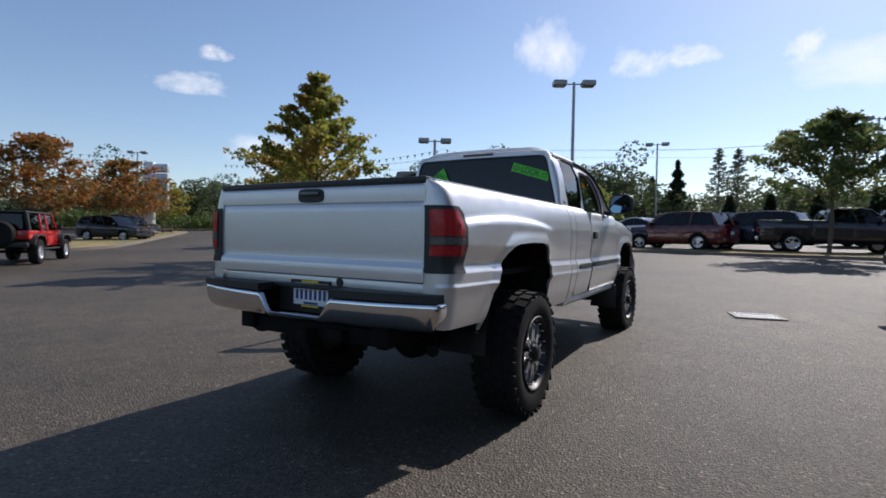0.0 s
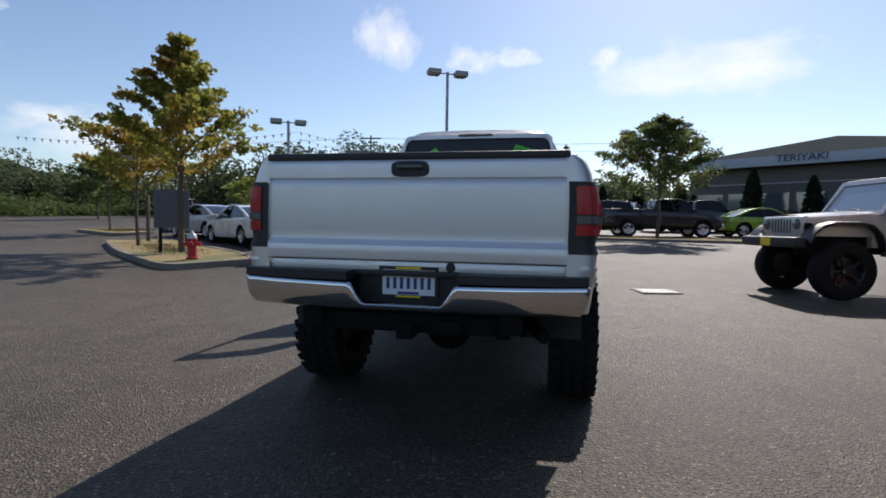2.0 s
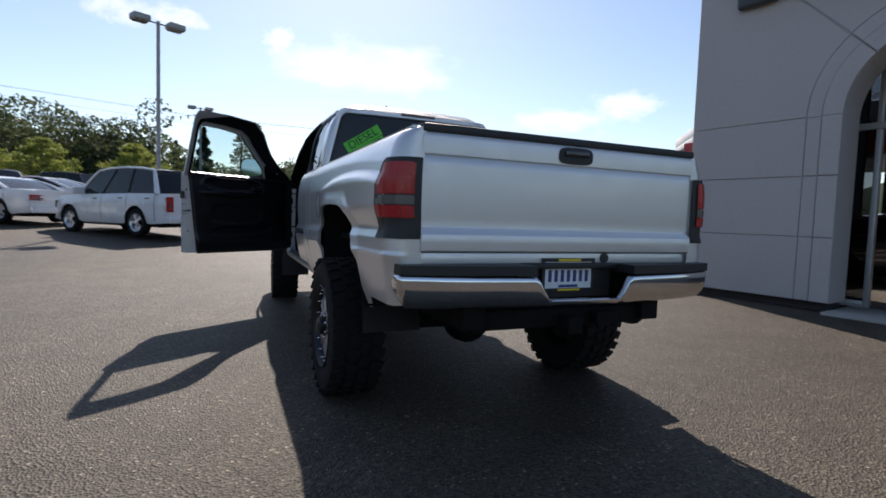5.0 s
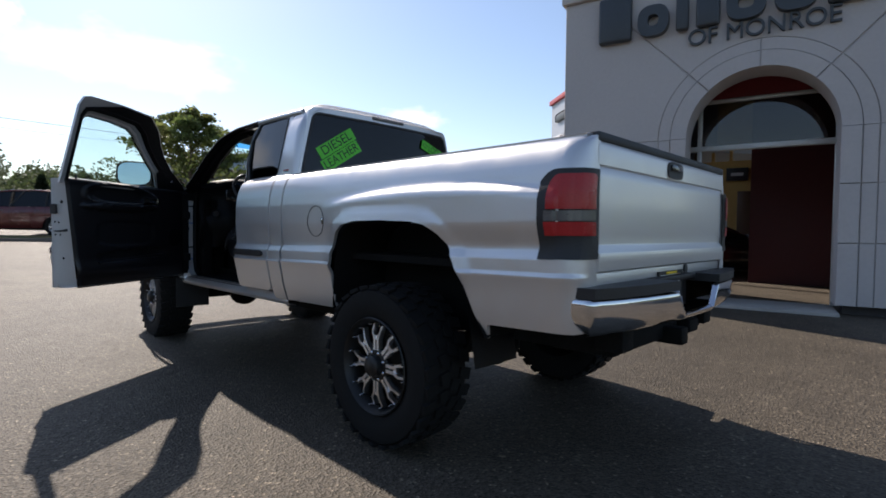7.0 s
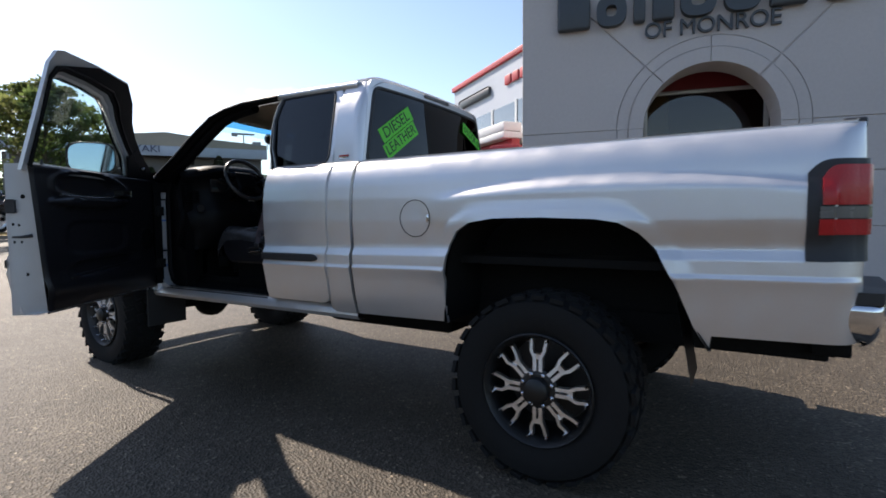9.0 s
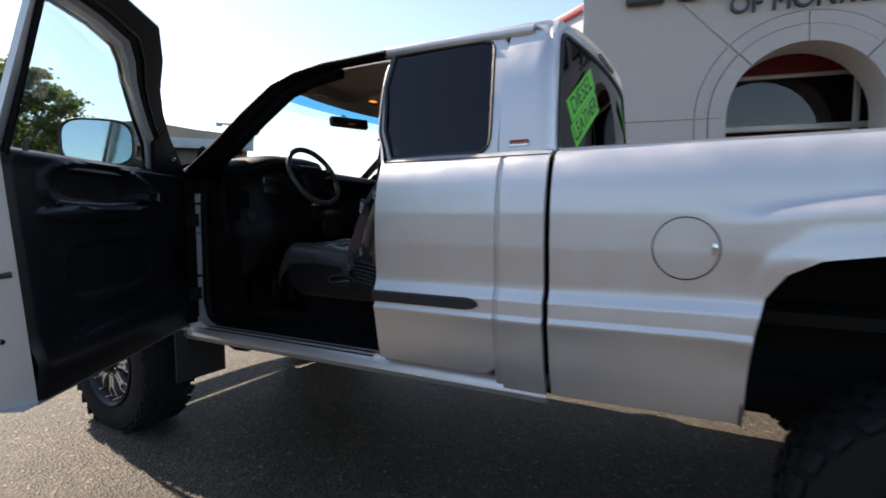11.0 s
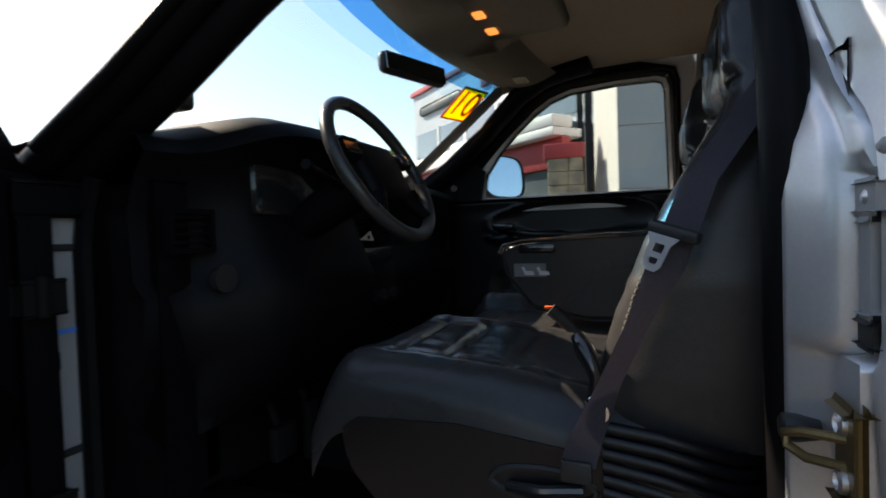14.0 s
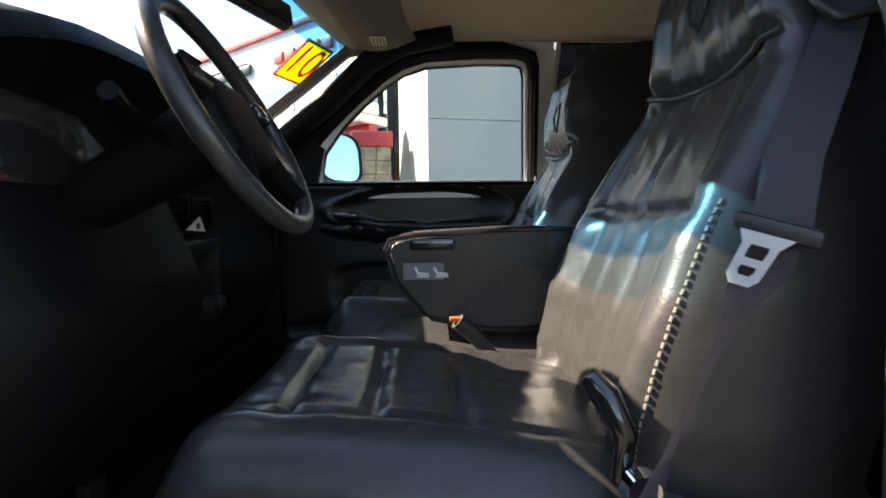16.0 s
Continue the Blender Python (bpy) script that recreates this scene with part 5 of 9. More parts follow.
    part("sail_panel", bm, TRIM_DARK, door, "black corner trim")
    bm = bmesh.new()
    lathe(bm, [(0.016, 0.0), (0.016, 0.02), (0.01, 0.028)], 14, "X", (0, 0, 0))
    part("tweeter_knob", bm, BLACK_GLOSS, door, pose_m=pose(sgn * (pillar_half(1.66) - 0.06), 4.27, 1.655))


both_sides(front_door)


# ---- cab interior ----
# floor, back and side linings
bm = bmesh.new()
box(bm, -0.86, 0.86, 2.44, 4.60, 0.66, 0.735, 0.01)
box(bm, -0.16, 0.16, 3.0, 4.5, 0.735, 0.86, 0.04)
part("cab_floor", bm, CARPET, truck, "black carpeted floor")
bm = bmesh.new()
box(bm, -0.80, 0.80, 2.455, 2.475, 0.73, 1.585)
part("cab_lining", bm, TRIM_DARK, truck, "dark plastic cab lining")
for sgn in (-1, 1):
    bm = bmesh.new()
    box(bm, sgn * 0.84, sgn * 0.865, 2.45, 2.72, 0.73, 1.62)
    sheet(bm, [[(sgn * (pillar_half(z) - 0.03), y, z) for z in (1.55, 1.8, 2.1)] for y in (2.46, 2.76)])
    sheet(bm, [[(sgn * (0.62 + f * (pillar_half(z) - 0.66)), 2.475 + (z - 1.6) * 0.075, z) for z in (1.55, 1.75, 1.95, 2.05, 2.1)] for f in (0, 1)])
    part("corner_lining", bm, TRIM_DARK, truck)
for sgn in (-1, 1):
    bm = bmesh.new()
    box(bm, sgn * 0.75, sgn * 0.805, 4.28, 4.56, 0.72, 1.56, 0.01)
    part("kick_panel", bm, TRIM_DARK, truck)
# headliner with overhead console, visors and dome lamps
bm = bmesh.new()
rows = []
for y in np.linspace(2.5, 3.985, 12):
    row = []
    for x in np.linspace(-0.70, 0.70, 17):
        f = abs(x) / 0.70
        row.append((x, y, 2.156 - 0.006 * (x / 0.7) ** 2 - 0.004 * math.cos(y * 2.1) - 0.045 * max(0, (f - 0.7) / 0.3) ** 2 - 0.062 * max(0.0, (y - 3.5) / 0.48) ** 2 - 0.05 * max(0.0, (2.65 - y) / 0.15) ** 2))
    rows.append(row)
sheet(bm, rows)
bmesh.ops.solidify(bm, geom=bm.faces[:], thickness=0.008)
liner = part("headliner", bm, FABRIC, truck, "tan fabric headliner", smooth=60)
bm = bmesh.new()
sheet(bm, [[(x, 3.985 + 0.10 * (1 - (x / 0.68) ** 2) + dy, 2.085 + dz) for dy, dz in ((0.0, 0.02), (0.010, -0.008), (-0.02, -0.022), (-0.05, -0.020))] + [(x, 3.93, 2.078), (x, 3.88, 2.092)] for x in np.linspace(-0.68, 0.68, 17)])
part("windscreen_header", bm, FABRIC, liner, smooth=60)
for sgn in (-1, 1):
    bm = bmesh.new()
    rows = []
    for u in np.linspace(0, 1, 21):
        x = sgn * (0.20 + 0.47 * u)
        tip = 1 - 0.22 * max(0.0, (u - 0.82) / 0.18) ** 3
        rows.append([(x, 3.985 - 0.06 * u - 0.20 * (0.5 + (v - 0.5) * tip), 2.058 + 0.03 * v - 0.016 * math.sin(math.pi * v) - 0.01 * math.sin(math.pi * u)) for v in np.linspace(0, 1, 9)])
    sheet(bm, rows)
    bmesh.ops.solidify(bm, geom=bm.faces[:], thickness=0.018)
    visor = part("sun_visor", bm, FABRIC, truck, "tan padded sun visor", smooth=60)
    bm = bmesh.new()
    box(bm, sgn * 0.47, sgn * 0.55, 3.83, 3.88, 2.040, 2.043)
    lab = part("caution_label", bm, material("label_white", (0.6, 0.56, 0.42), 0.7), visor, "small pale caution label with bars")
    bm = bmesh.new()
    for k in range(4):
        box(bm, sgn * 0.48, sgn * 0.54, 3.836 + k * 0.011, 3.84 + k * 0.011, 2.0385, 2.040)
    part("bar", bm, SIGN_LETTER, lab)
bm = bmesh.new()
box(bm, -0.12, 0.25, 3.62, 3.95, 2.108, 2.165, 0.028, seg=3)
over = part("overhead_console", bm, FABRIC, truck, "tan overhead console with map lamps")
DOME = glow("lit_map_lamp", (1.0, 0.36, 0.09), 0.5)
for x in (-0.004, 0.136):
    bm = bmesh.new()
    box(bm, x - 0.025, x + 0.025, 3.845, 3.88, 2.100, 2.109, 0.006)
    part("map_lamp", bm, DOME, over, "lit amber map lamp")
bm = bmesh.new()
box(bm, 0.02, 0.10, 3.905, 3.945, 2.099, 2.11, 0.004)
part("display", bm, BLACK_GLOSS, over)
# rear-view mirror
bm = bmesh.new()
vs = box(bm, -0.15, 0.15, -0.022, 0.022, -0.036, 0.036, 0.02, seg=3)
tube(bm, [(0, 0.01, 0.02), (0, 0.07, 0.07)], 0.012, 8)
rvm = part("rear_view_mirror", bm, BLACK_PLASTIC, truck, "black rear-view mirror", smooth=60, pose_m=pose(0.077, 4.13, 2.0, -8, 0, -20))
bm = bmesh.new()
box(bm, -0.14, 0.14, -0.0245, -0.022, -0.029, 0.029)
part("mirror_glass", bm, material("dimmed_mirror", (0.16, 0.17, 0.18), 0.05, 1.0, 0.02), rvm)

# dashboard: hooded binnacle, face with vents, glove side
bm = bmesh.new()
rows = []
for x in np.linspace(-0.84, 0.84, 43):
    hood = math.exp(-((x + 0.42) / 0.27) ** 6)
    y0 = 4.22 - 0.12 * hood + 0.05 * (abs(x) / 0.84) ** 4
    hz = 0.055 * hood - 0.03 * max(0.0, x / 0.8)
    rows.append([(x, 4.30, 1.02), (x, y0 + 0.10, 1.06), (x, y0 + 0.03, 1.20), (x, y0 + 0.02, 1.33), (x, y0 + 0.05 - 0.02 * hood, 1.36), (x, y0 + 0.055 + 0.05 * hood, 1.50), (x, y0 + 0.03 + 0.07 * hood, 1.575 + hz * 0.6), (x, y0 + 0.0, 1.615 + hz), (x, y0 + 0.02, 1.645 + hz), (x, y0 + 0.10, 1.668 + hz), (x, y0 + 0.25, 1.675 + hz * 0.9), (x, y0 + 0.42, 1.66 + hz * 0.55), (x, 4.70, 1.58)])
sheet(bm, rows)
bmesh.ops.recalc_face_normals(bm, faces=bm.faces)
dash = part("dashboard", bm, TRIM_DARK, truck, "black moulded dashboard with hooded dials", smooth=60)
for x, z in ((-0.76, 1.46), (-0.10, 1.46), (0.02, 1.46), (0.70, 1.47)):
    bm = bmesh.new()
    ring_plate(bm, [(x - 0.055, 0, z - 0.045), (x + 0.055, 0, z - 0.045), (x + 0.055, 0, z + 0.045), (x - 0.055, 0, z + 0.045)], [(x - 0.045, 0, z - 0.035), (x + 0.045, 0, z - 0.035), (x + 0.045, 0, z + 0.035), (x - 0.045, 0, z + 0.035)], (0, -0.02, 0))
    for k in range(4):
        box(bm, x - 0.045, x + 0.045, -0.012, 0.0, z - 0.026 + k * 0.017, z - 0.02 + k * 0.017)
    part("air_vent", bm, TRIM_DARK, dash, pose_m=pose(0, 4.262, 0, 0, 0, 0))
bm = bmesh.new()
box(bm, -0.62, -0.24, 4.205, 4.24, 1.49, 1.62, 0.02)
part("instrument_panel", bm, BLACK_GLOSS, dash)
bm = bmesh.new()
box(bm, -0.13, 0.10, 4.235, 4.27, 1.20, 1.40, 0.008)
radio = part("radio", bm, BLACK_GLOSS, dash)
for k in range(3):
    bm = bmesh.new()
    lathe(bm, [(0.016, 4.215), (0.016, 4.24)], 14, "Y", (-0.09 + k * 0.075, 0, 1.24))
    part("knob", bm, BLACK_PLASTIC, radio)
bm = bmesh.new()
lathe(bm, [(0.03, 4.20), (0.028, 4.22), (0.012, 4.225)], 18, "Y", (-0.72, 0, 1.36))
part("lamp_switch", bm, BLACK_PLASTIC, dash)
# pedals
for x, y, z0, z1, w in ((-0.46, 4.28, 0.86, 0.95, 0.04), (-0.315, 4.30, 0.80, 0.97, 0.025)):
    bm = bmesh.new()
    box(bm, x - w, x + w, y, y + 0.03, z0, z1, 0.008)
    tube(bm, [(x, y + 0.02, z1 - 0.03), (x, y + 0.14, 1.2)], 0.01, 6)
    part("pedal", bm, RUBBER, truck)
# steering wheel
WHEEL_C = Vector((-0.455, 3.972, 1.596))
axis = Vector((0, -0.883, 0.47)).normalized()
side_v = Vector((1, 0, 0))
up_v = side_v.cross(-axis).normalized() * -1
if up_v.z < 0:
    up_v = -up_v
wheel_m = Matrix(((side_v.x, up_v.x, axis.x, WHEEL_C.x), (side_v.y, up_v.y, axis.y, WHEEL_C.y), (side_v.z, up_v.z, axis.z, WHEEL_C.z), (0, 0, 0, 1)))
bm = bmesh.new()
tube(bm, [(0.182 * math.cos(a), 0.182 * math.sin(a), 0) for a in np.linspace(0, 2 * math.pi, 49)], 0.016, 12, caps=False)
steer = part("steering_wheel", bm, LEATHER, truck, "black leather steering wheel", smooth=60, pose_m=wheel_m)
bm = bmesh.new()
box(bm, -0.10, 0.10, -0.085, 0.075, -0.035, 0.012, 0.03, seg=3)
hub = part("horn_pad", bm, TRIM_DARK, steer)
for x0, y0, x1, y1 in ((-0.08, 0.03, -0.178, 0.034), (0.08, 0.03, 0.178, 0.034), (-0.06, -0.055, -0.118, -0.135), (0.06, -0.055, 0.118, -0.135)):
    bm = bmesh.new()
    tube(bm, [(x0, y0, -0.012), ((x0 + x1) / 2, (y0 + y1) / 2, -0.008), (x1, y1, 0)], [0.024, 0.02, 0.014], 8)
    part("spoke", bm, TRIM_DARK, steer, smooth=60)
for sgn in (-1, 1):
    bm = bmesh.new()
    box(bm, sgn * 0.105, sgn * 0.15, 0.02, 0.05, 0.0, 0.016, 0.006)
    part("button_pad", bm, BLACK_GLOSS, steer)
bm = bmesh.new()
lathe(bm, [(0.045, -0.30), (0.055, -0.12), (0.06, -0.03)], 18, "Z")
part("column", bm, TRIM_DARK, steer)
for sgn in (-1, 1):
    bm = bmesh.new()
    tube(bm, [(sgn * 0.05, 0, -0.09), (sgn * 0.17, 0.02, -0.07), (sgn * 0.205, 0.025, -0.06)], [0.008, 0.010, 0.012], 8)
    part("stalk", bm, TRIM_DARK, steer)


# leather seats: cushions and backs as padded skins with piping and pleats
def pads(bm, fn, nu, nv, thick):
    front = [[fn(u, v) for v in np.linspace(0, 1, nv)] for u in np.linspace(-1, 1, nu)]
    back = [[p - thick for p in row] for row in front]
    f = sheet(bm, front)
    b = sheet(bm, back)
    loop = lambda g: [g[0][j] for j in range(nv)] + [g[i][nv - 1] for i in range(1, nu)] + [g[nu - 1][j] for j in range(nv - 2, -1, -1)] + [g[i][0] for i in range(nu - 2, 0, -1)]
    lf, lb = loop(f), loop(b)
    for i in range(len(lf)):
        j = (i + 1) % len(lf)
        bm.faces.new((lf[i], lf[j], lb[j], lb[i]))
    bmesh.ops.recalc_face_normals(bm, faces=bm.faces)


def wrinkle(a, b, k):
    return 0.004 * noise.noise(Vector((a * 7.0, b * 7.0, k))) + 0.0018 * noise.noise(Vector((a * 22.0, b * 22.0, k + 5)))


BACK_LINE = poly_at([(1.10, 3.44), (1.2, 3.434), (1.3, 3.408), (1.44, 3.352), (1.55, 3.30), (1.64, 3.256), (1.70, 3.268), (1.78, 3.268), (1.88, 3.242), (1.97, 3.18)])
BACK_HALF = poly_at([(1.10, 0.245), (1.2, 0.26), (1.35, 0.262), (1.5, 0.245), (1.62, 0.215), (1.72, 0.18), (1.85, 0.165), (1.97, 0.14)])
def seat(cx, k, label):
    out = -1 if cx < 0 else 1
    def back_fn(u, v):
        z = 1.10 + 0.87 * v
        w = BACK_HALF(z)
        roundu = abs(u) ** 16
        low = 1 - min(1.0, max(0.0, (z - 1.42) / 0.2))
        y = BACK_LINE(z) + 0.036 * math.exp(-((abs(u) - 0.8) / 0.2) ** 2) * (0.35 + 0.65 * low)
        y -= 0.085 * roundu + 0.06 * max(0.0, (v - 0.93) / 0.07) ** 2 + 0.04 * max(0.0, (0.04 - v) / 0.04) ** 2
        fold = math.exp(-((z - 1.445 - 0.012 * u * u) / 0.016) ** 2)
        y -= 0.011 * fold * min(1.0, max(0.0, (0.86 - abs(u)) * 8))
        if z < 1.445:      # upright pleats of the lower panel
            for p in (-0.56, -0.2, 0.16, 0.52):
                y -= 0.008 * math.exp(-((u - p) / 0.04) ** 2) * min(1.0, (1.445 - z) / 0.03) * (1 - math.exp(-((z - 1.10) / 0.1) ** 2))
        elif z < 1.64:
            y -= 0.010 * math.exp(-((u - 0.05) / 0.028) ** 2)
            for p in (-0.66, 0.66):
                y -= 0.012 * math.exp(-((u - p * (1 + 0.35 * (z - 1.445))) / 0.035) ** 2)
        y -= 0.012 * math.exp(-((z - 1.645 - 0.035 * u * u) / 0.010) ** 2) * (abs(u) < 0.9)
        y += wrinkle(u, v * 2, k) * 0.8
        return Vector((cx - out * 0.018 * min(1.0, max(0.0, (1.75 - z) * 5)) + (w + 0.018 * min(1.0, max(0.0, (1.75 - z) * 5))) * u * (1 - 0.02 * roundu), y, z))
    bm = bmesh.new()
    pads(bm, back_fn, 61, 87, Vector((0, 0.17, -0.01)))
    back = part("seat_back", bm, LEATHER, truck, label, smooth=60)
    bm = bmesh.new()
    tube(bm, [back_fn(u, (0.54 + 0.035 * u * u) / 0.87) + Vector((0, 0.006, 0)) for u in np.linspace(-0.88, 0.88, 19)], 0.0055, 6)
    part("piping", bm, LEATHER, back, smooth=60)
    for uu in (-0.9, 0.9):
        bm = bmesh.new()
        for i in range(34):
            p, q = (back_fn(uu, 0.03 + 0.0115 * i + d) + Vector((0, 0.003, 0)) for d in (0, 0.007))
            tube(bm, [p, q], 0.0017, 5)
        stitch = part("stitching", bm, THREAD, back, "pale stitching")
        stitch["kind"] = "stuff"
    bm = bmesh.new()
    shape = [(-0.030, 0.036), (0.030, 0.036), (0.032, 0.0), (0.018, -0.034), (0.0, -0.05), (-0.018, -0.034), (-0.032, 0.0), (-0.030, 0.036)]
    tube(bm, [back_fn(x / 0.17, (1.775 - 1.10 + z) / 0.87) + Vector((0, 0.002, 0)) for x, z in shape], 0.0028, 6)
    part("stitched_emblem", bm, LEATHER, back)
    def cushion_fn(u, v):
        w = 0.27
        y = 3.40 + 0.605 * v
        z = 1.150 + 0.055 * v + 0.02 * math.sin(v * 3.0) - 0.10 * max(0.0, (v - 0.86) / 0.14) ** 2.2
        z += 0.022 * math.exp(-((abs(u) - 0.8) / 0.2) ** 2) * (0.4 + 0.6 * v) - 0.07 * abs(u) ** 7
        for vv in (0.40, 0.60, 0.78):
            z -= 0.010 * math.exp(-((v - vv - 0.02 * u) / 0.013) ** 2) * min(1.0, max(0.0, (0.68 - abs(u)) * 10))
        for p in (-0.64, 0.64):
            z -= 0.010 * math.exp(-((u - p) / 0.035) ** 2) * min(1.0, max(0.0, (0.88 - v) * 12))
        z += wrinkle(u, v * 2, k + 9) * 0.7
        return Vector((cx - 0.02 * out * 0 + w * u, y, z))
    bm = bmesh.new()
    pads(bm, cushion_fn, 53, 61, Vector((0, 0, 0.075)))
    part("seat_cushion", bm, LEATHER, truck, "creased dark leather seat cushion", smooth=60)
    bm = bmesh.new()
    side = [(3.30, 0.93), (3.30, 1.06), (3.42, 1.10), (3.70, 1.112), (3.90, 1.122), (3.948, 1.09), (3.93, 1.0), (3.86, 0.93)]
    prism(bm, [(cx - 0.274, y, z) for y, z in side], (0.548, 0, 0))
    bmesh.ops.bevel(bm, geom=bm.edges[:], offset=0.018, segments=3, affect="EDGES")
    base = part("seat_base", bm, DOOR_VINYL, truck, "dark plastic seat base", smooth=50)
    bm = bmesh.new()
    xo = cx + out * 0.274
    pts = [(xo, 3.555 + 0.085 * math.cos(a), 1.03 + 0.026 * math.sin(a)) for a in np.linspace(0, 2 * math.pi, 21)]
    tube(bm, pts, 0.006, 6)
    part("switch_bezel", bm, BLACK_PLASTIC, base)
    bm = bmesh.new()
    tube(bm, [(xo + out * 0.004, 3.49, 1.032), (xo + out * 0.016, 3.55, 1.028), (xo + out * 0.008, 3.61, 1.024)], 0.009, 8)
    part("seat_switch", bm, BLACK_GLOSS, base)
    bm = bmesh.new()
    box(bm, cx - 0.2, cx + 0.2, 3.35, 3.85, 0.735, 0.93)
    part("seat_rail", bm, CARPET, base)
    for i in range(6):
        bm = bmesh.new()
        tube(bm, [(xo, 3.46, 1.135 - 0.020 * i), (xo - out * 0.005, 3.38, 1.125 - 0.021 * i), (xo - out * 0.02, 3.28, 1.10 - 0.022 * i), (xo - out * 0.06, 3.24, 1.09 - 0.022 * i)], 0.0105, 8)
        part("gaiter_fold", bm, DOOR_VINYL, base, smooth=60)
    return back


THREAD = material("pale_thread", (0.24, 0.22, 0.18), 0.8)
seat(-0.452, 1.0, "dark leather driver seat back with pleats")
seat(0.455, 4.0, "dark leather passenger seat back with pleats")
# folding centre armrest and middle cushion
bm = bmesh.new()
pts = [(3.30, 1.22), (3.36, 1.19), (3.55, 1.185), (3.70, 1.215), (3.77, 1.30), (3.79, 1.375), (3.775, 1.40), (3.74, 1.412), (3.50, 1.424), (3.30, 1.425)]
prism(bm, [(-0.115, y, z) for y, z in pts], (0.23, 0, 0))
bmesh.ops.bevel(bm, geom=bm.edges[:], offset=0.016, segments=3, affect="EDGES")
arm = part("centre_armrest", bm, LEATHER, truck, "dark padded folding centre armrest", smooth=60)
bm = bmesh.new()
tube(bm, [(-0.118, 3.785, 1.375), (-0.119, 3.775, 1.397), (-0.119, 3.72, 1.408), (-0.118, 3.5, 1.418), (-0.117, 3.36, 1.42)], 0.006, 6)
box(bm, -0.122, -0.112, 3.63, 3.73, 1.375, 1.40, 0.006)
part("latch", bm, BLACK_GLOSS, arm, "glossy black latch and trim line")
bm = bmesh.new()
box(bm, -0.1195, -0.117, 3.655, 3.745, 1.309, 1.346)
lab = part("label", bm, material("grey_label", (0.16, 0.16, 0.17), 0.6), arm, "small grey label with two pale pictograms")
for k in range(2):
    bm = bmesh.new()
    tube(bm, [(-0.1205, 3.72 - 0.042 * k, 1.336), (-0.1205, 3.713 - 0.042 * k, 1.322), (-0.1205, 3.69 - 0.042 * k, 1.320)], 0.004, 6)
    box(bm, -0.122, -0.119, 3.688 - 0.042 * k, 3.715 - 0.042 * k, 1.314, 1.320)
    part("pictogram", bm, material("pale_print", (0.6, 0.6, 0.6), 0.6), lab)
bm = bmesh.new()
box(bm, -0.21, 0.21, 3.36, 3.94, 1.02, 1.17, 0.04, seg=3)
part("middle_cushion", bm, LEATHER, truck, smooth=60)
bm = bmesh.new()
box(bm, -0.2, 0.2, 3.22, 3.36, 1.05, 1.34, 0.04, seg=3)
part("middle_back", bm, LEATHER, truck, smooth=60)
# rear bench in the dark behind
bm = bmesh.new()
box(bm, -0.78, 0.78, 2.56, 2.95, 0.80, 1.10, 0.05, seg=3)
box(bm, -0.78, 0.78, 2.48, 2.62, 1.05, 1.62, 0.05, seg=3)
part("rear_bench", bm, LEATHER, truck, "dark leather rear bench", smooth=60)


def belt(path, w, name, parent, label=""):
    """A flat web along path; each row is (place, sideways)."""
    bm = bmesh.new()
    rows = [[Vector(p) - Vector(d).normalized() * w / 2, Vector(p), Vector(p) + Vector(d).normalized() * w / 2] for p, d in path]
    sheet(bm, rows)
    bmesh.ops.solidify(bm, geom=bm.faces[:], thickness=0.003)
    return part(name, bm, BELT, parent, label, smooth=60)


# the belt leaves a loop on the seat's shoulder, passes the guide and runs down to its anchor
web = belt([((-0.645, 3.19, 1.70), (0.5, 0.85, 0.0)), ((-0.66, 3.215, 1.655), (0.5, 0.85, 0.0)), ((-0.70, 3.265, 1.58), (0.5, 0.85, 0.05)), ((-0.742, 3.322, 1.50), (0.5, 0.85, 0.1)), ((-0.768, 3.350, 1.428), (0.45, 0.88, 0.15)),
            ((-0.760, 3.368, 1.380), (0.1, 1.0, 0.15)), ((-0.756, 3.384, 1.345), (-0.55, 0.8, 0.1)), ((-0.752, 3.404, 1.30), (-0.75, 0.65, 0.1)), ((-0.752, 3.445, 1.21), (-0.75, 0.65, 0.1)), ((-0.755, 3.470, 1.15), (-0.5, 0.85, 0.1)), ((-0.758, 3.484, 1.115), (-0.1, 1, 0.1)), ((-0.76, 3.492, 1.085), (0, 1, 0.1))], 0.05, "seat_belt", truck, "dark lavender-grey webbed seat belt")
bm = bmesh.new()
along = (Vector((-0.748, 3.394, 1.442)) - Vector((-0.795, 3.318, 1.415))).normalized()
nrm = along.cross(Vector((0.1, 0.25, 1)).normalized()).normalized()
upv = nrm.cross(along).normalized()
if upv.z < 0:
    upv = -upv
gm = Matrix(((nrm.x, along.x, upv.x, -0.772), (nrm.y, along.y, upv.y, 3.356), (nrm.z, along.z, upv.z, 1.43), (0, 0, 0, 1)))
box(bm, -0.009, 0.009, -0.037, 0.037, -0.009, 0.009, 0.006, m=gm)
part("belt_guide", bm, BLACK_PLASTIC, web)
bm = bmesh.new()
side_x = 1 if nrm.x < 0 else -1
def tongue(y, z):
    return gm @ Vector((side_x * (0.011 - 0.05 * z), 0.70 * y + 0.006 - 0.12 * z, 0.74 * z - 0.006))
upper = [(-0.033, 0.0), (0.033, 0.0), (0.022, -0.016), (0.021, -0.040), (-0.021, -0.040), (-0.022, -0.016)]
slot = [(-0.011, -0.016), (0.011, -0.016), (0.012, -0.024), (0.011, -0.034), (-0.011, -0.034), (-0.012, -0.024)]
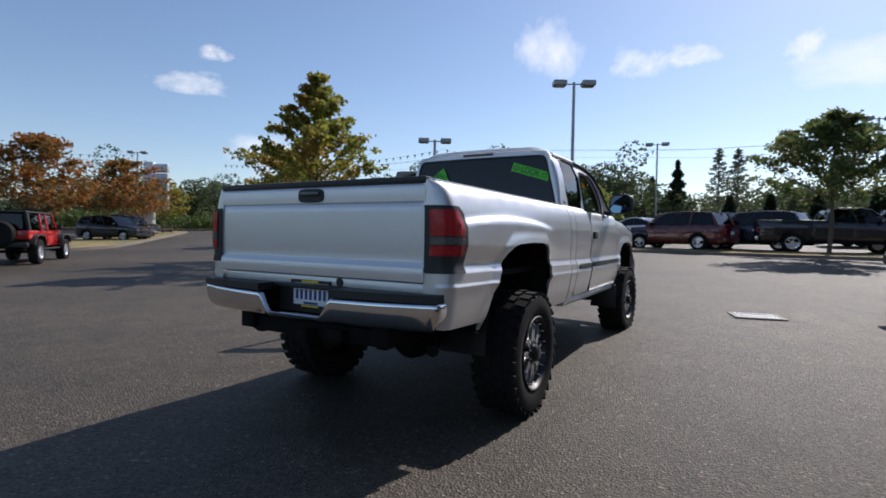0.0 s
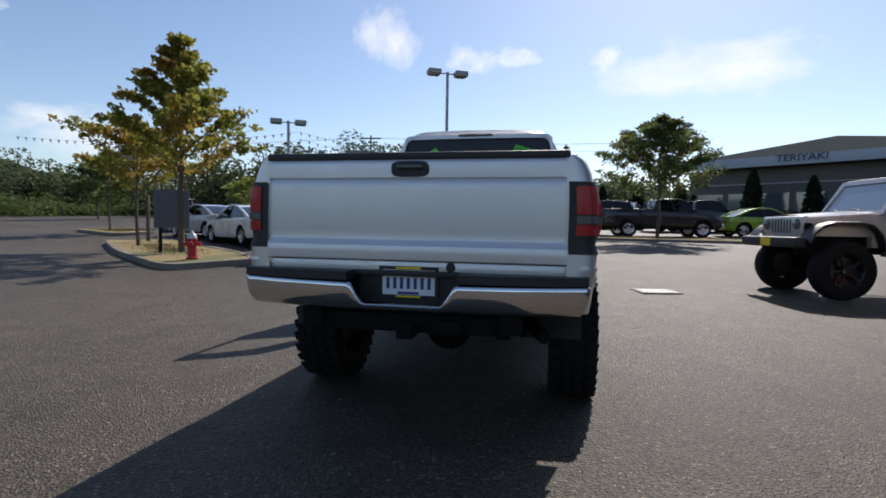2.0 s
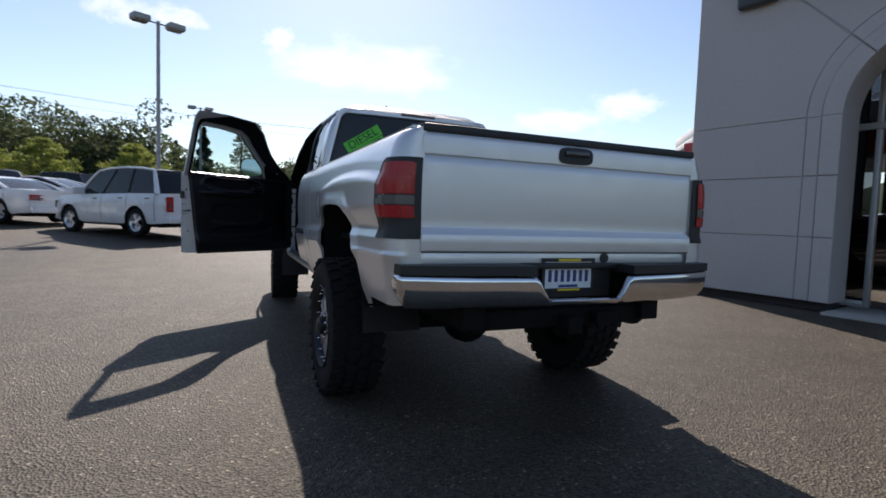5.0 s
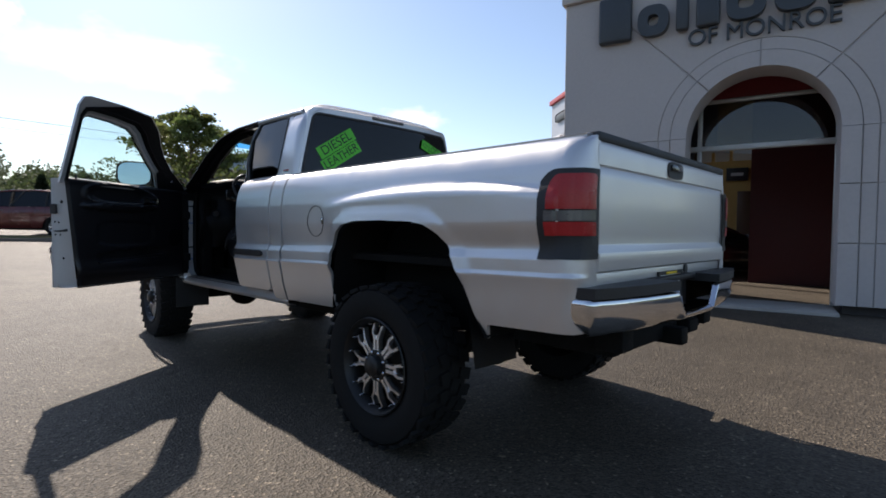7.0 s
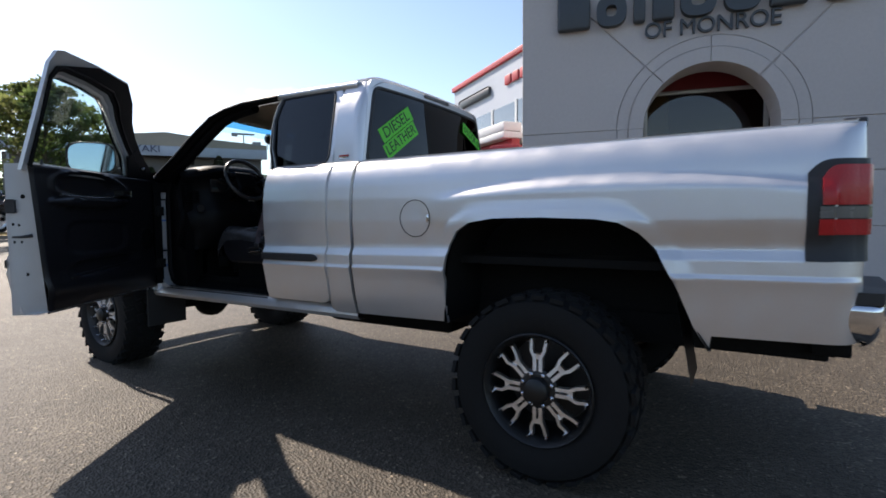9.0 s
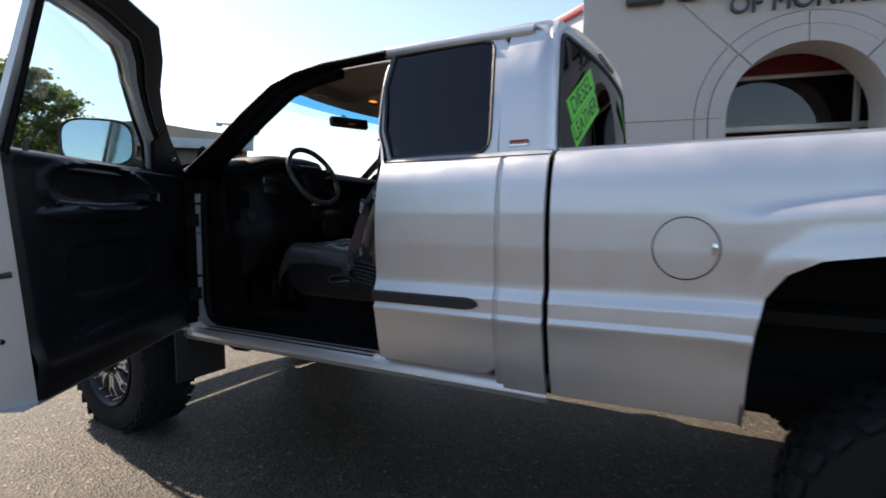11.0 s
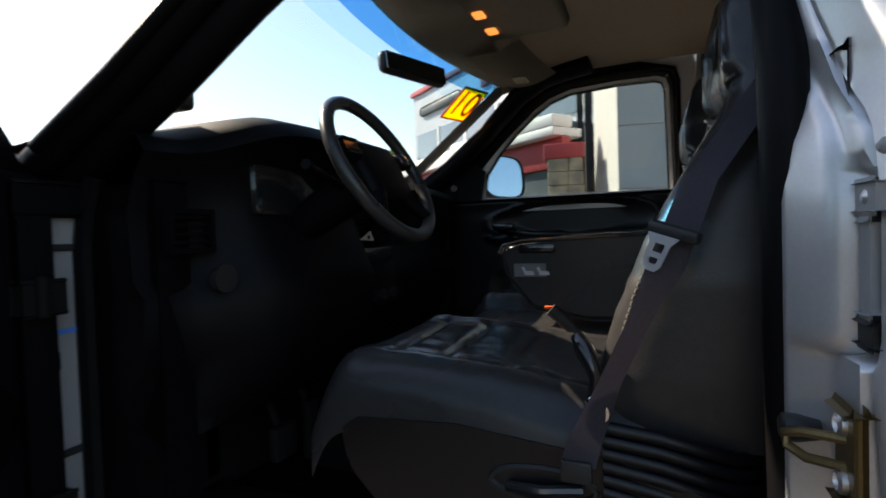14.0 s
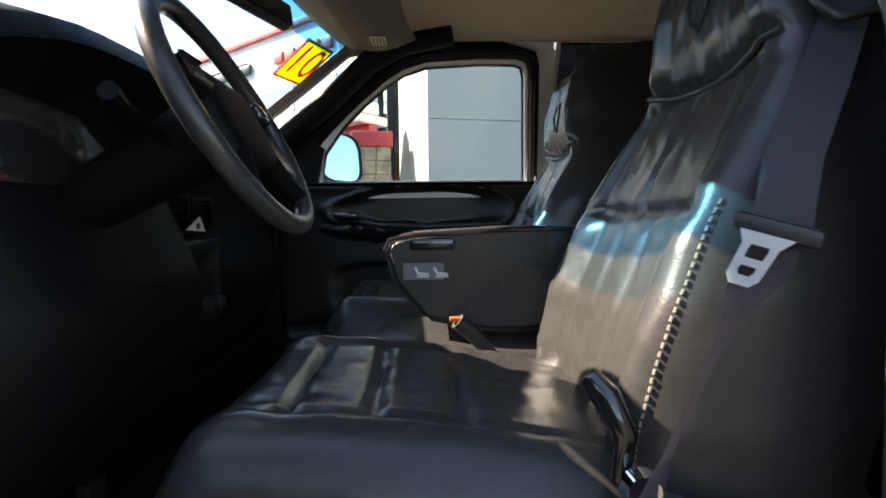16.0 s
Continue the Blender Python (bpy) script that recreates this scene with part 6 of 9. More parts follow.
lower = [(-0.021, -0.0402), (0.021, -0.0402), (0.020, -0.060), (0.012, -0.070), (-0.012, -0.070), (-0.020, -0.060)]
hole = [(-0.009, -0.044), (0.009, -0.044), (0.010, -0.050), (0.007, -0.057), (-0.007, -0.057), (-0.010, -0.050)]
for rim, gap in ((upper, slot), (lower, hole)):
    ring_plate(bm, [tongue(*p) for p in rim], [tongue(*p) for p in gap], gm.to_3x3() @ Vector((side_x * 0.003, 0, 0)))
part("belt_tongue", bm, material("belt_steel", (0.75, 0.76, 0.8), 0.32, 0.6, 0.05), web, "bright steel belt tongue")
bm = bmesh.new()
tube(bm, [(-0.645, 3.235, 1.69), (-0.672, 3.225, 1.66), (-0.695, 3.185, 1.665), (-0.69, 3.165, 1.70), (-0.665, 3.18, 1.735), (-0.645, 3.22, 1.725), (-0.645, 3.235, 1.69)], 0.006, 8)
part("belt_loop", bm, BLACK_PLASTIC, web, smooth=60)
bm = bmesh.new()
tube(bm, [(-0.19, 3.55, 1.15), (-0.195, 3.60, 1.205), (-0.20, 3.63, 1.232)], [0.012, 0.017, 0.018], 8)
buckle = part("belt_buckle", bm, BLACK_PLASTIC, truck, smooth=50)
bm = bmesh.new()
box(bm, -0.208, -0.190, 3.624, 3.646, 1.232, 1.240, 0.002)
part("release_button", bm, ORANGE_RED, buckle, "orange-red release button")
bm = bmesh.new()
tube(bm, [(-0.700, 3.475, 1.155), (-0.700, 3.468, 1.205), (-0.690, 3.488, 1.245), (-0.675, 3.50, 1.262)], [0.011, 0.014, 0.017, 0.012], 10)
part("recliner_lever", bm, BLACK_GLOSS, truck, "glossy black recliner lever", smooth=60)
bm = bmesh.new()
prism(bm, [(-0.335, 4.112, 1.428), (-0.262, 4.112, 1.424), (-0.270, 4.118, 1.452)], (0, 0.002, 0))
tag = part("key_tag", bm, material("pale_key_tag", (0.62, 0.60, 0.55), 0.6), truck, "pale paper key tag under the column")
bm = bmesh.new()
lathe(bm, [(0.006, -0.002), (0.006, 0.0)], 10, "Y", (-0.292, 4.112, 1.434))
part("tag_hole", bm, INK, tag)
bm = bmesh.new()
box(bm, -0.766, -0.754, 3.472, 3.518, 1.058, 1.092, 0.004)
part("belt_anchor", bm, BLACK_PLASTIC, truck)
bm = bmesh.new()
lathe(bm, [(0.018, -0.745), (0.022, -0.73), (0.014, -0.715)], 14, "X", (0, 3.465, 1.162))
part("recliner_bolt", bm, CHROME, truck)
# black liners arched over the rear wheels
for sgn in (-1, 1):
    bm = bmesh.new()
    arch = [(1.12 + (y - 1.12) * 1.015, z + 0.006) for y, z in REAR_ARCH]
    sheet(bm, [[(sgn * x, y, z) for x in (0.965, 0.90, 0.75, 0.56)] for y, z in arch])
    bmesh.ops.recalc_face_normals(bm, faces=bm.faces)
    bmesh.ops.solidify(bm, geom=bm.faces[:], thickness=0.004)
    part("wheel_liner", bm, NEAR_BLACK, truck, "black plastic wheel liner", smooth=60)
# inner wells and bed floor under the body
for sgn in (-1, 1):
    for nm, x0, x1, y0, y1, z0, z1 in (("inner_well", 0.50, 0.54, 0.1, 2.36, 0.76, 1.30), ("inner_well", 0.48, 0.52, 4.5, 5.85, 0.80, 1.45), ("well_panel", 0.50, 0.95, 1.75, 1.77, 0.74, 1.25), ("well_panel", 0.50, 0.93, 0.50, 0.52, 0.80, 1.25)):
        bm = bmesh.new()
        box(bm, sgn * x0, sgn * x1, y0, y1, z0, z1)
        part(nm, bm, NEAR_BLACK, truck)
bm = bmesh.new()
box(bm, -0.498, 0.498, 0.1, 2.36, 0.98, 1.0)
part("bed_floor", bm, NEAR_BLACK, truck)
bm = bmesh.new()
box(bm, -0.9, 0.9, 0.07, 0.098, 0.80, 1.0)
part("rear_crossmember", bm, NEAR_BLACK, truck)


# ---- showroom portal beside the truck ----
PORTAL = Matrix(((0.199, 0.980, 0, 5.118), (-0.980, 0.199, 0, 3.742), (0, 0, 1, 0.0), (0, 0, 0, 1)))  # x along the front, y inwards
SHOW_DARK = material("showroom_dark", (0.05, 0.045, 0.045), 0.8, 0, 0.15, 2)
portal = thing("wall_portal", "grey stucco showroom entrance portal with a deep arch", "building", PORTAL, kind="structure")
ARCH_C, ARCH_R, SPRING, BASE, TOP, EDGE = 2.91, 0.955, 2.68, 0.25, 5.9, 0.0


def arch_points(r, n=20, a0=0.0, a1=180.0):
    return [(ARCH_C - r * math.cos(radians(a)), SPRING + r * math.sin(radians(a))) for a in np.linspace(a0, a1, n + 1)]


# backing wall with the opening through it
bm = bmesh.new()
left = [(EDGE, BASE), (ARCH_C - ARCH_R, BASE), (ARCH_C - ARCH_R, SPRING), (EDGE, SPRING)]
right = [(ARCH_C + ARCH_R, BASE), (5.86, BASE), (5.86, SPRING), (ARCH_C + ARCH_R, SPRING)]
for poly in (left, right):
    prism(bm, [(s, 0.02, z) for s, z in poly], (0, 0.55, 0))
half_l = [(EDGE, SPRING)] + arch_points(ARCH_R, 12, 0, 90) + [(ARCH_C, TOP), (EDGE, TOP)]
half_r = arch_points(ARCH_R, 12, 90, 180) + [(5.86, SPRING), (5.86, TOP), (ARCH_C, TOP)]
for poly in (half_l, half_r):
    prism(bm, [(s, 0.02, z) for s, z in poly], (0, 0.55, 0))
box(bm, EDGE, 0.4, 0.57, 2.6, 0.0, TOP)
box(bm, 5.46, 5.86, 0.57, 2.6, 0.0, TOP)
box(bm, EDGE, 5.86, 0.57, 2.6, TOP - 0.3, TOP)
part("backing_wall", bm, STUCCO, portal, smooth=0)


def stone(pts, depth=0.024):
    bm = bmesh.new()
    prism(bm, [(s, 0.022 - depth, z) for s, z in pts], (0, depth, 0))
    bmesh.ops.recalc_face_normals(bm, faces=bm.faces)
    bmesh.ops.bevel(bm, geom=[e for e in bm.edges if all(v.co.y < 0.0 for v in e.verts)], offset=0.006, segments=1, affect="EDGES")
    return part("stone_panel", bm, STUCCO, portal, smooth=0)


g = 0.005
for z0, z1 in ((BASE, 1.10), (1.10, 1.905), (1.905, SPRING)):
    stone([(EDGE, z0 + g), (ARCH_C - 1.362, z0 + g), (ARCH_C - 1.362, z1 - g), (EDGE, z1 - g)])
    stone([(ARCH_C + 1.362, z0 + g), (5.86, z0 + g), (5.86, z1 - g), (ARCH_C + 1.362, z1 - g)])
    for sd in (-1, 1):     # pilaster strips that carry the arch mouldings down
        for r0, r1, deep in ((ARCH_R, 1.175, 0.055), (1.188, 1.350, 0.034)):
            a, b = sorted((ARCH_C + sd * r0, ARCH_C + sd * r1))
            stone([(a, z0 + g), (b, z0 + g), (b, z1 - g), (a, z1 - g)], deep)
R2 = 1.362
cut = lambda r, a: (ARCH_C - r * math.cos(radians(a)), SPRING + r * math.sin(radians(a)))
d1 = cut(R2, 46)
ztop = 5.12
def far(a, z):
    r = (z - SPRING) / math.sin(radians(a))
    return cut(r, a)
e1, e2 = far(46, ztop), far(134, ztop)
stone([(EDGE, SPRING + g)] + [(ARCH_C - R2, SPRING + g)] + arch_points(R2, 8, 2, 45.6) + [(e1[0] - g, ztop), (EDGE, ztop)])
stone(arch_points(R2, 14, 46.6, 133.4) + [(e2[0] - g, ztop), (e1[0] + g, ztop)])
stone(arch_points(R2, 8, 134.4, 178) + [(ARCH_C + R2, SPRING + g), (5.86, SPRING + g), (5.86, ztop), (e2[0] + g, ztop)])
for r0, r1, proud in ((ARCH_R, 1.175, 0.055), (1.188, 1.350, 0.034)):
    for a0, a1 in ((0, 45.6), (46.6, 89.7), (90.3, 133.4), (134.4, 180)):
        inner, outer = arch_points(r0, 9, a0, a1), arch_points(r1, 9, a0, a1)
        bm = bmesh.new()
        prism(bm, [(s, 0.022 - proud, z) for s, z in inner + outer[::-1]], (0, proud, 0))
        bmesh.ops.recalc_face_normals(bm, faces=bm.faces)
        part("arch_stone", bm, STUCCO, portal, smooth=30)
bm = bmesh.new()
box(bm, EDGE - 0.06, 5.92, -0.07, 0.6, 5.14, 5.26, 0.015)
box(bm, EDGE - 0.03, 5.89, -0.03, 0.6, 5.26, 5.9, 0.01)
part("cornice", bm, STUCCO, portal)
bm = bmesh.new()
box(bm, 0.12, 1.9, 0.14, 0.57, -0.05, BASE + 0.01)
box(bm, 3.96, 5.74, 0.14, 0.57, -0.05, BASE + 0.01)
part("plinth", bm, SHOW_DARK, portal, "dark recessed plinth")
bm = bmesh.new()
box(bm, 1.95, 3.9, -0.25, 0.8, 0.0, 0.17, 0.02)
tagged(part("threshold", bm, CONCRETE, portal), "worn concrete doorstep")
# raised sign: the trade name as plain dark shapes, the place in letters
def sign_ring(cx, cz, rx, rz, t):
    """A rounded ring with a hole."""
    turn = [2 * math.pi * k / 28 for k in range(28)]
    return [[(cx + (rx - d) * math.copysign(abs(math.cos(a)) ** 0.75, math.cos(a)), -0.13, cz + (rz - d) * math.copysign(abs(math.sin(a)) ** 0.75, math.sin(a))) for a in turn] for d in (0.0, t)]


for x0, w, h, hole in ((0.60, 0.52, 0.74, 0), (1.22, 0.46, 0.48, 1), (1.78, 0.18, 0.80, 0), (2.06, 0.32, 0.48, 0), (2.46, 0.50, 0.48, 1), (3.06, 0.50, 0.48, 1), (3.66, 0.48, 0.48, 0), (4.36, 0.42, 0.48, 0)):
    bm = bmesh.new()
    if hole:
        ring_plate(bm, *sign_ring(x0 + w / 2, 4.32 + h / 2, w / 2, h / 2, 0.15), (0, 0.12, 0))
        bmesh.ops.recalc_face_normals(bm, faces=bm.faces)
    else:
        box(bm, x0, x0 + w, -0.13, -0.01, 4.32, 4.32 + h, 0.045, seg=3)
    part("sign_shape", bm, SIGN_LETTER, portal, "thick dark raised sign shape", smooth=30)
words("sign_letters", "OF MONROE", 0.34, SIGN_LETTER, portal, pose(2.89, -0.03, 4.185), 0.03, "dark raised letters", width=1.87)
# glazing, set back behind the arch: frame bars, panes and a red band above
GLAZE = 1.15
for x0, x1, z0, z1 in ((0.4, 5.46, 2.62, 2.71), (0.4, 5.46, 3.42, 3.48), (0.4, 1.995, 0.10, 0.22), (3.97, 5.46, 0.10, 0.22), (1.995, 2.065, 0.10, 2.62), (1.995, 2.065, 2.71, 3.42), (3.90, 3.97, 0.10, 2.62), (3.90, 3.97, 2.71, 3.42)):
    bm = bmesh.new()
    box(bm, x0, x1, GLAZE - 0.05, GLAZE + 0.05, z0, z1, 0.008)
    part("frame_bar", bm, ALUMINIUM, portal, "pale aluminium frame bar")
bm = bmesh.new()
box(bm, 0.4, 5.46, GLAZE - 0.02, GLAZE + 0.06, 3.482, 4.3)
part("red_band", bm, material("dark_red_panel", (0.20, 0.012, 0.015), 0.5, 0, 0.1, 2), portal, "dark red panel above the entrance")
ENTRANCE = glass("entrance_pane", (0.7, 0.74, 0.78), 0.45, 0.06)
for x0, x1, z0, z1 in ((0.4, 1.99, 0.22, 2.62), (3.97, 5.46, 0.22, 2.62), (0.4, 1.99, 2.71, 3.42), (2.07, 3.90, 2.71, 3.42), (3.97, 5.46, 2.71, 3.42)):
    bm = bmesh.new()
    box(bm, x0, x1, GLAZE - 0.004, GLAZE + 0.004, z0, z1)
    part("entrance_pane", bm, ENTRANCE, portal, "darkened reflecting entrance glass")
# showroom behind it
SHOW_WALL = material("showroom_ochre", (0.62, 0.38, 0.12), 0.8, 0, 0.1, 2)
SHOW_RED = material("showroom_red", (0.07, 0.006, 0.008), 0.6, 0, 0.1, 2)
SHOW_FLOOR = material("showroom_tile", (0.12, 0.10, 0.085), 0.22, 0, 0.15, 3)
room = thing("showroom", "dim car showroom behind the arch", "room", PORTAL, kind="structure")
bm = bmesh.new()
box(bm, 0.1, 5.7, 0.82, 9.1, 0.02, 0.10)
part("floor", bm, SHOW_FLOOR, room, "dark polished tile floor")
bm = bmesh.new()
box(bm, 0.05, 5.8, 0.6, 9.2, 5.45, 5.6)
box(bm, 5.6, 5.8, 0.6, 9.2, 0.0, 5.5)
part("ceiling", bm, SHOW_DARK, room)
bm = bmesh.new()
for a, b, c, d in ((0.1, 0.5, 0.0, 5.5), (0.5, 2.65, 0.0, 3.42), (1.02, 1.10, 3.42, 3.8), (1.52, 1.60, 3.42, 3.8), (2.0, 2.08, 3.42, 3.8), (0.5, 2.65, 3.8, 5.5), (2.65, 5.7, 0.0, 5.5)):
    box(bm, a, b, 9.0, 9.2, c, d)
part("wall_back", bm, SHOW_WALL, room, "ochre back wall with a high window")
# side wall kept low and unglazed, an added opening that brightens the room
bm = bmesh.new()
box(bm, 0.05, 0.2, 2.61, 9.2, 0.0, 1.0)
for y in (2.7, 4.8, 6.9, 9.0):
    box(bm, 0.05, 0.2, y, y + 0.15, 1.0, 5.45)
part("open_side_wall", bm, SHOW_DARK, room, "low side wall with slim posts, left open to let in light")
bm = bmesh.new()
box(bm, 2.7, 5.6, 4.6, 4.75, 0.1, 5.4)
part("red_partition", bm, SHOW_RED, room, "dark red partition wall")
bm = bmesh.new()
box(bm, 1.93, 2.51, 8.9, 8.99, 2.81, 3.2, 0.02)
part("wall_sign", bm, BLACK_PLASTIC, room, "small black wall sign")
bm = bmesh.new()
box(bm, 2.06, 2.38, 8.885, 8.899, 2.96, 3.05)
part("sign_bar", bm, ALUMINIUM, room)
bm = bmesh.new()
box(bm, 1.26, 1.80, 8.94, 8.99, 2.42, 3.12, 0.01)
part("wall_picture", bm, material("picture_blue", (0.10, 0.12, 0.22), 0.5, 0, 0.5, 4), room, "blue poster on the ochre wall")
bm = bmesh.new()
box(bm, 2.24, 2.62, 8.9, 8.99, 0.1, 2.5, 0.02)
part("inner_door", bm, material("brown_door", (0.12, 0.06, 0.03), 0.5), room)

# ---- main dealership building behind the portal ----
PANEL = material("blue_grey_panel", (0.42, 0.45, 0.50), 0.45, 0.1, 0.06, 2)
RED_TRIM = material("red_fascia", (0.38, 0.035, 0.04), 0.5, 0, 0.08, 3)
WHITE_TRIM = material("white_fascia", (0.72, 0.72, 0.72), 0.5, 0, 0.05, 3)
STONE_MIX = material("ledge_stone", (0.34, 0.28, 0.20), 0.9, 0, 0.35, 7, 0.6, 25, second=(0.2, 0.17, 0.14), mix_scale=6)
SHOP_GLASS = material("reflecting_glass", (0.10, 0.12, 0.14), 0.04, 0, 0.1, 1, coat=1.0, spec=1.0)
hall_m = Matrix.Translation((20.0, 13.4, 0.3)) @ Matrix.Rotation(math.atan2(-0.785, -0.62), 4, "Z")
hall = thing("dealership_building", "two-storey grey panelled dealership building with red fascia", "building", hall_m)
bm = bmesh.new()
box(bm, 0, 11, 0.0, 8.0, 3.4, 7.4)
part("wall", bm, PANEL, hall)
bm = bmesh.new()
box(bm, -0.1, 11.1, -0.12, 8.0, 7.4, 7.62, 0.02)
part("roof_edge", bm, RED_TRIM, hall, "thin red roof edge")
bm = bmesh.new()
box(bm, -0.6, 11, -1.5, 0.1, 3.55, 4.05, 0.03)
part("canopy", bm, WHITE_TRIM, hall, "white canopy band")
bm = bmesh.new()
box(bm, -0.4, 11, -1.2, 0.0, 2.85, 3.53, 0.02)
part("fascia", bm, RED_TRIM, hall, "dark red fascia band")
for k in range(5):
    bm = bmesh.new()
    box(bm, 0.35 + k * 2.1, 2.25 + k * 2.1, -0.06, 0.02, 4.5, 5.6)
    w = part("window", bm, SHOP_GLASS, hall)
    bm = bmesh.new()
    box(bm, 2.27 + k * 2.1, 2.43 + k * 2.1, -0.09, 0.02, 4.45, 5.65)
    part("mullion", bm, ALUMINIUM, w)
for k in range(4):
    bm = bmesh.new()
    box(bm, 0.3 + k * 2.6, 2.8 + k * 2.6, -0.9, -0.8, -0.2, 2.8)
    w = part("shop_window", bm, SHOP_GLASS, hall)
    bm = bmesh.new()
    box(bm, 2.8 + k * 2.6, 2.9 + k * 2.6, -0.95, -0.78, -0.3, 2.85)
    part("mullion", bm, WHITE_TRIM, w)
bm = bmesh.new()
box(bm, 0.8, 4.2, -0.12, 0.0, 6.35, 6.75, 0.12)
part("sign_shape", bm, SIGN_LETTER, hall, "dark oval sign shape")
for k in range(5):
    bm = bmesh.new()
    box(bm, 5.6 + k * 0.62, 6.1 + k * 0.62, -0.1, 0.0, 6.4, 6.8, 0.05)
    part("sign_shape", bm, RED_TRIM, hall, "red block sign shape")
pier = thing("stone_pier", "stone-clad pier with a red cap beside the portal", "pier", pose(6.5, 4.6, 0, 0, 0, 8.5))
bm = bmesh.new()
random.seed(4)
box(bm, -0.25, 0.25, -0.25, 0.25, 0.0, 2.5)
part("core", bm, STONE_MIX, pier)
bm = bmesh.new()
box(bm, -0.3, 0.3, -0.3, 0.3, 2.5, 2.72, 0.02)
part("cap", bm, RED_TRIM, pier, "red cap")
for k in range(12):
    z0 = 0.05 + k * 0.205
    cuts = [-0.25, random.uniform(-0.1, 0.1), 0.25]
    for face in range(2):
        for c0, c1 in zip(cuts, cuts[1:]):
            bm = bmesh.new()
            p = random.uniform(0.01, 0.035)
            if face == 0:
                box(bm, c0 + 0.006, c1 - 0.006, -0.25 - p, -0.24, z0, z0 + 0.195, 0.008, seg=1)
            else:
                box(bm, -0.25 - p, -0.24, c0 + 0.006, c1 - 0.006, z0, z0 + 0.195, 0.008, seg=1)
            part("stone", bm, STONE_MIX, pier)
bm = bmesh.new()
box(bm, 0, 3.0, -0.1, 0.1, 2.45, 2.95, 0.02)
box(bm, 0, 3.0, -0.06, 0.06, 0.0, 0.3, 0.02)
wing = thing("glazed_wing", "low glazed wing with dark red fascia beside the portal", "building", pose(6.95, 4.62, 0, 0, 0, 53))
part("fascia", bm, RED_TRIM, wing)
bm = bmesh.new()
box(bm, 0, 3.1, -0.35, 0.3, 2.952, 3.10, 0.03)
part("canopy", bm, WHITE_TRIM, wing)
bm = bmesh.new()
box(bm, 0, 3.1, -0.15, 0.3, 3.102, 3.3, 0.03)
part("parapet", bm, WHITE_TRIM, wing)
for k in range(2):
    bm = bmesh.new()
    box(bm, 0.05 + 1.5 * k, 1.45 + 1.5 * k, -0.02, 0.02, 0.3, 2.45)
    w = part("shop_window", bm, SHOP_GLASS, wing)
    bm = bmesh.new()
    box(bm, 1.45 + 1.5 * k, 1.53 + 1.5 * k, -0.06, 0.06, 0.3, 2.45)
    part("mullion", bm, WHITE_TRIM, w)

# ---- restaurant across the lot ----
TERI_WALL = material("taupe_siding", (0.16, 0.15, 0.145), 0.85, 0, 0.1, 2)
TERI_ROOF = material("tan_metal_roof", (0.32, 0.28, 0.22), 0.7, 0, 0.1, 2)
TERI_L = 19.0
teri = thing("restaurant_building", "long low restaurant building with a shallow tan roof", "building", pose(13.6, 50, 1.9, 0, 0, -35.5))
bm = bmesh.new()
box(bm, 0, TERI_L, 0, 14, -0.3, 4.8)
part("wall", bm, TERI_WALL, teri)
bm = bmesh.new()
prism(bm, [(-0.6, -1.4, 5.3), (TERI_L + 0.4, -1.4, 5.3), (TERI_L + 0.4, -1.4, 6.0), (15.0, -1.4, 6.3), (11.4, -1.4, 6.75), (-0.6, -1.4, 5.55)], (0, 16, 0))
part("roof", bm, TERI_ROOF, teri, "tan low gable roof")
bm = bmesh.new()
box(bm, -0.6, TERI_L + 0.4, -1.6, -1.3, 4.75, 5.56, 0.02)
part("fascia", bm, material("blue_grey_fascia", (0.40, 0.44, 0.50), 0.6), teri, "pale blue-grey fascia band")
words("sign_letters", "TERIYAKI", 0.8, material("navy_letter", (0.05, 0.06, 0.11), 0.6), teri, pose(9.2, -1.65, 5.26), 0.04, "dark sign letters", width=3.5)
for k in range(7):
    bm = bmesh.new()
    box(bm, 0.8 + k * 2.6, 2.9 + k * 2.6, -0.05, 0.05, 0.7, 2.6)
    part("window", bm, SHOP_GLASS, teri)
bm = bmesh.new()
tube(bm, [(-0.5, -0.9, 3.35), (TERI_L, -0.9, 3.35)], 0.05, 6)
part("gutter_rail", bm, ALUMINIUM, teri)
bm = bmesh.new()
box(bm, 18.2, 18.9, -1.5, -0.7, 5.9, 6.3, 0.05)
part("roof_unit", bm, POLE_PAINT, teri)
bm = bmesh.new()
tube(bm, [(17.5, -1, 5.9), (17.5, -1, 6.95)], 0.05, 6)
box(bm, 16.5, 18.4, -1.1, -0.9, 6.9, 7.05, 0.03)
box(bm, 16.5, 17.0, -1.15, -0.85, 6.75, 7.05, 0.03)
part("roof_aerial", bm, POLE_PAINT, teri)
bm = bmesh.new()
lathe(bm, [(0.0001, 0.20), (0.25, 0.14), (0.48, 0.0)], 20, "Y")
tube(bm, [(0, 0.15, 0), (0, 0.2, -0.9)], 0.04, 6)
part("satellite_dish", bm, POLE_PAINT, teri, pose_m=pose(19.6, -1.2, 6.6, 0, 0, 30))

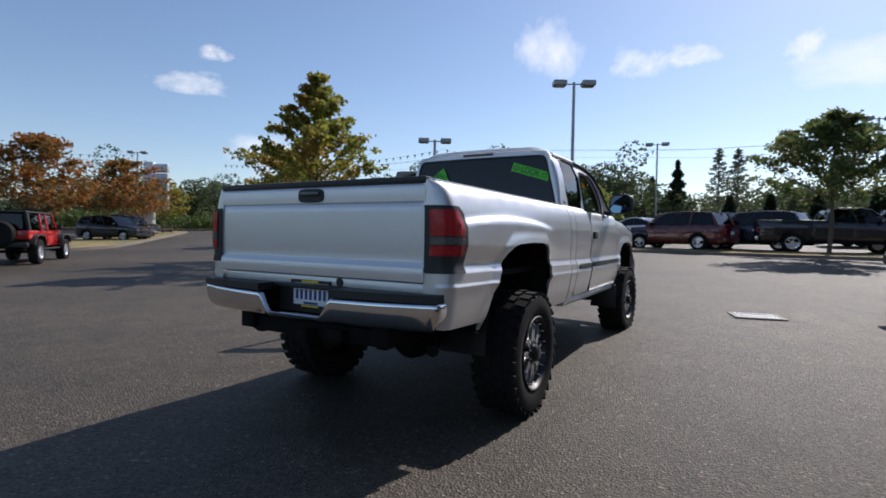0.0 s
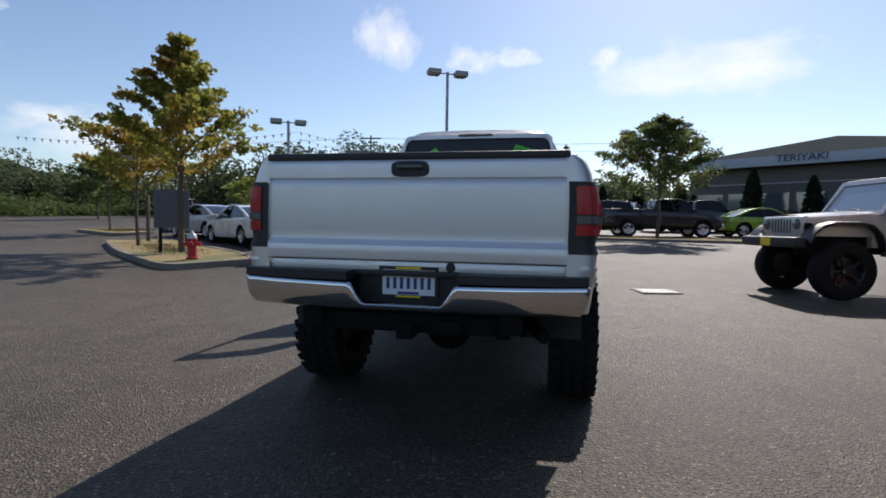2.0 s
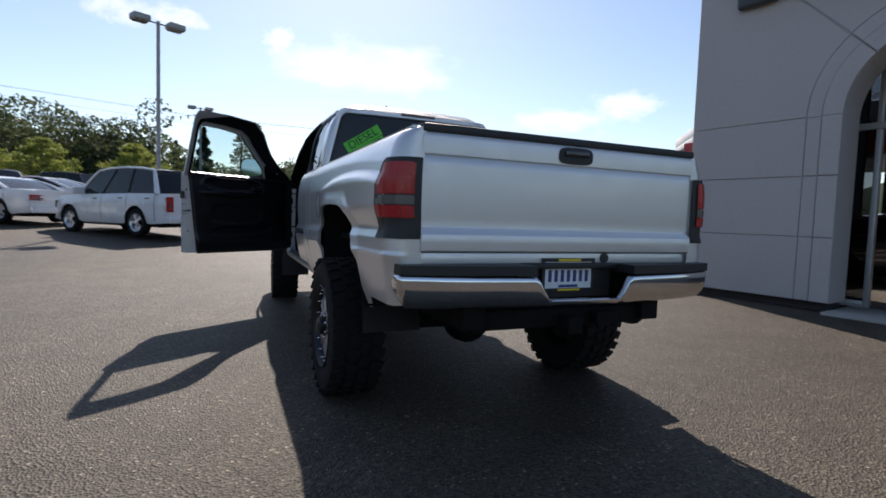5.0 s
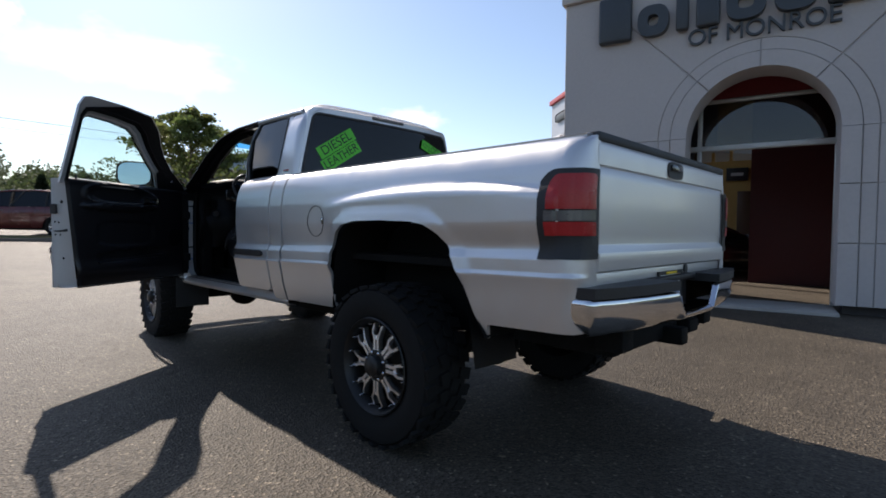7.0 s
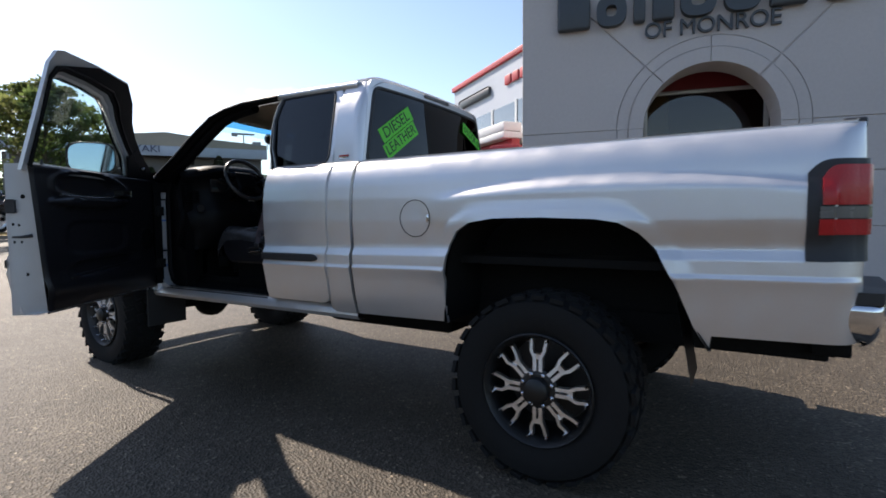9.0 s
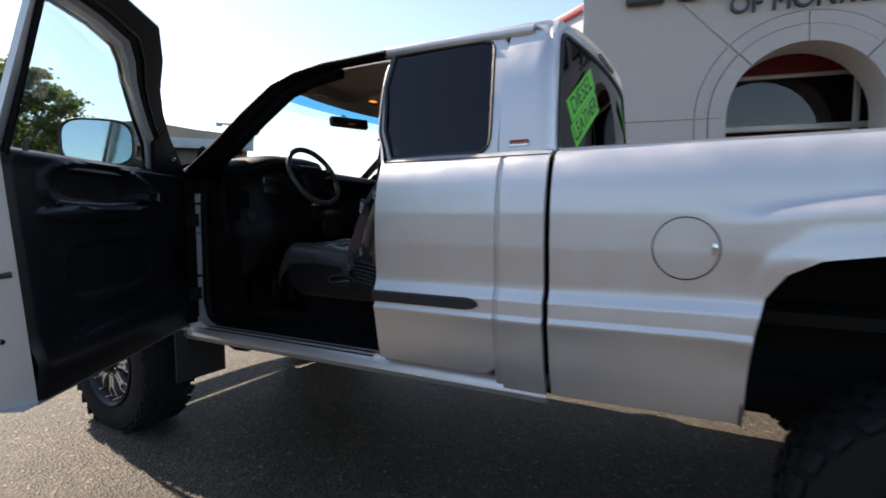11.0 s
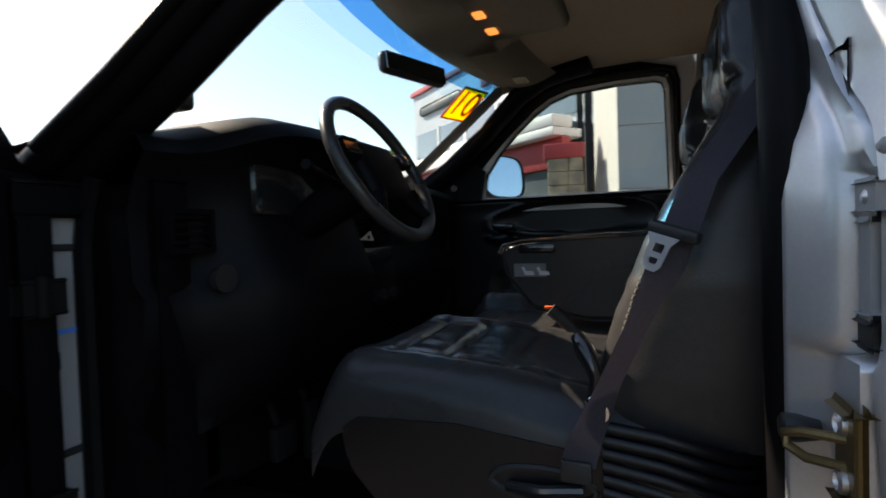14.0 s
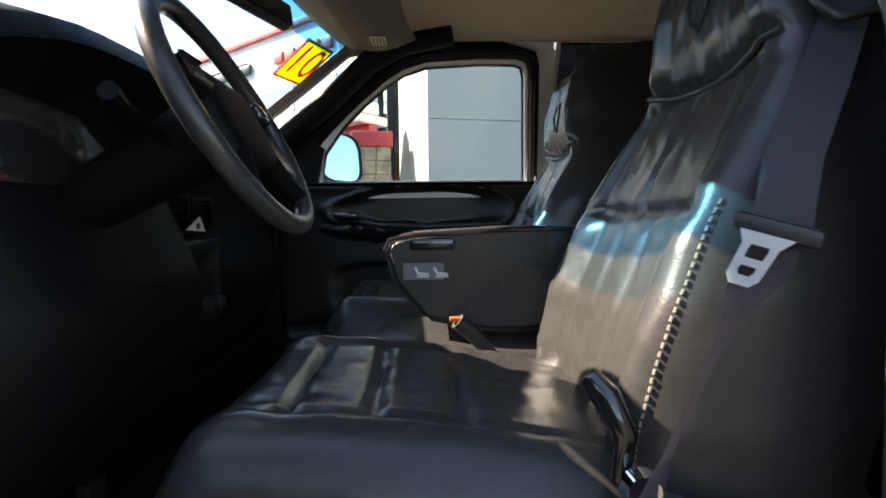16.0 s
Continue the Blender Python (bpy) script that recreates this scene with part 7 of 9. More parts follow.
# ---- lamp posts ----
def lamp_post(x, y, head, turn, k=1.0, label="grey twin-head parking lot lamp post"):
    z0 = rise(x, y)
    post = thing("street_lamp", label, "lamp post", pose(x, y, z0, 0, 0, turn), group="parking lot lamps")
    h = head - z0
    bm = bmesh.new()
    tube(bm, [(0, 0, 0.6), (0, 0, h)], [0.085 * k ** 1.4, 0.06 * k ** 1.4], 12)
    part("pole", bm, POLE_PAINT, post)
    bm = bmesh.new()
    lathe(bm, [(0.28, 0), (0.28, 0.62), (0.22, 0.66)], 18, "Z")
    part("footing", bm, CONCRETE, post, "round concrete footing")
    bm = bmesh.new()
    tube(bm, [(-0.5 * k, 0, h - 0.08 * k), (0.5 * k, 0, h - 0.08 * k)], 0.03 * k, 8)
    arm = part("arm", bm, POLE_PAINT, post)
    for s in (-1, 1):
        bm = bmesh.new()
        box(bm, (s * 0.62 - 0.30) * k, (s * 0.62 + 0.30) * k, -0.26 * k, 0.26 * k, h - 0.17 * k, h + 0.07 * k, 0.07, seg=2)
        head_ob = part("lamp_head", bm, POLE_PAINT, post)
        bm = bmesh.new()
        box(bm, (s * 0.62 - 0.22) * k, (s * 0.62 + 0.22) * k, -0.2 * k, 0.2 * k, h - 0.185 * k, h - 0.165 * k)
        part("lens", bm, CLEAR_LENS, head_ob)
    return post


for x, y, hd, tn, k in ((-3.95, 19.9, 8.1, 28, 1.0), (-20.6, 36.0, 9.65, 32, 1.55), (-3.4, 43.0, 9.2, 10, 1.0), (-50.0, 27.0, 9.2, 40, 1.0), (-23.7, 47.3, 8.9, 25, 1.05), (9.8, 38.0, 9.0, 15, 1.0), (-9.0, 62.0, 10.0, 20, 1.0)):
    lamp_post(x, y, hd, tn, k)

# ---- clouds, far off ----
def cloud_material(seed, edge, squash):
    m = bpy.data.materials.new("cloud")
    m.use_nodes = True
    n, link = m.node_tree.nodes, m.node_tree.links.new
    n.remove(n["Principled BSDF"])
    tc, mp, no, fade, prod, ramp = n.new("ShaderNodeTexCoord"), n.new("ShaderNodeMapping"), n.new("ShaderNodeTexNoise"), n.new("ShaderNodeTexGradient"), n.new("ShaderNodeMath"), n.new("ShaderNodeMapRange")
    link(tc.outputs["Generated"], mp.inputs[0])
    mp.inputs["Location"].default_value = (-1.0, -1.0, 0)
    mp.inputs["Scale"].default_value = (2.0, 2.0, 0)
    fade.gradient_type = "SPHERICAL"
    link(mp.outputs[0], fade.inputs[0])
    no.inputs["Scale"].default_value, no.inputs["Detail"].default_value, no.inputs["Roughness"].default_value = 2.2, 9, 0.6
    place = n.new("ShaderNodeMapping")
    place.inputs["Location"].default_value = (seed * 3.7, seed * 1.9, seed)
    place.inputs["Scale"].default_value = (squash, 1, 1)
    link(tc.outputs["Generated"], place.inputs[0]), link(place.outputs[0], no.inputs["Vector"])
    prod.operation = "ADD"
    swing = n.new("ShaderNodeMapRange")
    swing.inputs[1].default_value, swing.inputs[2].default_value = 0.25, 0.75
    swing.inputs[3].default_value, swing.inputs[4].default_value = -0.85, 0.5
    swing.clamp = False
    link(no.outputs["Fac"], swing.inputs[0])
    soft = n.new("ShaderNodeMapRange")
    soft.inputs[1].default_value, soft.inputs[2].default_value = 0.0, 0.6
    link(fade.outputs["Fac"], soft.inputs[0])
    link(swing.outputs[0], prod.inputs[0]), link(soft.outputs[0], prod.inputs[1])
    ramp.inputs[1].default_value, ramp.inputs[2].default_value = 0.15, 0.15 + edge
    ramp.inputs[4].default_value = 0.68
    link(prod.outputs[0], ramp.inputs[0])
    white, clear, mix = n.new("ShaderNodeEmission"), n.new("ShaderNodeBsdfTransparent"), n.new("ShaderNodeMixShader")
    white.inputs[0].default_value, white.inputs[1].default_value = (1.0, 0.99, 0.97, 1), 1.15
    link(ramp.outputs[0], mix.inputs[0]), link(clear.outputs[0], mix.inputs[1]), link(white.outputs[0], mix.inputs[2])
    link(mix.outputs[0], n["Material Output"].inputs[0])
    return m


def cloud(left_deg, el_deg, w_deg, h_deg, seed, edge=0.3, squash=1.6):
    d = 2600.0
    a, e = radians(left_deg), radians(el_deg)
    at = Vector((-math.sin(a) * math.cos(e), math.cos(a) * math.cos(e), math.sin(e))) * d
    w, h = d * radians(w_deg) / 2, d * radians(h_deg) / 2
    bm = bmesh.new()
    sheet(bm, [[(x, y, 0) for x in (-w, w)] for y in (-h, h)])
    ob = part("cloud", bm, cloud_material(seed, edge, squash), None, smooth=0)
    ob.matrix_basis = look(at, (0, 0, 0))
    ob.visible_shadow = False
    return tagged(ob, "soft white fair-weather cloud", "cloud", kind="structure")


for k, c in enumerate(((18.4, 20.0, 9, 8), (9.5, 17.6, 7, 4), (4.5, 18.0, 7, 3), (-14.5, 16.0, 24, 8), (-36.0, 10.5, 13, 4), (-42.0, 12.0, 9, 4), (56.5, 14.6, 9, 3.2), (54.0, 17.5, 4, 2), (67.0, 25.0, 9, 4), (53.0, 26.0, 6, 3), (-5.0, 17.5, 4, 3), (47.0, 8.0, 18, 6), (80.0, 16.0, 14, 5))):
    cloud(c[0], c[1], c[2], c[3], k + 1.0, 1.15)


# ---- trees and shrubs ----
def leaf_mesh(centres, size, rng, aspect=0.6, droop=0.3):
    """One mesh of folded leaf quads about the given centres."""
    n = len(centres)
    a = rng.normal(size=(n, 3))
    a[:, 2] -= droop
    a /= np.linalg.norm(a, axis=1, keepdims=True)
    b = np.cross(a, rng.normal(size=(n, 3)))
    b /= np.linalg.norm(b, axis=1, keepdims=True)
    s = (size * rng.uniform(0.6, 1.3, n))[:, None]
    c = np.asarray(centres)
    v = np.stack([c - a * s * 0.5, c + b * s * aspect * 0.5, c + a * s * 0.5, c - b * s * aspect * 0.5], 1).reshape(-1, 3)
    me = bpy.data.meshes.new("leaves")
    me.from_pydata(v.tolist(), [], (np.arange(n)[:, None] * 4 + np.arange(4)).tolist())
    return me


def tree(name, label, x, y, h, bare, radius, leaves, size, mat, seed, top_sharp=1.0, lean=0.0, group="", spiky=0.0):
    """A tapered trunk, limbs, twigs and a crown of leaf clumps with gaps."""
    rng = np.random.default_rng(seed)
    t = thing(name, label, "tree", pose(x, y, rise(x, y)), group=group)
    bm = bmesh.new()
    trunk = [(lean * z / h + 0.03 * math.sin(z * 2 + seed), 0.03 * math.cos(z * 1.7), z) for z in np.linspace(-0.1, h * 0.86, 9)]
    tube(bm, trunk, [0.022 * h * 0.62 * (1 - 0.85 * k / 8) for k in range(9)], 9)
    tips = []
    limbs = max(16, int(h * 4.6))
    for k in range(limbs):
        f = (k + rng.uniform(0, 1)) / limbs
        z0 = bare * 0.85 + (h * 0.83 - bare * 0.85) * f
        ang = k * 2.399 + rng.uniform(-0.4, 0.4)
        reach = radius * (1 - f ** (1.3 * top_sharp)) ** 0.75 * rng.uniform(0.75, 1.08) + 0.12
        reach *= 1 - 0.35 * spiky * f
        rise_z = reach * rng.uniform(0.25 + 0.3 * spiky, 0.6 + 0.45 * spiky)
        p0 = Vector((lean * z0 / h, 0, z0))
        p2 = p0 + Vector((math.cos(ang) * reach, math.sin(ang) * reach, rise_z))
        p1 = p0.lerp(p2, 0.5) + Vector((0, 0, -0.06 * reach + 0.1))
        tube(bm, [p0, p1, p2], [0.012 * h * 0.35 * (1 - 0.6 * f), 0.02, 0.006], 5)
        for q in np.linspace(0.25, 1.0, 7):
            base = p0.lerp(p1, q * 2) if q < 0.5 else p1.lerp(p2, q * 2 - 1)
            spread = (0.045 * radius + 0.07 * reach) * (1 - 0.45 * spiky)
            tips.append((base, spread, 0.6 + q))
        for s in range(3):
            q = rng.uniform(0.35, 0.9)
            base = p0.lerp(p2, q)
            tw = base + Vector((math.cos(ang + rng.uniform(-1.3, 1.3)), math.sin(ang + rng.uniform(-1.3, 1.3)), rng.uniform(0.1, 0.6))) * reach * 0.4
            tube(bm, [base, tw], [0.012, 0.004], 4)
            tips.append((base.lerp(tw, 0.6), 0.07 * radius * (1 - 0.4 * spiky), 1.0))
            tips.append((tw, 0.06 * radius * (1 - 0.4 * spiky), 1.0))
    part("trunk", bm, BARK, t, "grey-brown trunk and limbs")
    wts = np.array([w for *_, w in tips])
    pick = rng.choice(len(tips), leaves, p=wts / wts.sum())
    cen = np.array([tips[i][0] for i in pick])
    sp = np.array([tips[i][1] for i in pick])[:, None]
    cen = cen + rng.normal(size=(leaves, 3)) * sp * np.array([1, 1, 0.55])
    me = leaf_mesh(cen, size, rng)
    me.materials.append(mat)
    crown = new("crown", me)
    crown.parent = t
    return t


LEAF_OLIVE = leaf_material("olive_leaves", (0.12, 0.165, 0.05), (0.17, 0.18, 0.06))
tree("maple_tree", "young roadside tree with yellowing leaves on a dry grass island", -9.9, 10.4, 7.6, 2.3, 2.3, 12000, 0.165, LEAF_TURNING, 3, 0.55, group="lot trees", spiky=1.0)
tree("maple_tree", "young roadside tree with dense green leaves", 5.6, 22.6, 6.6, 2.0, 2.75, 13000, 0.17, LEAF_OLIVE, 5, 0.95, group="lot trees", spiky=0.7)
tree("maple_tree", "autumn tree with orange leaves beside the road", -38.0, 14.0, 8.5, 2.0, 3.4, 5000, 0.28, LEAF_ORANGE, 6, 1.1, group="lot trees")
tree("maple_tree", "autumn tree with orange leaves beside the road", -44.0, 22.5, 7.8, 1.6, 3.6, 5000, 0.28, LEAF_ORANGE, 7, 1.1, group="lot trees")
tree("maple_tree", "small tree with yellow-green leaves", -46.5, 27.5, 6.4, 1.5, 2.4, 3500, 0.26, LEAF_TURNING, 8, 1.1, group="lot trees")
tree("maple_tree", "small tree with yellowing leaves on a dry grass island", -13.0, 12.1, 5.0, 1.9, 2.2, 6500, 0.15, LEAF_TURNING, 9, 1.0, group="lot trees", spiky=0.8)
tree("maple_tree", "small dark green tree on a dry grass island", -21.3, 19.2, 4.7, 1.3, 2.0, 6500, 0.17, LEAF_OLIVE, 51, 1.0, group="lot trees", spiky=0.8)
tree("maple_tree", "dark green tree beside the road", -40.5, 37.0, 6.6, 1.6, 2.8, 5000, 0.26, LEAF_GREEN, 52, 1.1, group="lot trees")
LEAF_LIME = leaf_material("young_lime_leaves", (0.25, 0.30, 0.065), (0.30, 0.31, 0.08))
for k, (x, y, h, r) in enumerate(((-18.6, 35.0, 4.2, 1.75), (-11.9, 36.2, 4.4, 1.9), (-7.0, 37.0, 4.6, 1.8), (-15.1, 36.6, 4.2, 1.8), (-22.6, 33.4, 4.1, 1.9))):
    tree("maple_tree", "small young tree with fresh yellow-green leaves behind parked cars", x, y, h, 1.0, r, 5000, 0.17, LEAF_LIME, 10 + 7 * k, 1.2, group="lot trees")
tree("maple_tree", "small light green tree beside the dealership", 21.0, 15.4, 6.0, 1.4, 2.3, 4500, 0.2, LEAF_GREEN, 13, 1.2, group="lot trees")
LEAF_PALE = leaf_material("pale_grey_leaves", (0.15, 0.18, 0.11), (0.20, 0.21, 0.14))
tree("tall_tree", "thin tall tree with sparse grey-green leaves", 0.4, 70.0, 12.6, 4.0, 1.5, 1500, 0.30, LEAF_PALE, 14, 0.8, group="far trees")
tree("tall_tree", "thin tall tree with sparse grey-green leaves", 2.5, 71.0, 12.5, 4.0, 1.6, 1700, 0.30, LEAF_PALE, 15, 0.8, group="far trees")
for k, (x, y, h) in enumerate(((-3.9, 66, 8.6), (-7.0, 68, 7.0), (13.1, 46.6, 2.4), (16.9, 43.9, 4.4), (20.3, 41.5, 3.8), (24.4, 38.6, 5.0), (2.0, 34.5, 2.7), (4.2, 34.8, 2.8), (6.6, 35.0, 2.9), (9.4, 35.2, 3.0))):
    rng = np.random.default_rng(100 + k)
    t = thing("conifer", "dark columnar evergreen shrub", "tree", pose(x, y, rise(x, y)), group="evergreens")
    bm = bmesh.new()
    tube(bm, [(0, 0, 0), (0, 0, h * 0.95)], [0.1, 0.02], 6)
    part("trunk", bm, BARK, t)
    n = 2200
    f = rng.uniform(0, 1, n) ** 0.8
    wide = 0.28 if h > 5 else 0.24
    r = h * wide * (1 - f) ** (0.9 if h > 5 else 0.55) * rng.uniform(0.5, 1.05, n)
    if h > 5:
        r *= 0.75 + 0.35 * np.sin(f * 40)
    an = rng.uniform(0, 2 * math.pi, n)
    me = leaf_mesh(np.stack([r * np.cos(an), r * np.sin(an), 0.1 + f * h], 1), 0.05 * h + 0.1, rng, 0.5)
    me.materials.append(LEAF_DARK)
    c = new("crown", me)
    c.parent = t


def woods(name, label, spots, mat, seed, leaves=620, size=0.9):
    rng = np.random.default_rng(seed)
    allc = []
    for x, y, h, r in spots:
        lobes = rng.normal(size=(14, 3)) * np.array([r * 0.5, r * 0.5, h * 0.2]) + np.array([x, y, h * 0.55])
        pick = rng.integers(0, 14, leaves)
        q = rng.normal(size=(leaves, 3))
        q /= np.linalg.norm(q, axis=1, keepdims=True)
        c = lobes[pick] + q * (rng.uniform(0.6, 1.0, leaves) ** 0.5)[:, None] * np.array([r * 0.42, r * 0.42, h * 0.2])
        c[: leaves // 4, 2] = rng.uniform(0, h * 0.4, leaves // 4)
        c[:, 2] = np.maximum(c[:, 2], 0.1) + 1.6
        allc.append(c)
    me = leaf_mesh(np.concatenate(allc), size, rng, 0.75)
    me.materials.append(mat)
    return tagged(new(name, me), label, "woods", kind="stuff")


rng = np.random.default_rng(21)
spots = []
for a in np.arange(-100, 62, 1.9):   # degrees to the right of +y
    d = rng.uniform(84, 104)
    if -34 < a < -8:
        d = rng.uniform(62, 74)
    h = rng.uniform(6.5, 10.5) if a < -34 else rng.uniform(7, 9.5) if a < -8 else rng.uniform(6.5, 9.0) if a < 15 else rng.uniform(3.8, 5.2)
    spots.append((math.sin(radians(a)) * d, math.cos(radians(a)) * d, h, rng.uniform(4.0, 5.5)))
woods("far_woods", "band of mixed green woodland along the horizon", spots, LEAF_WOODS, 31, 3000, 0.42)
spots = [(math.sin(radians(a)) * d, math.cos(radians(a)) * d, h, r) for a, d, h, r in ((-27, 60, 8.5, 4.5), (-22, 58, 9.5, 5), (-17, 60, 9, 4.5), (-14, 62, 8, 4), (-31, 60, 7, 4.5), (-36, 64, 5.5, 4.5), (-41, 66, 5, 4.5), (-9.5, 62, 6.5, 4), (-12, 62, 7.5, 4), (-6, 62, 5.0, 4), (12, 62, 4, 4), (16, 62, 4, 4), (9, 60, 4, 3.5), (3, 60, 4.2, 4))]
woods("near_woods", "darker clump of trees behind the parked cars", spots, LEAF_WOODS, 32, 5200, 0.3)
spots = [(math.sin(radians(a)) * d, math.cos(radians(a)) * d, 1.9 + 0.5 * math.sin(a * 1.7), 3.2) for a, d in ((-66 + 1.5 * k, (70, 73, 68)[k % 3]) for k in range(22))]
woods("ivy_bank", "sunlit bank of green creeper below the trees", spots, LEAF_GREEN, 34, 1500, 0.26)
spots = [(10.2 + 0.814 * u, 46.8 - 0.581 * u + rng.uniform(-0.4, 0.4), 1.1, 1.4) for u in np.arange(0, 19, 1.3)] + [(x, 40.0, 1.6, 1.6) for x in np.arange(-8, 12, 1.9)]
woods("hedge", "low clipped dark hedge before the restaurant", spots, LEAF_DARK, 33, 330, 0.3)
# wooded rise far behind everything
bm = bmesh.new()
HILL = material("distant_woodland", (0.03, 0.05, 0.02), 1.0, 0, 0.35, 0.15, 0.6, 1.2)
sheet(bm, [[(math.sin(radians(a)) * d, math.cos(radians(a)) * d, z0 + (2.5 * math.sin(a * 0.21) + 1.6 * math.sin(a * 0.83 + 2)) * (z0 > 3)) for a in range(-180, 181, 3)] for d, z0 in ((108, 0.0), (118, 8.5), (170, 10.5), (260, 13.0), (420, 4.0))])
tagged(part("backdrop_hill", bm, HILL, None, smooth=60), "dark wooded rise on the horizon", "hill", kind="structure")


# ---- planting islands with kerbs ----
# kerb concrete, its colour lowered to hold the shade on the near face
KERB = material("shaded_kerb_concrete", (0.20, 0.175, 0.145), 0.9, 0, 0.3, 2.5, 0.3, 40)


def island(name, label, pts, height=0.15):
    """A kerbed bed: concrete kerb ring with dry grass inside."""
    c = Vector((sum(p[0] for p in pts) / len(pts), sum(p[1] for p in pts) / len(pts)))
    smooth_pts = []
    n = len(pts)
    for i in range(n):
        p, a, b = Vector(pts[i]), Vector(pts[i - 1]), Vector(pts[(i + 1) % n])
        for t in (0.0, 0.25, 0.5, 0.75, 1.0):
            u, v = p.lerp(a, 0.22), p.lerp(b, 0.22)
            smooth_pts.append(u * (1 - t) ** 2 + p * 2 * t * (1 - t) + v * t ** 2)
    isl = thing(name, label, "island", kind="structure")
    outer = [(p.x, p.y, rise(p.x, p.y) - 0.05) for p in smooth_pts]
    inner = []
    for p in smooth_pts:
        q = p + (c - p).normalized() * 0.2
        inner.append((q.x, q.y, rise(q.x, q.y) - 0.05))
    bm = bmesh.new()
    ring_plate(bm, outer, inner, (0, 0, height + 0.05))
    bmesh.ops.bevel(bm, geom=[e for e in bm.edges if e.calc_face_angle(0) > 0.8 and abs(e.verts[0].co.z - e.verts[1].co.z) < 0.1], offset=0.025, segments=2, affect="EDGES")
    part("kerb", bm, KERB, isl, "grey-brown concrete kerb, darkened for its shaded face")
    bm = bmesh.new()
    prism(bm, [(x, y, z + 0.03) for x, y, z in inner], (0, 0, height))
    part("bed", bm, DRY_GRASS, isl, "dry yellow grass")
    rng = np.random.default_rng(len(pts) + int(abs(c.x) * 10))
    blades = []
    for _ in range(1600):
        w = rng.dirichlet(np.ones(len(inner)) * 0.25)
        p = (np.array(inner) * w[:, None]).sum(0)
        blades.append((p[0], p[1], rise(p[0], p[1]) + height + 0.01))
    me = leaf_mesh(np.array(blades), 0.07, rng, 0.25, 1.0)
    me.materials.append(DRY_GRASS)
    gr = tagged(new("grass", me), kind="stuff")
    gr.parent = isl
    return isl


island("kerb_island", "kerbed island of dry grass", [(-7.9, 7.3), (-6.75, 9.3), (-8.6, 11.2), (-14.5, 15.2), (-16.3, 14.0), (-12.5, 10.6)])
island("kerb_island", "kerbed island of dry grass", [(-19.0, 17.2), (-18.6, 19.8), (-23.5, 22.5), (-24.5, 20.0)])
island("kerb_island", "kerbed island of dry grass", [(-26.0, 9.5), (-27.5, 13.5), (-50, 33), (-53, 30), (-38, 15)])
island("kerb_island", "long kerbed planting strip with a tree", [(-3.0, 21.9), (12.0, 20.6), (12.2, 22.6), (-2.8, 23.6)], 0.12)

# ---- hydrant, boards, drain ----
RED_PAINT = material("red_paint", (0.42, 0.02, 0.02), 0.4, 0, 0.2, 8, 0.1, 40)
hyd = thing("fire_hydrant", "red fire hydrant with a silver bonnet on the kerb island", "hydrant", pose(-8.25, 8.75, rise(-8.25, 8.75) + 0.15, 0, 0, 20))
bm = bmesh.new()
lathe(bm, [(0.15, 0.0), (0.15, 0.04), (0.11, 0.05), (0.105, 0.46), (0.13, 0.48), (0.13, 0.51), (0.10, 0.52)], 24, "Z")
part("barrel", bm, RED_PAINT, hyd)
bm = bmesh.new()
lathe(bm, [(0.125, 0.52), (0.12, 0.56), (0.09, 0.63), (0.04, 0.68), (0.035, 0.73), (0.0001, 0.74)], 24, "Z")
part("bonnet", bm, ALUMINIUM, hyd, "silver painted bonnet")
for k, (r, a) in enumerate(((0.075, -90), (0.05, 0), (0.05, 180))):
    bm = bmesh.new()
    lathe(bm, [(r, 0.08), (r, 0.17), (r * 1.15, 0.175), (r * 1.15, 0.21), (0.02, 0.215), (0.02, 0.235)], 16, "X")
    part("outlet", bm, RED_PAINT, hyd, pose_m=pose(0, 0, 0.38, 0, 0, a))


def board(name, label, x, y, turn, w, z0, z1, mat, posts):
    b = thing(name, label, "sign", pose(x, y, rise(x, y), 0, 0, turn))
    bm = bmesh.new()
    box(bm, -w / 2, w / 2, -0.04, 0.04, z0, z1, 0.012)
    panel = part("panel", bm, mat, b)
    for px in posts:
        bm = bmesh.new()
        box(bm, px - 0.045, px + 0.045, 0.045, 0.135, 0, z1 - 0.03, 0.006)
        part("post", bm, NEAR_BLACK if mat is not WHITE_TRIM else ALUMINIUM, b)
    return b, panel


SLATE = material("slate_board", (0.09, 0.10, 0.12), 0.6, 0, 0.1, 3)
board("notice_board", "blank slate-grey notice board on posts", -10.1, 10.25, 38, 0.92, 0.85, 1.95, SLATE, (-0.3, 0.3))
sign_b, panel = board("direction_sign", "white direction sign on a post with a small black emblem", -13.6, 13.2, 38, 1.75, 2.75, 3.55, WHITE_TRIM, (0.35,))
bm = bmesh.new()
box(bm, -0.78, -0.42, -0.055, -0.04, 3.25, 3.47, 0.006)
part("emblem", bm, INK, panel)
for k in range(2):
    bm = bmesh.new()
    box(bm, -0.32, 0.5 - 0.2 * k, -0.05, -0.04, 3.36 - 0.16 * k, 3.44 - 0.16 * k)
    part("bar", bm, SIGN_LETTER, panel)
post = thing("wooden_post", "dark brown wooden post on the kerb island", "post", pose(-14.2, 13.9, rise(-14.2, 13.9) + 0.1))
bm = bmesh.new()
box(bm, -0.05, 0.05, -0.05, 0.05, 0, 1.75, 0.010)
part("shaft", bm, BARK, post)
pyl = thing("pylon_sign", "tall white pylon sign with panel rows", "sign", pose(-46.5, 26.5, rise(-46.5, 26.5) - 0.2, 0, 0, 30))
bm = bmesh.new()
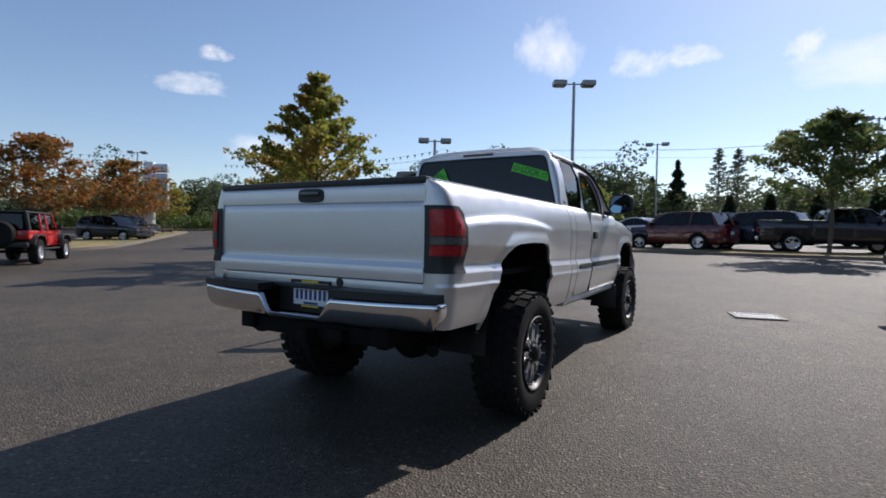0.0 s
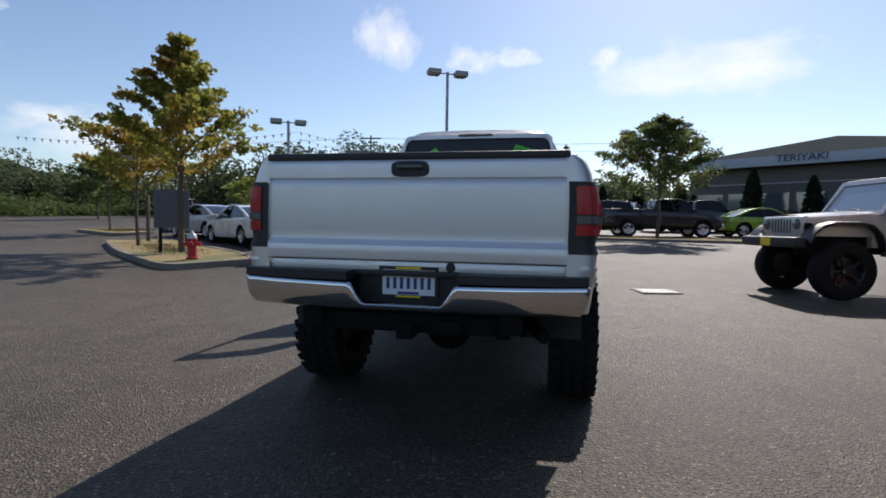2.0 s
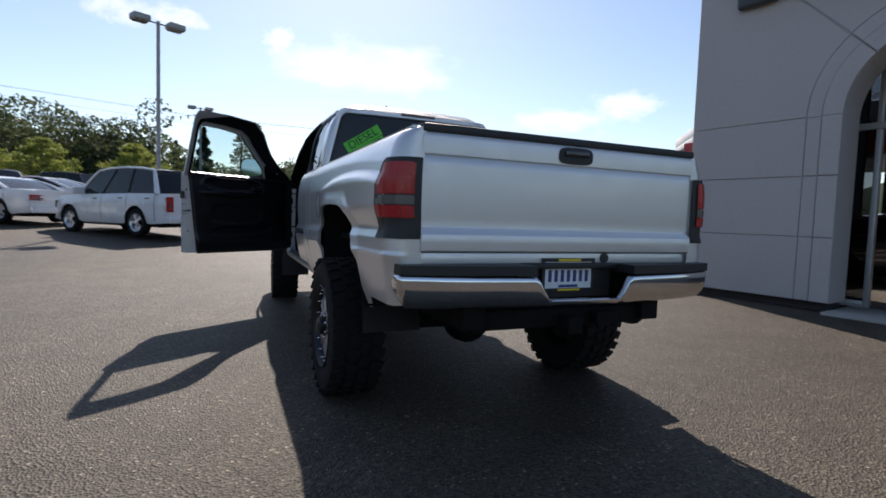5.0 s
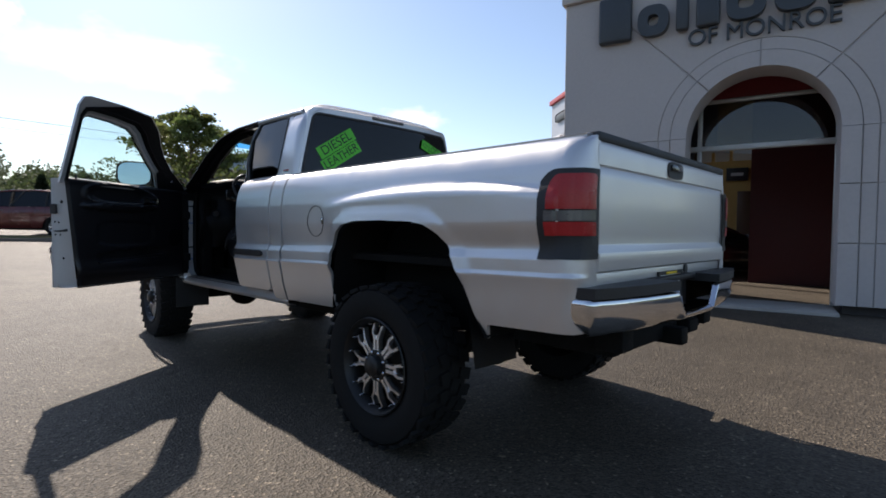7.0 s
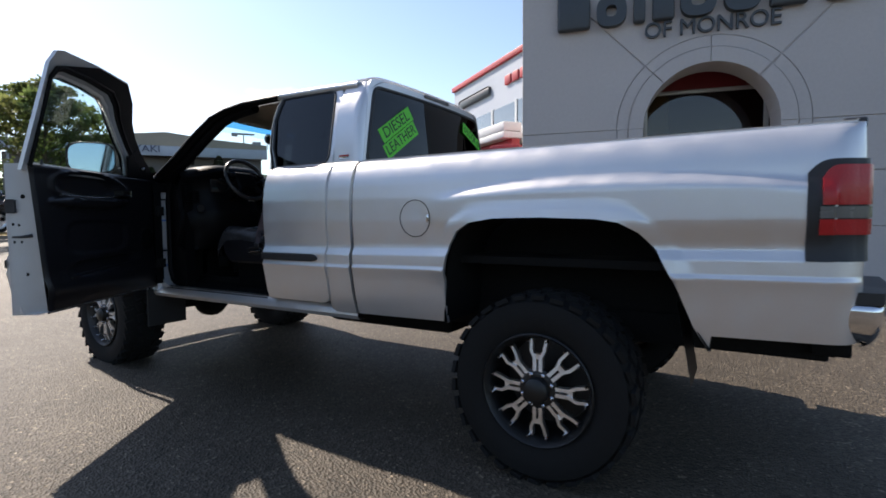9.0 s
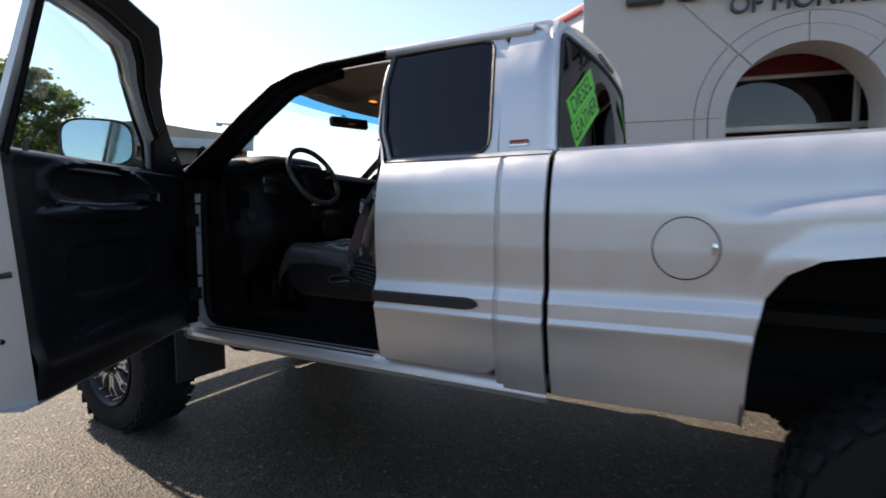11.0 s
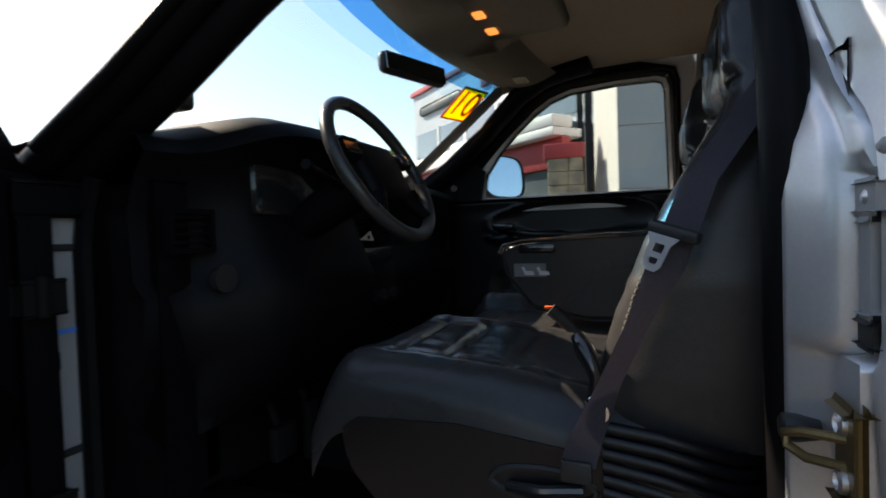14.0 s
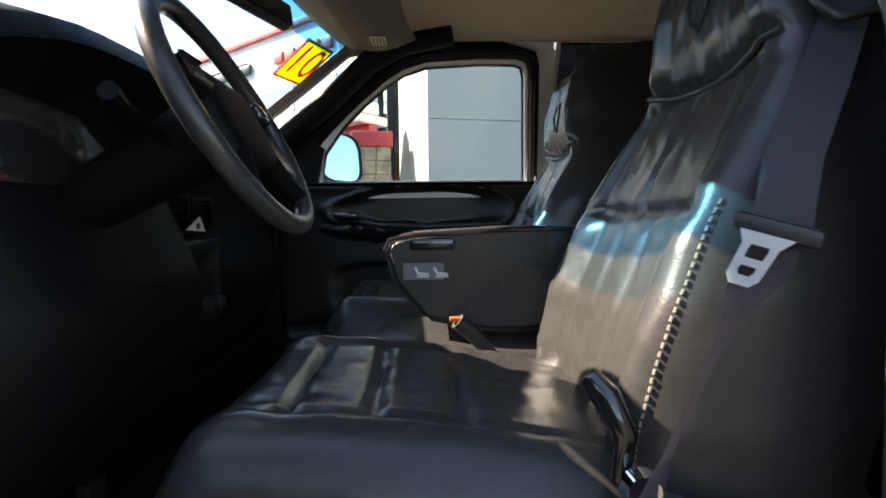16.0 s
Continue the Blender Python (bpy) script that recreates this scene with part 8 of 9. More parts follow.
box(bm, -0.75, 0.15, -0.25, 0.25, 0, 7.2, 0.03)
part("column", bm, WHITE_TRIM, pyl)
for k in range(5):
    bm = bmesh.new()
    box(bm, 0.2, 1.5, -0.2, 0.2, 2.6 + k * 0.9, 3.4 + k * 0.9, 0.02)
    part("panel", bm, ALUMINIUM, pyl)
drain = thing("storm_drain", "cast iron storm drain grate in the asphalt", "drain", pose(2.66, 7.2, rise(2.66, 7.2) + 0.006, 0, 0, 12))
bm = bmesh.new()
ring_plate(bm, [(-0.36, -0.3, 0), (0.36, -0.3, 0), (0.36, 0.3, 0), (-0.36, 0.3, 0)], [(-0.3, -0.24, 0), (0.3, -0.24, 0), (0.3, 0.24, 0), (-0.3, 0.24, 0)], (0, 0, 0.012))
part("frame", bm, CONCRETE, drain)
bm = bmesh.new()
box(bm, -0.3, 0.3, -0.24, 0.24, -0.0, 0.002)
part("pit", bm, INK, drain)
for k in range(9):
    bm = bmesh.new()
    box(bm, -0.285 + k * 0.066, -0.25 + k * 0.066, -0.24, 0.24, 0.003, 0.014, 0.002, seg=1)
    part("bar", bm, ALUMINIUM, drain)

# ---- utility pole, pennant strings and a rail fence ----
WOOD_POLE = material("weathered_pole", (0.13, 0.10, 0.075), 0.9, 0, 0.3, 4, 0.4, 30)
up = thing("utility_pole", "weathered wooden utility pole with two crossarms", "pole", pose(-34.0, 92.0, 0.0, 0, 0, 8))
bm = bmesh.new()
tube(bm, [(0, 0, 0), (0, 0, 18.6)], [0.22, 0.15], 10)
part("shaft", bm, WOOD_POLE, up)
for z in (18.0, 16.6):
    bm = bmesh.new()
    box(bm, -2.0, 2.0, -0.1, 0.1, z - 0.12, z + 0.12, 0.02)
    part("crossarm", bm, WOOD_POLE, up)
for z, off in ((18.2, -1.7), (18.2, 1.7), (16.8, 0.9)):
    bm = bmesh.new()
    tube(bm, [(off - 60 * math.cos(0.15), 3 * 1.0, z - 1.2), (off - 30, 1.0, z - 1.4), (off, 0, z), (off + 30, -1.0, z - 1.4), (off + 60, -3.0, z - 1.2)], 0.02, 4)
    part("wire", bm, NEAR_BLACK, up)
FLAG_WHITE = material("pennant_white", (0.6, 0.6, 0.62), 0.7)


def pennants(p, q, sag, count):
    p, q = Vector(p), Vector(q)
    at = lambda t: p.lerp(q, t) + Vector((0, 0, -4 * sag * t * (1 - t)))
    s = thing("pennant_string", "string of small pale pennants between lamp posts", "pennants", group="pennant strings")
    bm = bmesh.new()
    tube(bm, [at(t) for t in np.linspace(0, 1, 13)], 0.008, 4)
    part("cord", bm, NEAR_BLACK, s)
    side = (q - p).normalized()
    bm = bmesh.new()
    prism(bm, [Vector(), side * 0.24, side * 0.12 + Vector((0, 0, -0.34))], (0.004, 0.004, 0))
    first = None
    for k in range(count):
        m = Matrix.Translation(at((k + 0.5) / count))
        if first is None:
            first = part("pennant", bm, FLAG_WHITE, s, smooth=0, pose_m=m)
        else:
            same_part("pennant", first, s, m)


pennants((-50.0, 27.0, 8.9), (-66.0, 8.0, 8.9), 0.5, 34)
pennants((-50.0, 27.0, 8.2), (-66.0, 8.0, 8.0), 0.6, 34)
pennants((-21.3, 38.5, 9.3), (-9.0, 62.0, 9.4), 0.5, 30)
pennants((-21.3, 38.5, 8.7), (-9.0, 62.0, 8.7), 0.6, 30)
pennants((-3.4, 43.0, 8.7), (-17.5, 52.0, 9.0), 0.6, 26)
pennants((-21.3, 38.5, 9.2), (-46.0, 34.0, 8.6), 0.7, 34)
fence = thing("rail_fence", "weathered two-rail wooden fence beside the road", "fence", pose(-51.0, 26.4, rise(-51, 26.4) - 0.1, 0, 0, 36))
for k in range(3):
    bm = bmesh.new()
    box(bm, k * 2.2 - 0.07, k * 2.2 + 0.07, -0.07, 0.07, 0, 1.15, 0.01)
    part("fence_post", bm, WOOD_POLE, fence)
    if k < 2:
        for z in (0.45, 0.9):
            bm = bmesh.new()
            box(bm, k * 2.2 + 0.071, k * 2.2 + 2.129, -0.035, 0.035, z - 0.06, z + 0.06, 0.006)
            part("rail", bm, WOOD_POLE, fence)


# ---- parked vehicles ----
def car_wheel(parent, x, y, R, w, out, rim_mat, rim_r=0.66, spokes=5):
    bm = bmesh.new()
    lathe(bm, [(R * rim_r, -w * 0.42), (R * 0.82, -w * 0.5), (R * 0.95, -w * 0.45), (R, -w * 0.25), (R, w * 0.25), (R * 0.95, w * 0.45), (R * 0.82, w * 0.5), (R * rim_r, w * 0.42)], 28, "X", closed=True)
    tyre = part("tyre", bm, RUBBER, parent, pose_m=pose(x, y, R))
    bm = bmesh.new()
    lathe(bm, [(R * rim_r, out * w * 0.44), (R * rim_r * 0.93, out * w * 0.36), (R * rim_r * 0.9, 0.0), (0.0001, 0.0)], 24, "X", caps=False)
    for k in range(spokes):
        a = 2 * math.pi * k / spokes
        da = 0.19 if spokes <= 5 else 0.12
        f = out * w * 0.36
        pts = [(0.05, a - da * 1.2), (R * rim_r * 0.96, a - da * 0.55), (R * rim_r * 0.96, a + da * 0.55), (0.05, a + da * 1.2)]
        prism(bm, [(f, r * math.cos(g), r * math.sin(g)) for r, g in pts], (-out * 0.03, 0, 0))
    lathe(bm, [(0.07, out * w * 0.3), (0.065, out * w * 0.4), (0.0001, out * w * 0.42)], 14, "X", caps=False)
    part("rim", bm, rim_mat, tyre)


def wheel_arch(y0, r, R):
    return [(y0 + r * math.cos(a), R + r * math.sin(a)) for a in np.linspace(math.pi, 0, 17)]


DARK_GLASS = glass("car_glass", (0.25, 0.28, 0.3), 0.6)
CABIN_DARK = material("cabin_dark", (0.03, 0.03, 0.032), 0.9)


def vehicle(name, label, paint, m, L, W, H, wb, R, front, sill, belt_pts, house, rim_mat=ALLOY, doors=2, bed=None, group="parked vehicles", rear_lamp=(0.62, 0.2, 0.16), category="car"):
    """A car with its middle of the wheelbase at the origin and its nose to +y.
    belt_pts: (y, z) from tail to nose; house: y of rear base, rear roof, front roof, front base."""
    v = thing(name, label, category, m, group=group)
    ya, yb = -wb / 2, wb / 2
    y1 = yb + front
    y0 = y1 - L
    belt_z = poly_at(belt_pts)
    ra = wheel_arch(ya, R * 1.16, R)
    fa = wheel_arch(yb, R * 1.16, R)
    low = poly_at([(y0, sill + 0.06), (ra[0][0] - 0.02, sill)] + ra + [(ra[-1][0] + 0.01, sill), (fa[0][0] - 0.01, sill)] + fa + [(fa[-1][0] + 0.02, sill), (y1, sill + 0.04)])
    def half(y, z):
        e = max(0.0, 1 - (y - y0) / 0.45, 1 - (y1 - y) / 0.7)
        b = belt_z(y)
        t = (z - sill) / max(b - sill, 0.1)
        return W / 2 * (1 - 0.20 * e ** 2.2) - 0.05 * (1 - min(t / 0.35, 1)) ** 2 - 0.05 * max(0.0, (t - 0.7) / 0.3) ** 2 + 0.012 * math.exp(-((t - 0.66) / 0.05) ** 2)
    ys = sorted(set(list(np.linspace(y0, y1, 26)) + [p[0] for p in ra + fa] + [y0 + 0.1, y0 + 0.2, y1 - 0.1, y1 - 0.2, y1 - 0.3]))
    zmax = max(p[1] for p in belt_pts)
    bm = bmesh.new()
    n = 12
    for sgn in (-1, 1):
        rows = []
        for y in ys:
            lo, hi = low(y), belt_z(y)
            rows.append([(sgn * half(y, lo + (hi - lo) * k / n), y, lo + (hi - lo) * k / n) for k in range(n + 1)])
        sheet(bm, rows)
    rows = []
    for y in ys:
        b = belt_z(y)
        w = half(y, b)
        rows.append([(w * s, y, b + 0.035 * (1 - s * s)) for s in np.linspace(-1, 1, 9)])
    sheet(bm, rows)
    for y in (y0, y1):
        lo, hi = low(y), belt_z(y)
        bulge = 0.05 if y > 0 else -0.05
        sheet(bm, [[(half(y, lo + (hi - lo) * k / 8) * s, y + bulge * (1 - s * s), lo + (hi - lo) * k / 8 + (0.035 * (1 - s * s) if k == 8 else 0)) for s in np.linspace(-1, 1, 9)] for k in range(9)])
    bmesh.ops.remove_doubles(bm, verts=bm.verts, dist=1e-3)
    bmesh.ops.recalc_face_normals(bm, faces=bm.faces)
    body = part("body", bm, paint, v, smooth=45)
    for arch in (ra, fa):
        bm = bmesh.new()
        sheet(bm, [[(x, y, z - 0.005) for x in (-W / 2 + 0.05, W / 2 - 0.05)] for y, z in arch])
        box(bm, -W / 2 + 0.35, W / 2 - 0.35, arch[0][0], arch[-1][0], sill - 0.05, R * 2)
        part("wheel_well", bm, NEAR_BLACK, v)
    bm = bmesh.new()
    box(bm, -W / 2 + 0.12, W / 2 - 0.12, y0 + 0.2, y1 - 0.2, sill - 0.06, sill + 0.12)
    part("underbody", bm, NEAR_BLACK, v)
    # cabin
    hb0, hr0, hr1, hb1 = house
    wl, wt = W / 2 - 0.075, W / 2 - 0.22
    def hp(y, z, s, top):
        return Vector((s * (wt if top else wl), y, z))
    zb0, zb1 = belt_z(hb0) + 0.0, belt_z(hb1) + 0.0
    roof_z = poly_at([(hr0, H - 0.075), (hr0 + (hr1 - hr0) * 0.22, H - 0.02), (hr0 + (hr1 - hr0) * 0.5, H), (hr0 + (hr1 - hr0) * 0.78, H - 0.022), (hr1, H - 0.08)])
    def side_line(s):
        low_r, top_r, top_f, low_f = hp(hb0, zb0 - 0.02, s, 0), hp(hr0, roof_z(hr0), s, 1), hp(hr1, roof_z(hr1), s, 1), hp(hb1, zb1 - 0.02, s, 0)
        bow = Vector((0, 0, 0.03))
        tops = [hp(hr0 + (hr1 - hr0) * t, roof_z(hr0 + (hr1 - hr0) * t), s, 1) for t in (0.22, 0.5, 0.78)]
        return [low_r, low_r.lerp(top_r, 0.55) + bow, top_r] + tops + [top_f, top_f.lerp(low_f, 0.45) + bow, low_f]
    l_, r_ = side_line(-1), side_line(1)
    bm = bmesh.new()
    rows = []
    for a, b in zip(l_, r_):
        crown = 0.05
        rows.append([a.lerp(b, t) + Vector((0, 0, crown * (1 - (2 * t - 1) ** 2) * (0.6 if a.z > zmax else 0.2))) for t in np.linspace(0, 1, 9)])
    sheet(bm, rows[2:7])
    roof = part("roof", bm, paint, v, smooth=60)
    bm = bmesh.new()
    sheet(bm, rows[0:3])
    part("rear_screen", bm, DARK_GLASS, v)
    bm = bmesh.new()
    sheet(bm, rows[6:9])
    part("windscreen", bm, DARK_GLASS, v)
    for s, line in ((-1, l_), (1, r_)):
        bm = bmesh.new()
        # pillars and roof rail
        tube(bm, line[0:3], [0.07, 0.055, 0.035], 8)
        tube(bm, line[6:9], 0.034, 8)
        tube(bm, line[2:7], 0.032, 8)
        part("pillar", bm, paint, roof, smooth=60)
        # side glass split by posts
        y_low0, y_low1 = hb0 + 0.05, hb1 - 0.10
        y_top0, y_top1 = hr0 + 0.04, hr1 - 0.06
        for k in range(doors):
            a0, a1 = k / doors + 0.012, (k + 1) / doors - 0.012
            lo0, lo1 = y_low0 + (y_low1 - y_low0) * a0, y_low0 + (y_low1 - y_low0) * a1
            tp0, tp1 = y_top0 + (y_top1 - y_top0) * a0, y_top0 + (y_top1 - y_top0) * a1
            bm = bmesh.new()
            tops = [hp(y, roof_z(y) - 0.035, s, 1) for y in np.linspace(tp1, tp0, 5)]
            prism(bm, [hp(lo0, belt_z(lo0) + 0.02, s, 0), hp(lo1, belt_z(lo1) + 0.02, s, 0)] + tops, (-s * 0.01, 0, 0))
            part("side_window", bm, DARK_GLASS, v)
            if k:
                bm = bmesh.new()
                tube(bm, [hp(lo0 - 0.02, belt_z(lo0), s, 0), hp(tp0 - 0.02, H - 0.04, s, 1)], 0.028, 6)
                part("pillar", bm, BLACK_PLASTIC, roof)
            bm = bmesh.new()
            yh = lo0 + 0.15
            zh = belt_z(yh) - 0.13
            box(bm, s * half(yh, zh) - 0.012, s * half(yh, zh) + 0.018, yh, yh + 0.17, zh - 0.015, zh + 0.015, 0.006)
            part("door_handle", bm, BLACK_PLASTIC, v)
            bm = bmesh.new()
            yl = lo0 - 0.03
            tube(bm, [(s * (half(yl, z) + 0.001), yl, z) for z in np.linspace(sill + 0.1, belt_z(yl) - 0.01, 9)], 0.005, 4)
            part("door_seam", bm, NEAR_BLACK, v)
        bm = bmesh.new()
        box(bm, s * (W / 2 - 0.02), s * (W / 2 + 0.17), hb1 - 0.38, hb1 - 0.27, belt_z(hb1 - 0.3) + 0.03, belt_z(hb1 - 0.3) + 0.17, 0.035, seg=3)
        part("door_mirror", bm, paint, v, smooth=60)
    bm = bmesh.new()
    box(bm, -wl + 0.1, wl - 0.1, hb0 + 0.3, hb1 - 0.3, sill + 0.1, zmax - 0.05)
    for sx in (-0.38, 0.38):
        box(bm, sx - 0.23, sx + 0.23, (hr0 + hr1) / 2 - 0.1, (hr0 + hr1) / 2 + 0.12, zmax - 0.2, H - 0.28, 0.06)
    part("cabin_trim", bm, CABIN_DARK, v)
    # lamps, bumpers
    for s in (-1, 1):
        z, hgt, wid = rear_lamp[0], rear_lamp[1], rear_lamp[2]
        zl = belt_z(y0) * z / 0.62 * 0.74
        bm = bmesh.new()
        xs_ = half(y0, zl)
        box(bm, s * (xs_ - wid - 0.04), s * (xs_ + 0.012), y0 - 0.03, y0 + 0.22, zl - hgt / 2, zl + hgt / 2, 0.025, seg=3)
        lamp = part("tail_lamp", bm, RED_LENS, v)
        bm = bmesh.new()
        box(bm, s * (xs_ - wid), s * (xs_ - 0.04), y0 - 0.036, y0 - 0.02, zl - hgt * 0.34, zl - hgt * 0.05, 0.006)
        part("reversing_lens", bm, CLEAR_LENS, lamp)
        bm = bmesh.new()
        zf = belt_z(y1) - 0.09
        xf_ = half(y1, zf)
        box(bm, s * (xf_ - 0.26), s * (xf_ + 0.012), y1 - 0.12, y1 + 0.03, zf - 0.09, zf + 0.07, 0.03)
        part("headlamp", bm, CLEAR_LENS, v)
    bm = bmesh.new()
    wr = half(y0, sill + 0.25)
    box(bm, -wr, wr, y0 - 0.09, y0 + 0.06, sill + 0.05, sill + 0.24, 0.03)
    part("rear_bumper", bm, paint if category == "car" else CHROME, v)
    wf = half(y1, sill + 0.25)
    bm = bmesh.new()
    box(bm, -wf, wf, y1 - 0.06, y1 + 0.10, sill + 0.03, sill + 0.24, 0.03)
    part("front_bumper", bm, paint if category == "car" else CHROME, v)
    bm = bmesh.new()
    box(bm, -wf * 0.55, wf * 0.55, y1 - 0.02, y1 + 0.065, sill + 0.26, belt_z(y1) - 0.04, 0.02)
    part("grille", bm, BLACK_PLASTIC, v)
    bm = bmesh.new()
    box(bm, -0.16, 0.16, y0 - 0.06, y0 - 0.045, zl - 0.12, zl + 0.02)
    part("number_plate", bm, WHITE_PLATE, v)
    for x in (-1, 1):
        for y in (ya, yb):
            car_wheel(v, x * (W / 2 - 0.13), y, R, 0.23, x, rim_mat)
    if bed:
        bm = bmesh.new()
        box(bm, -W / 2 + 0.12, W / 2 - 0.12, y0 + 0.08, hb0 - 0.05, belt_z(y0) - 0.05, belt_z(y0) + 0.06, 0.02)
        part("bed_cover", bm, BLACK_PLASTIC, v)
    return v


def by_wheel(rz, local, world):
    """Pose that sets the local wheel place on the world place."""
    p = Matrix.Rotation(radians(rz), 4, "Z") @ Vector((*local, 0))
    x, y = world[0] - p.x, world[1] - p.y
    return pose(x, y, rise(x, y), 0, 0, rz)


def paint_of(name, color, metal=0.2, rough=0.25):
    return material(name, color, rough, metal, 0.05, 6, coat=0.9)


WHITE_P = paint_of("white_car_paint", (0.78, 0.78, 0.79), 0.0)
BLACK_P = paint_of("black_car_paint", (0.012, 0.013, 0.017))
NAVY_P = paint_of("navy_car_paint", (0.02, 0.024, 0.04))
MAROON_P = paint_of("maroon_car_paint", (0.10, 0.012, 0.014))
GREEN_P = paint_of("lime_car_paint", (0.28, 0.42, 0.03))
RED_P = paint_of("red_car_paint", (0.55, 0.015, 0.012), 0.0)
SILVER_P = paint_of("silver_car_paint", (0.50, 0.51, 0.53), 0.4, 0.3)
PEARL_P = paint_of("silver_jeep_paint", (0.50, 0.46, 0.43), 0.35, 0.3)

SEDAN = dict(L=5.05, W=1.89, H=1.47, wb=3.05, R=0.35, front=0.98, sill=0.27, belt_pts=[(-2.6, 0.98), (-2.0, 1.03), (-1.2, 1.01), (0.8, 0.96), (1.9, 0.88), (2.5, 0.72)], house=(-2.05, -0.85, 0.30, 1.30), doors=2, rear_lamp=(0.66, 0.13, 0.26))
COUPE = dict(SEDAN, L=5.0, H=1.44, wb=2.95, belt_pts=[(-2.6, 1.0), (-1.9, 1.04), (-1.0, 1.0), (0.8, 0.95), (1.9, 0.90), (2.5, 0.78)], house=(-1.75, -0.75, 0.25, 1.1), doors=2, rear_lamp=(0.66, 0.12, 0.44))
SUV = dict(L=4.85, W=1.94, H=1.76, wb=2.9, R=0.38, front=0.92, sill=0.33, belt_pts=[(-2.6, 1.15), (-1.2, 1.15), (0.9, 1.10), (1.8, 1.05), (2.4, 0.90)], house=(-2.25, -1.95, 0.35, 1.15), doors=3)
PICKUP = dict(L=5.8, W=2.0, H=1.88, wb=3.55, R=0.41, front=0.98, sill=0.45, belt_pts=[(-3.1, 1.32), (-0.5, 1.32), (1.4, 1.22), (2.3, 1.18), (2.8, 1.02)], house=(-0.55, -0.42, 0.95, 1.55), doors=2, bed=True, category="truck")

vehicle("sedan", "white four-door sedan parked by the island", WHITE_P, by_wheel(55, (-0.8, -1.525), (-10.05, 13.75)), **SEDAN)
vehicle("coupe", "white two-door muscle coupe", WHITE_P, by_wheel(50, (-0.8, -1.475), (-7.9, 17.6)), **COUPE)
vehicle("suv", "white older station SUV with chrome trim", WHITE_P, by_wheel(42, (-0.85, 1.45), (-5.7, 15.7)), **dict(SUV, H=1.85, rear_lamp=(0.64, 0.34, 0.10)))
vehicle("suv", "maroon SUV parked nose out", MAROON_P, pose(-0.1, 24.6, rise(0, 24.6), 0, 0, 68), **SUV)
vehicle("suv", "navy blue SUV beside the maroon one", NAVY_P, pose(3.0, 25.6, rise(0, 25.6), 0, 0, 68), **SUV)
vehicle("pickup", "black crew-cab pickup with a covered bed", BLACK_P, pose(6.1, 25.0, rise(0, 25.0), 0, 0, -82), **PICKUP)
vehicle("coupe", "black low coupe parked among other cars", BLACK_P, pose(-3.4, 24.3, rise(0, 24.3), 0, 0, -70), **COUPE)
vehicle("hatchback", "lime green compact car", GREEN_P, pose(11.4, 26.5, rise(0, 26.5), 0, 0, -84), **dict(SEDAN, L=4.4, wb=2.6, H=1.45, house=(-1.75, -0.9, 0.2, 1.1), belt_pts=[(-2.2, 1.0), (-0.9, 1.0), (0.8, 0.94), (1.7, 0.85), (2.2, 0.7)]))
vehicle("pickup", "dark pickup further back in the row", BLACK_P, pose(9.4, 31.0, rise(0, 31), 0, 0, -80), **PICKUP)
vehicle("suv", "black SUV parked at the lot edge", BLACK_P, pose(-36.0, 17.6, rise(0, 17.6), 0, 0, -70), **SUV)
vehicle("pickup", "dark pickup parked at the lot edge", NAVY_P, pose(-41.5, 21.0, rise(0, 21.0), 0, 0, -65), **PICKUP)
vehicle("suv", "dark red SUV parked under the sign", MAROON_P, pose(-20.5, 23.5, rise(0, 23.5), 0, 0, 30), **SUV)
far_row = ((-14.6, 18.0, SILVER_P, SEDAN, "sedan", "silver sedan behind the white sedan"), (-19.7, 27.9, NAVY_P, SEDAN, "sedan", "dark sedan in the far row"),
           (-11.3, 19.4, SILVER_P, SEDAN, "sedan", "pale silver sedan between the white cars"), (-17.3, 31.6, MAROON_P, SUV, "suv", "dark red SUV in the far row"),
           (-13.3, 25.8, RED_P, COUPE, "coupe", "low red coupe in the far row"), (-13.3, 30.4, WHITE_P, SUV, "suv", "white SUV in the far row"),
           (-9.3, 26.4, WHITE_P, SEDAN, "sedan", "white sedan in the far row"), (-10.3, 33.2, NAVY_P, SUV, "suv", "navy SUV in the far row"),
           (-3.0, 31.5, WHITE_P, SEDAN, "sedan", "white sedan in the far row"), (0.6, 33.0, BLACK_P, SUV, "suv", "black SUV in the far row"))
for x, y, p, spec, nm, lb in far_row:
    vehicle(nm, lb, p, pose(x, y, rise(x, y), 0, 0, 62), **spec)

vehicle("sedan", "dark sedan on the showroom floor", BLACK_P, PORTAL @ pose(1.25, 6.3, 0.10, 0, 0, -55), **SEDAN)


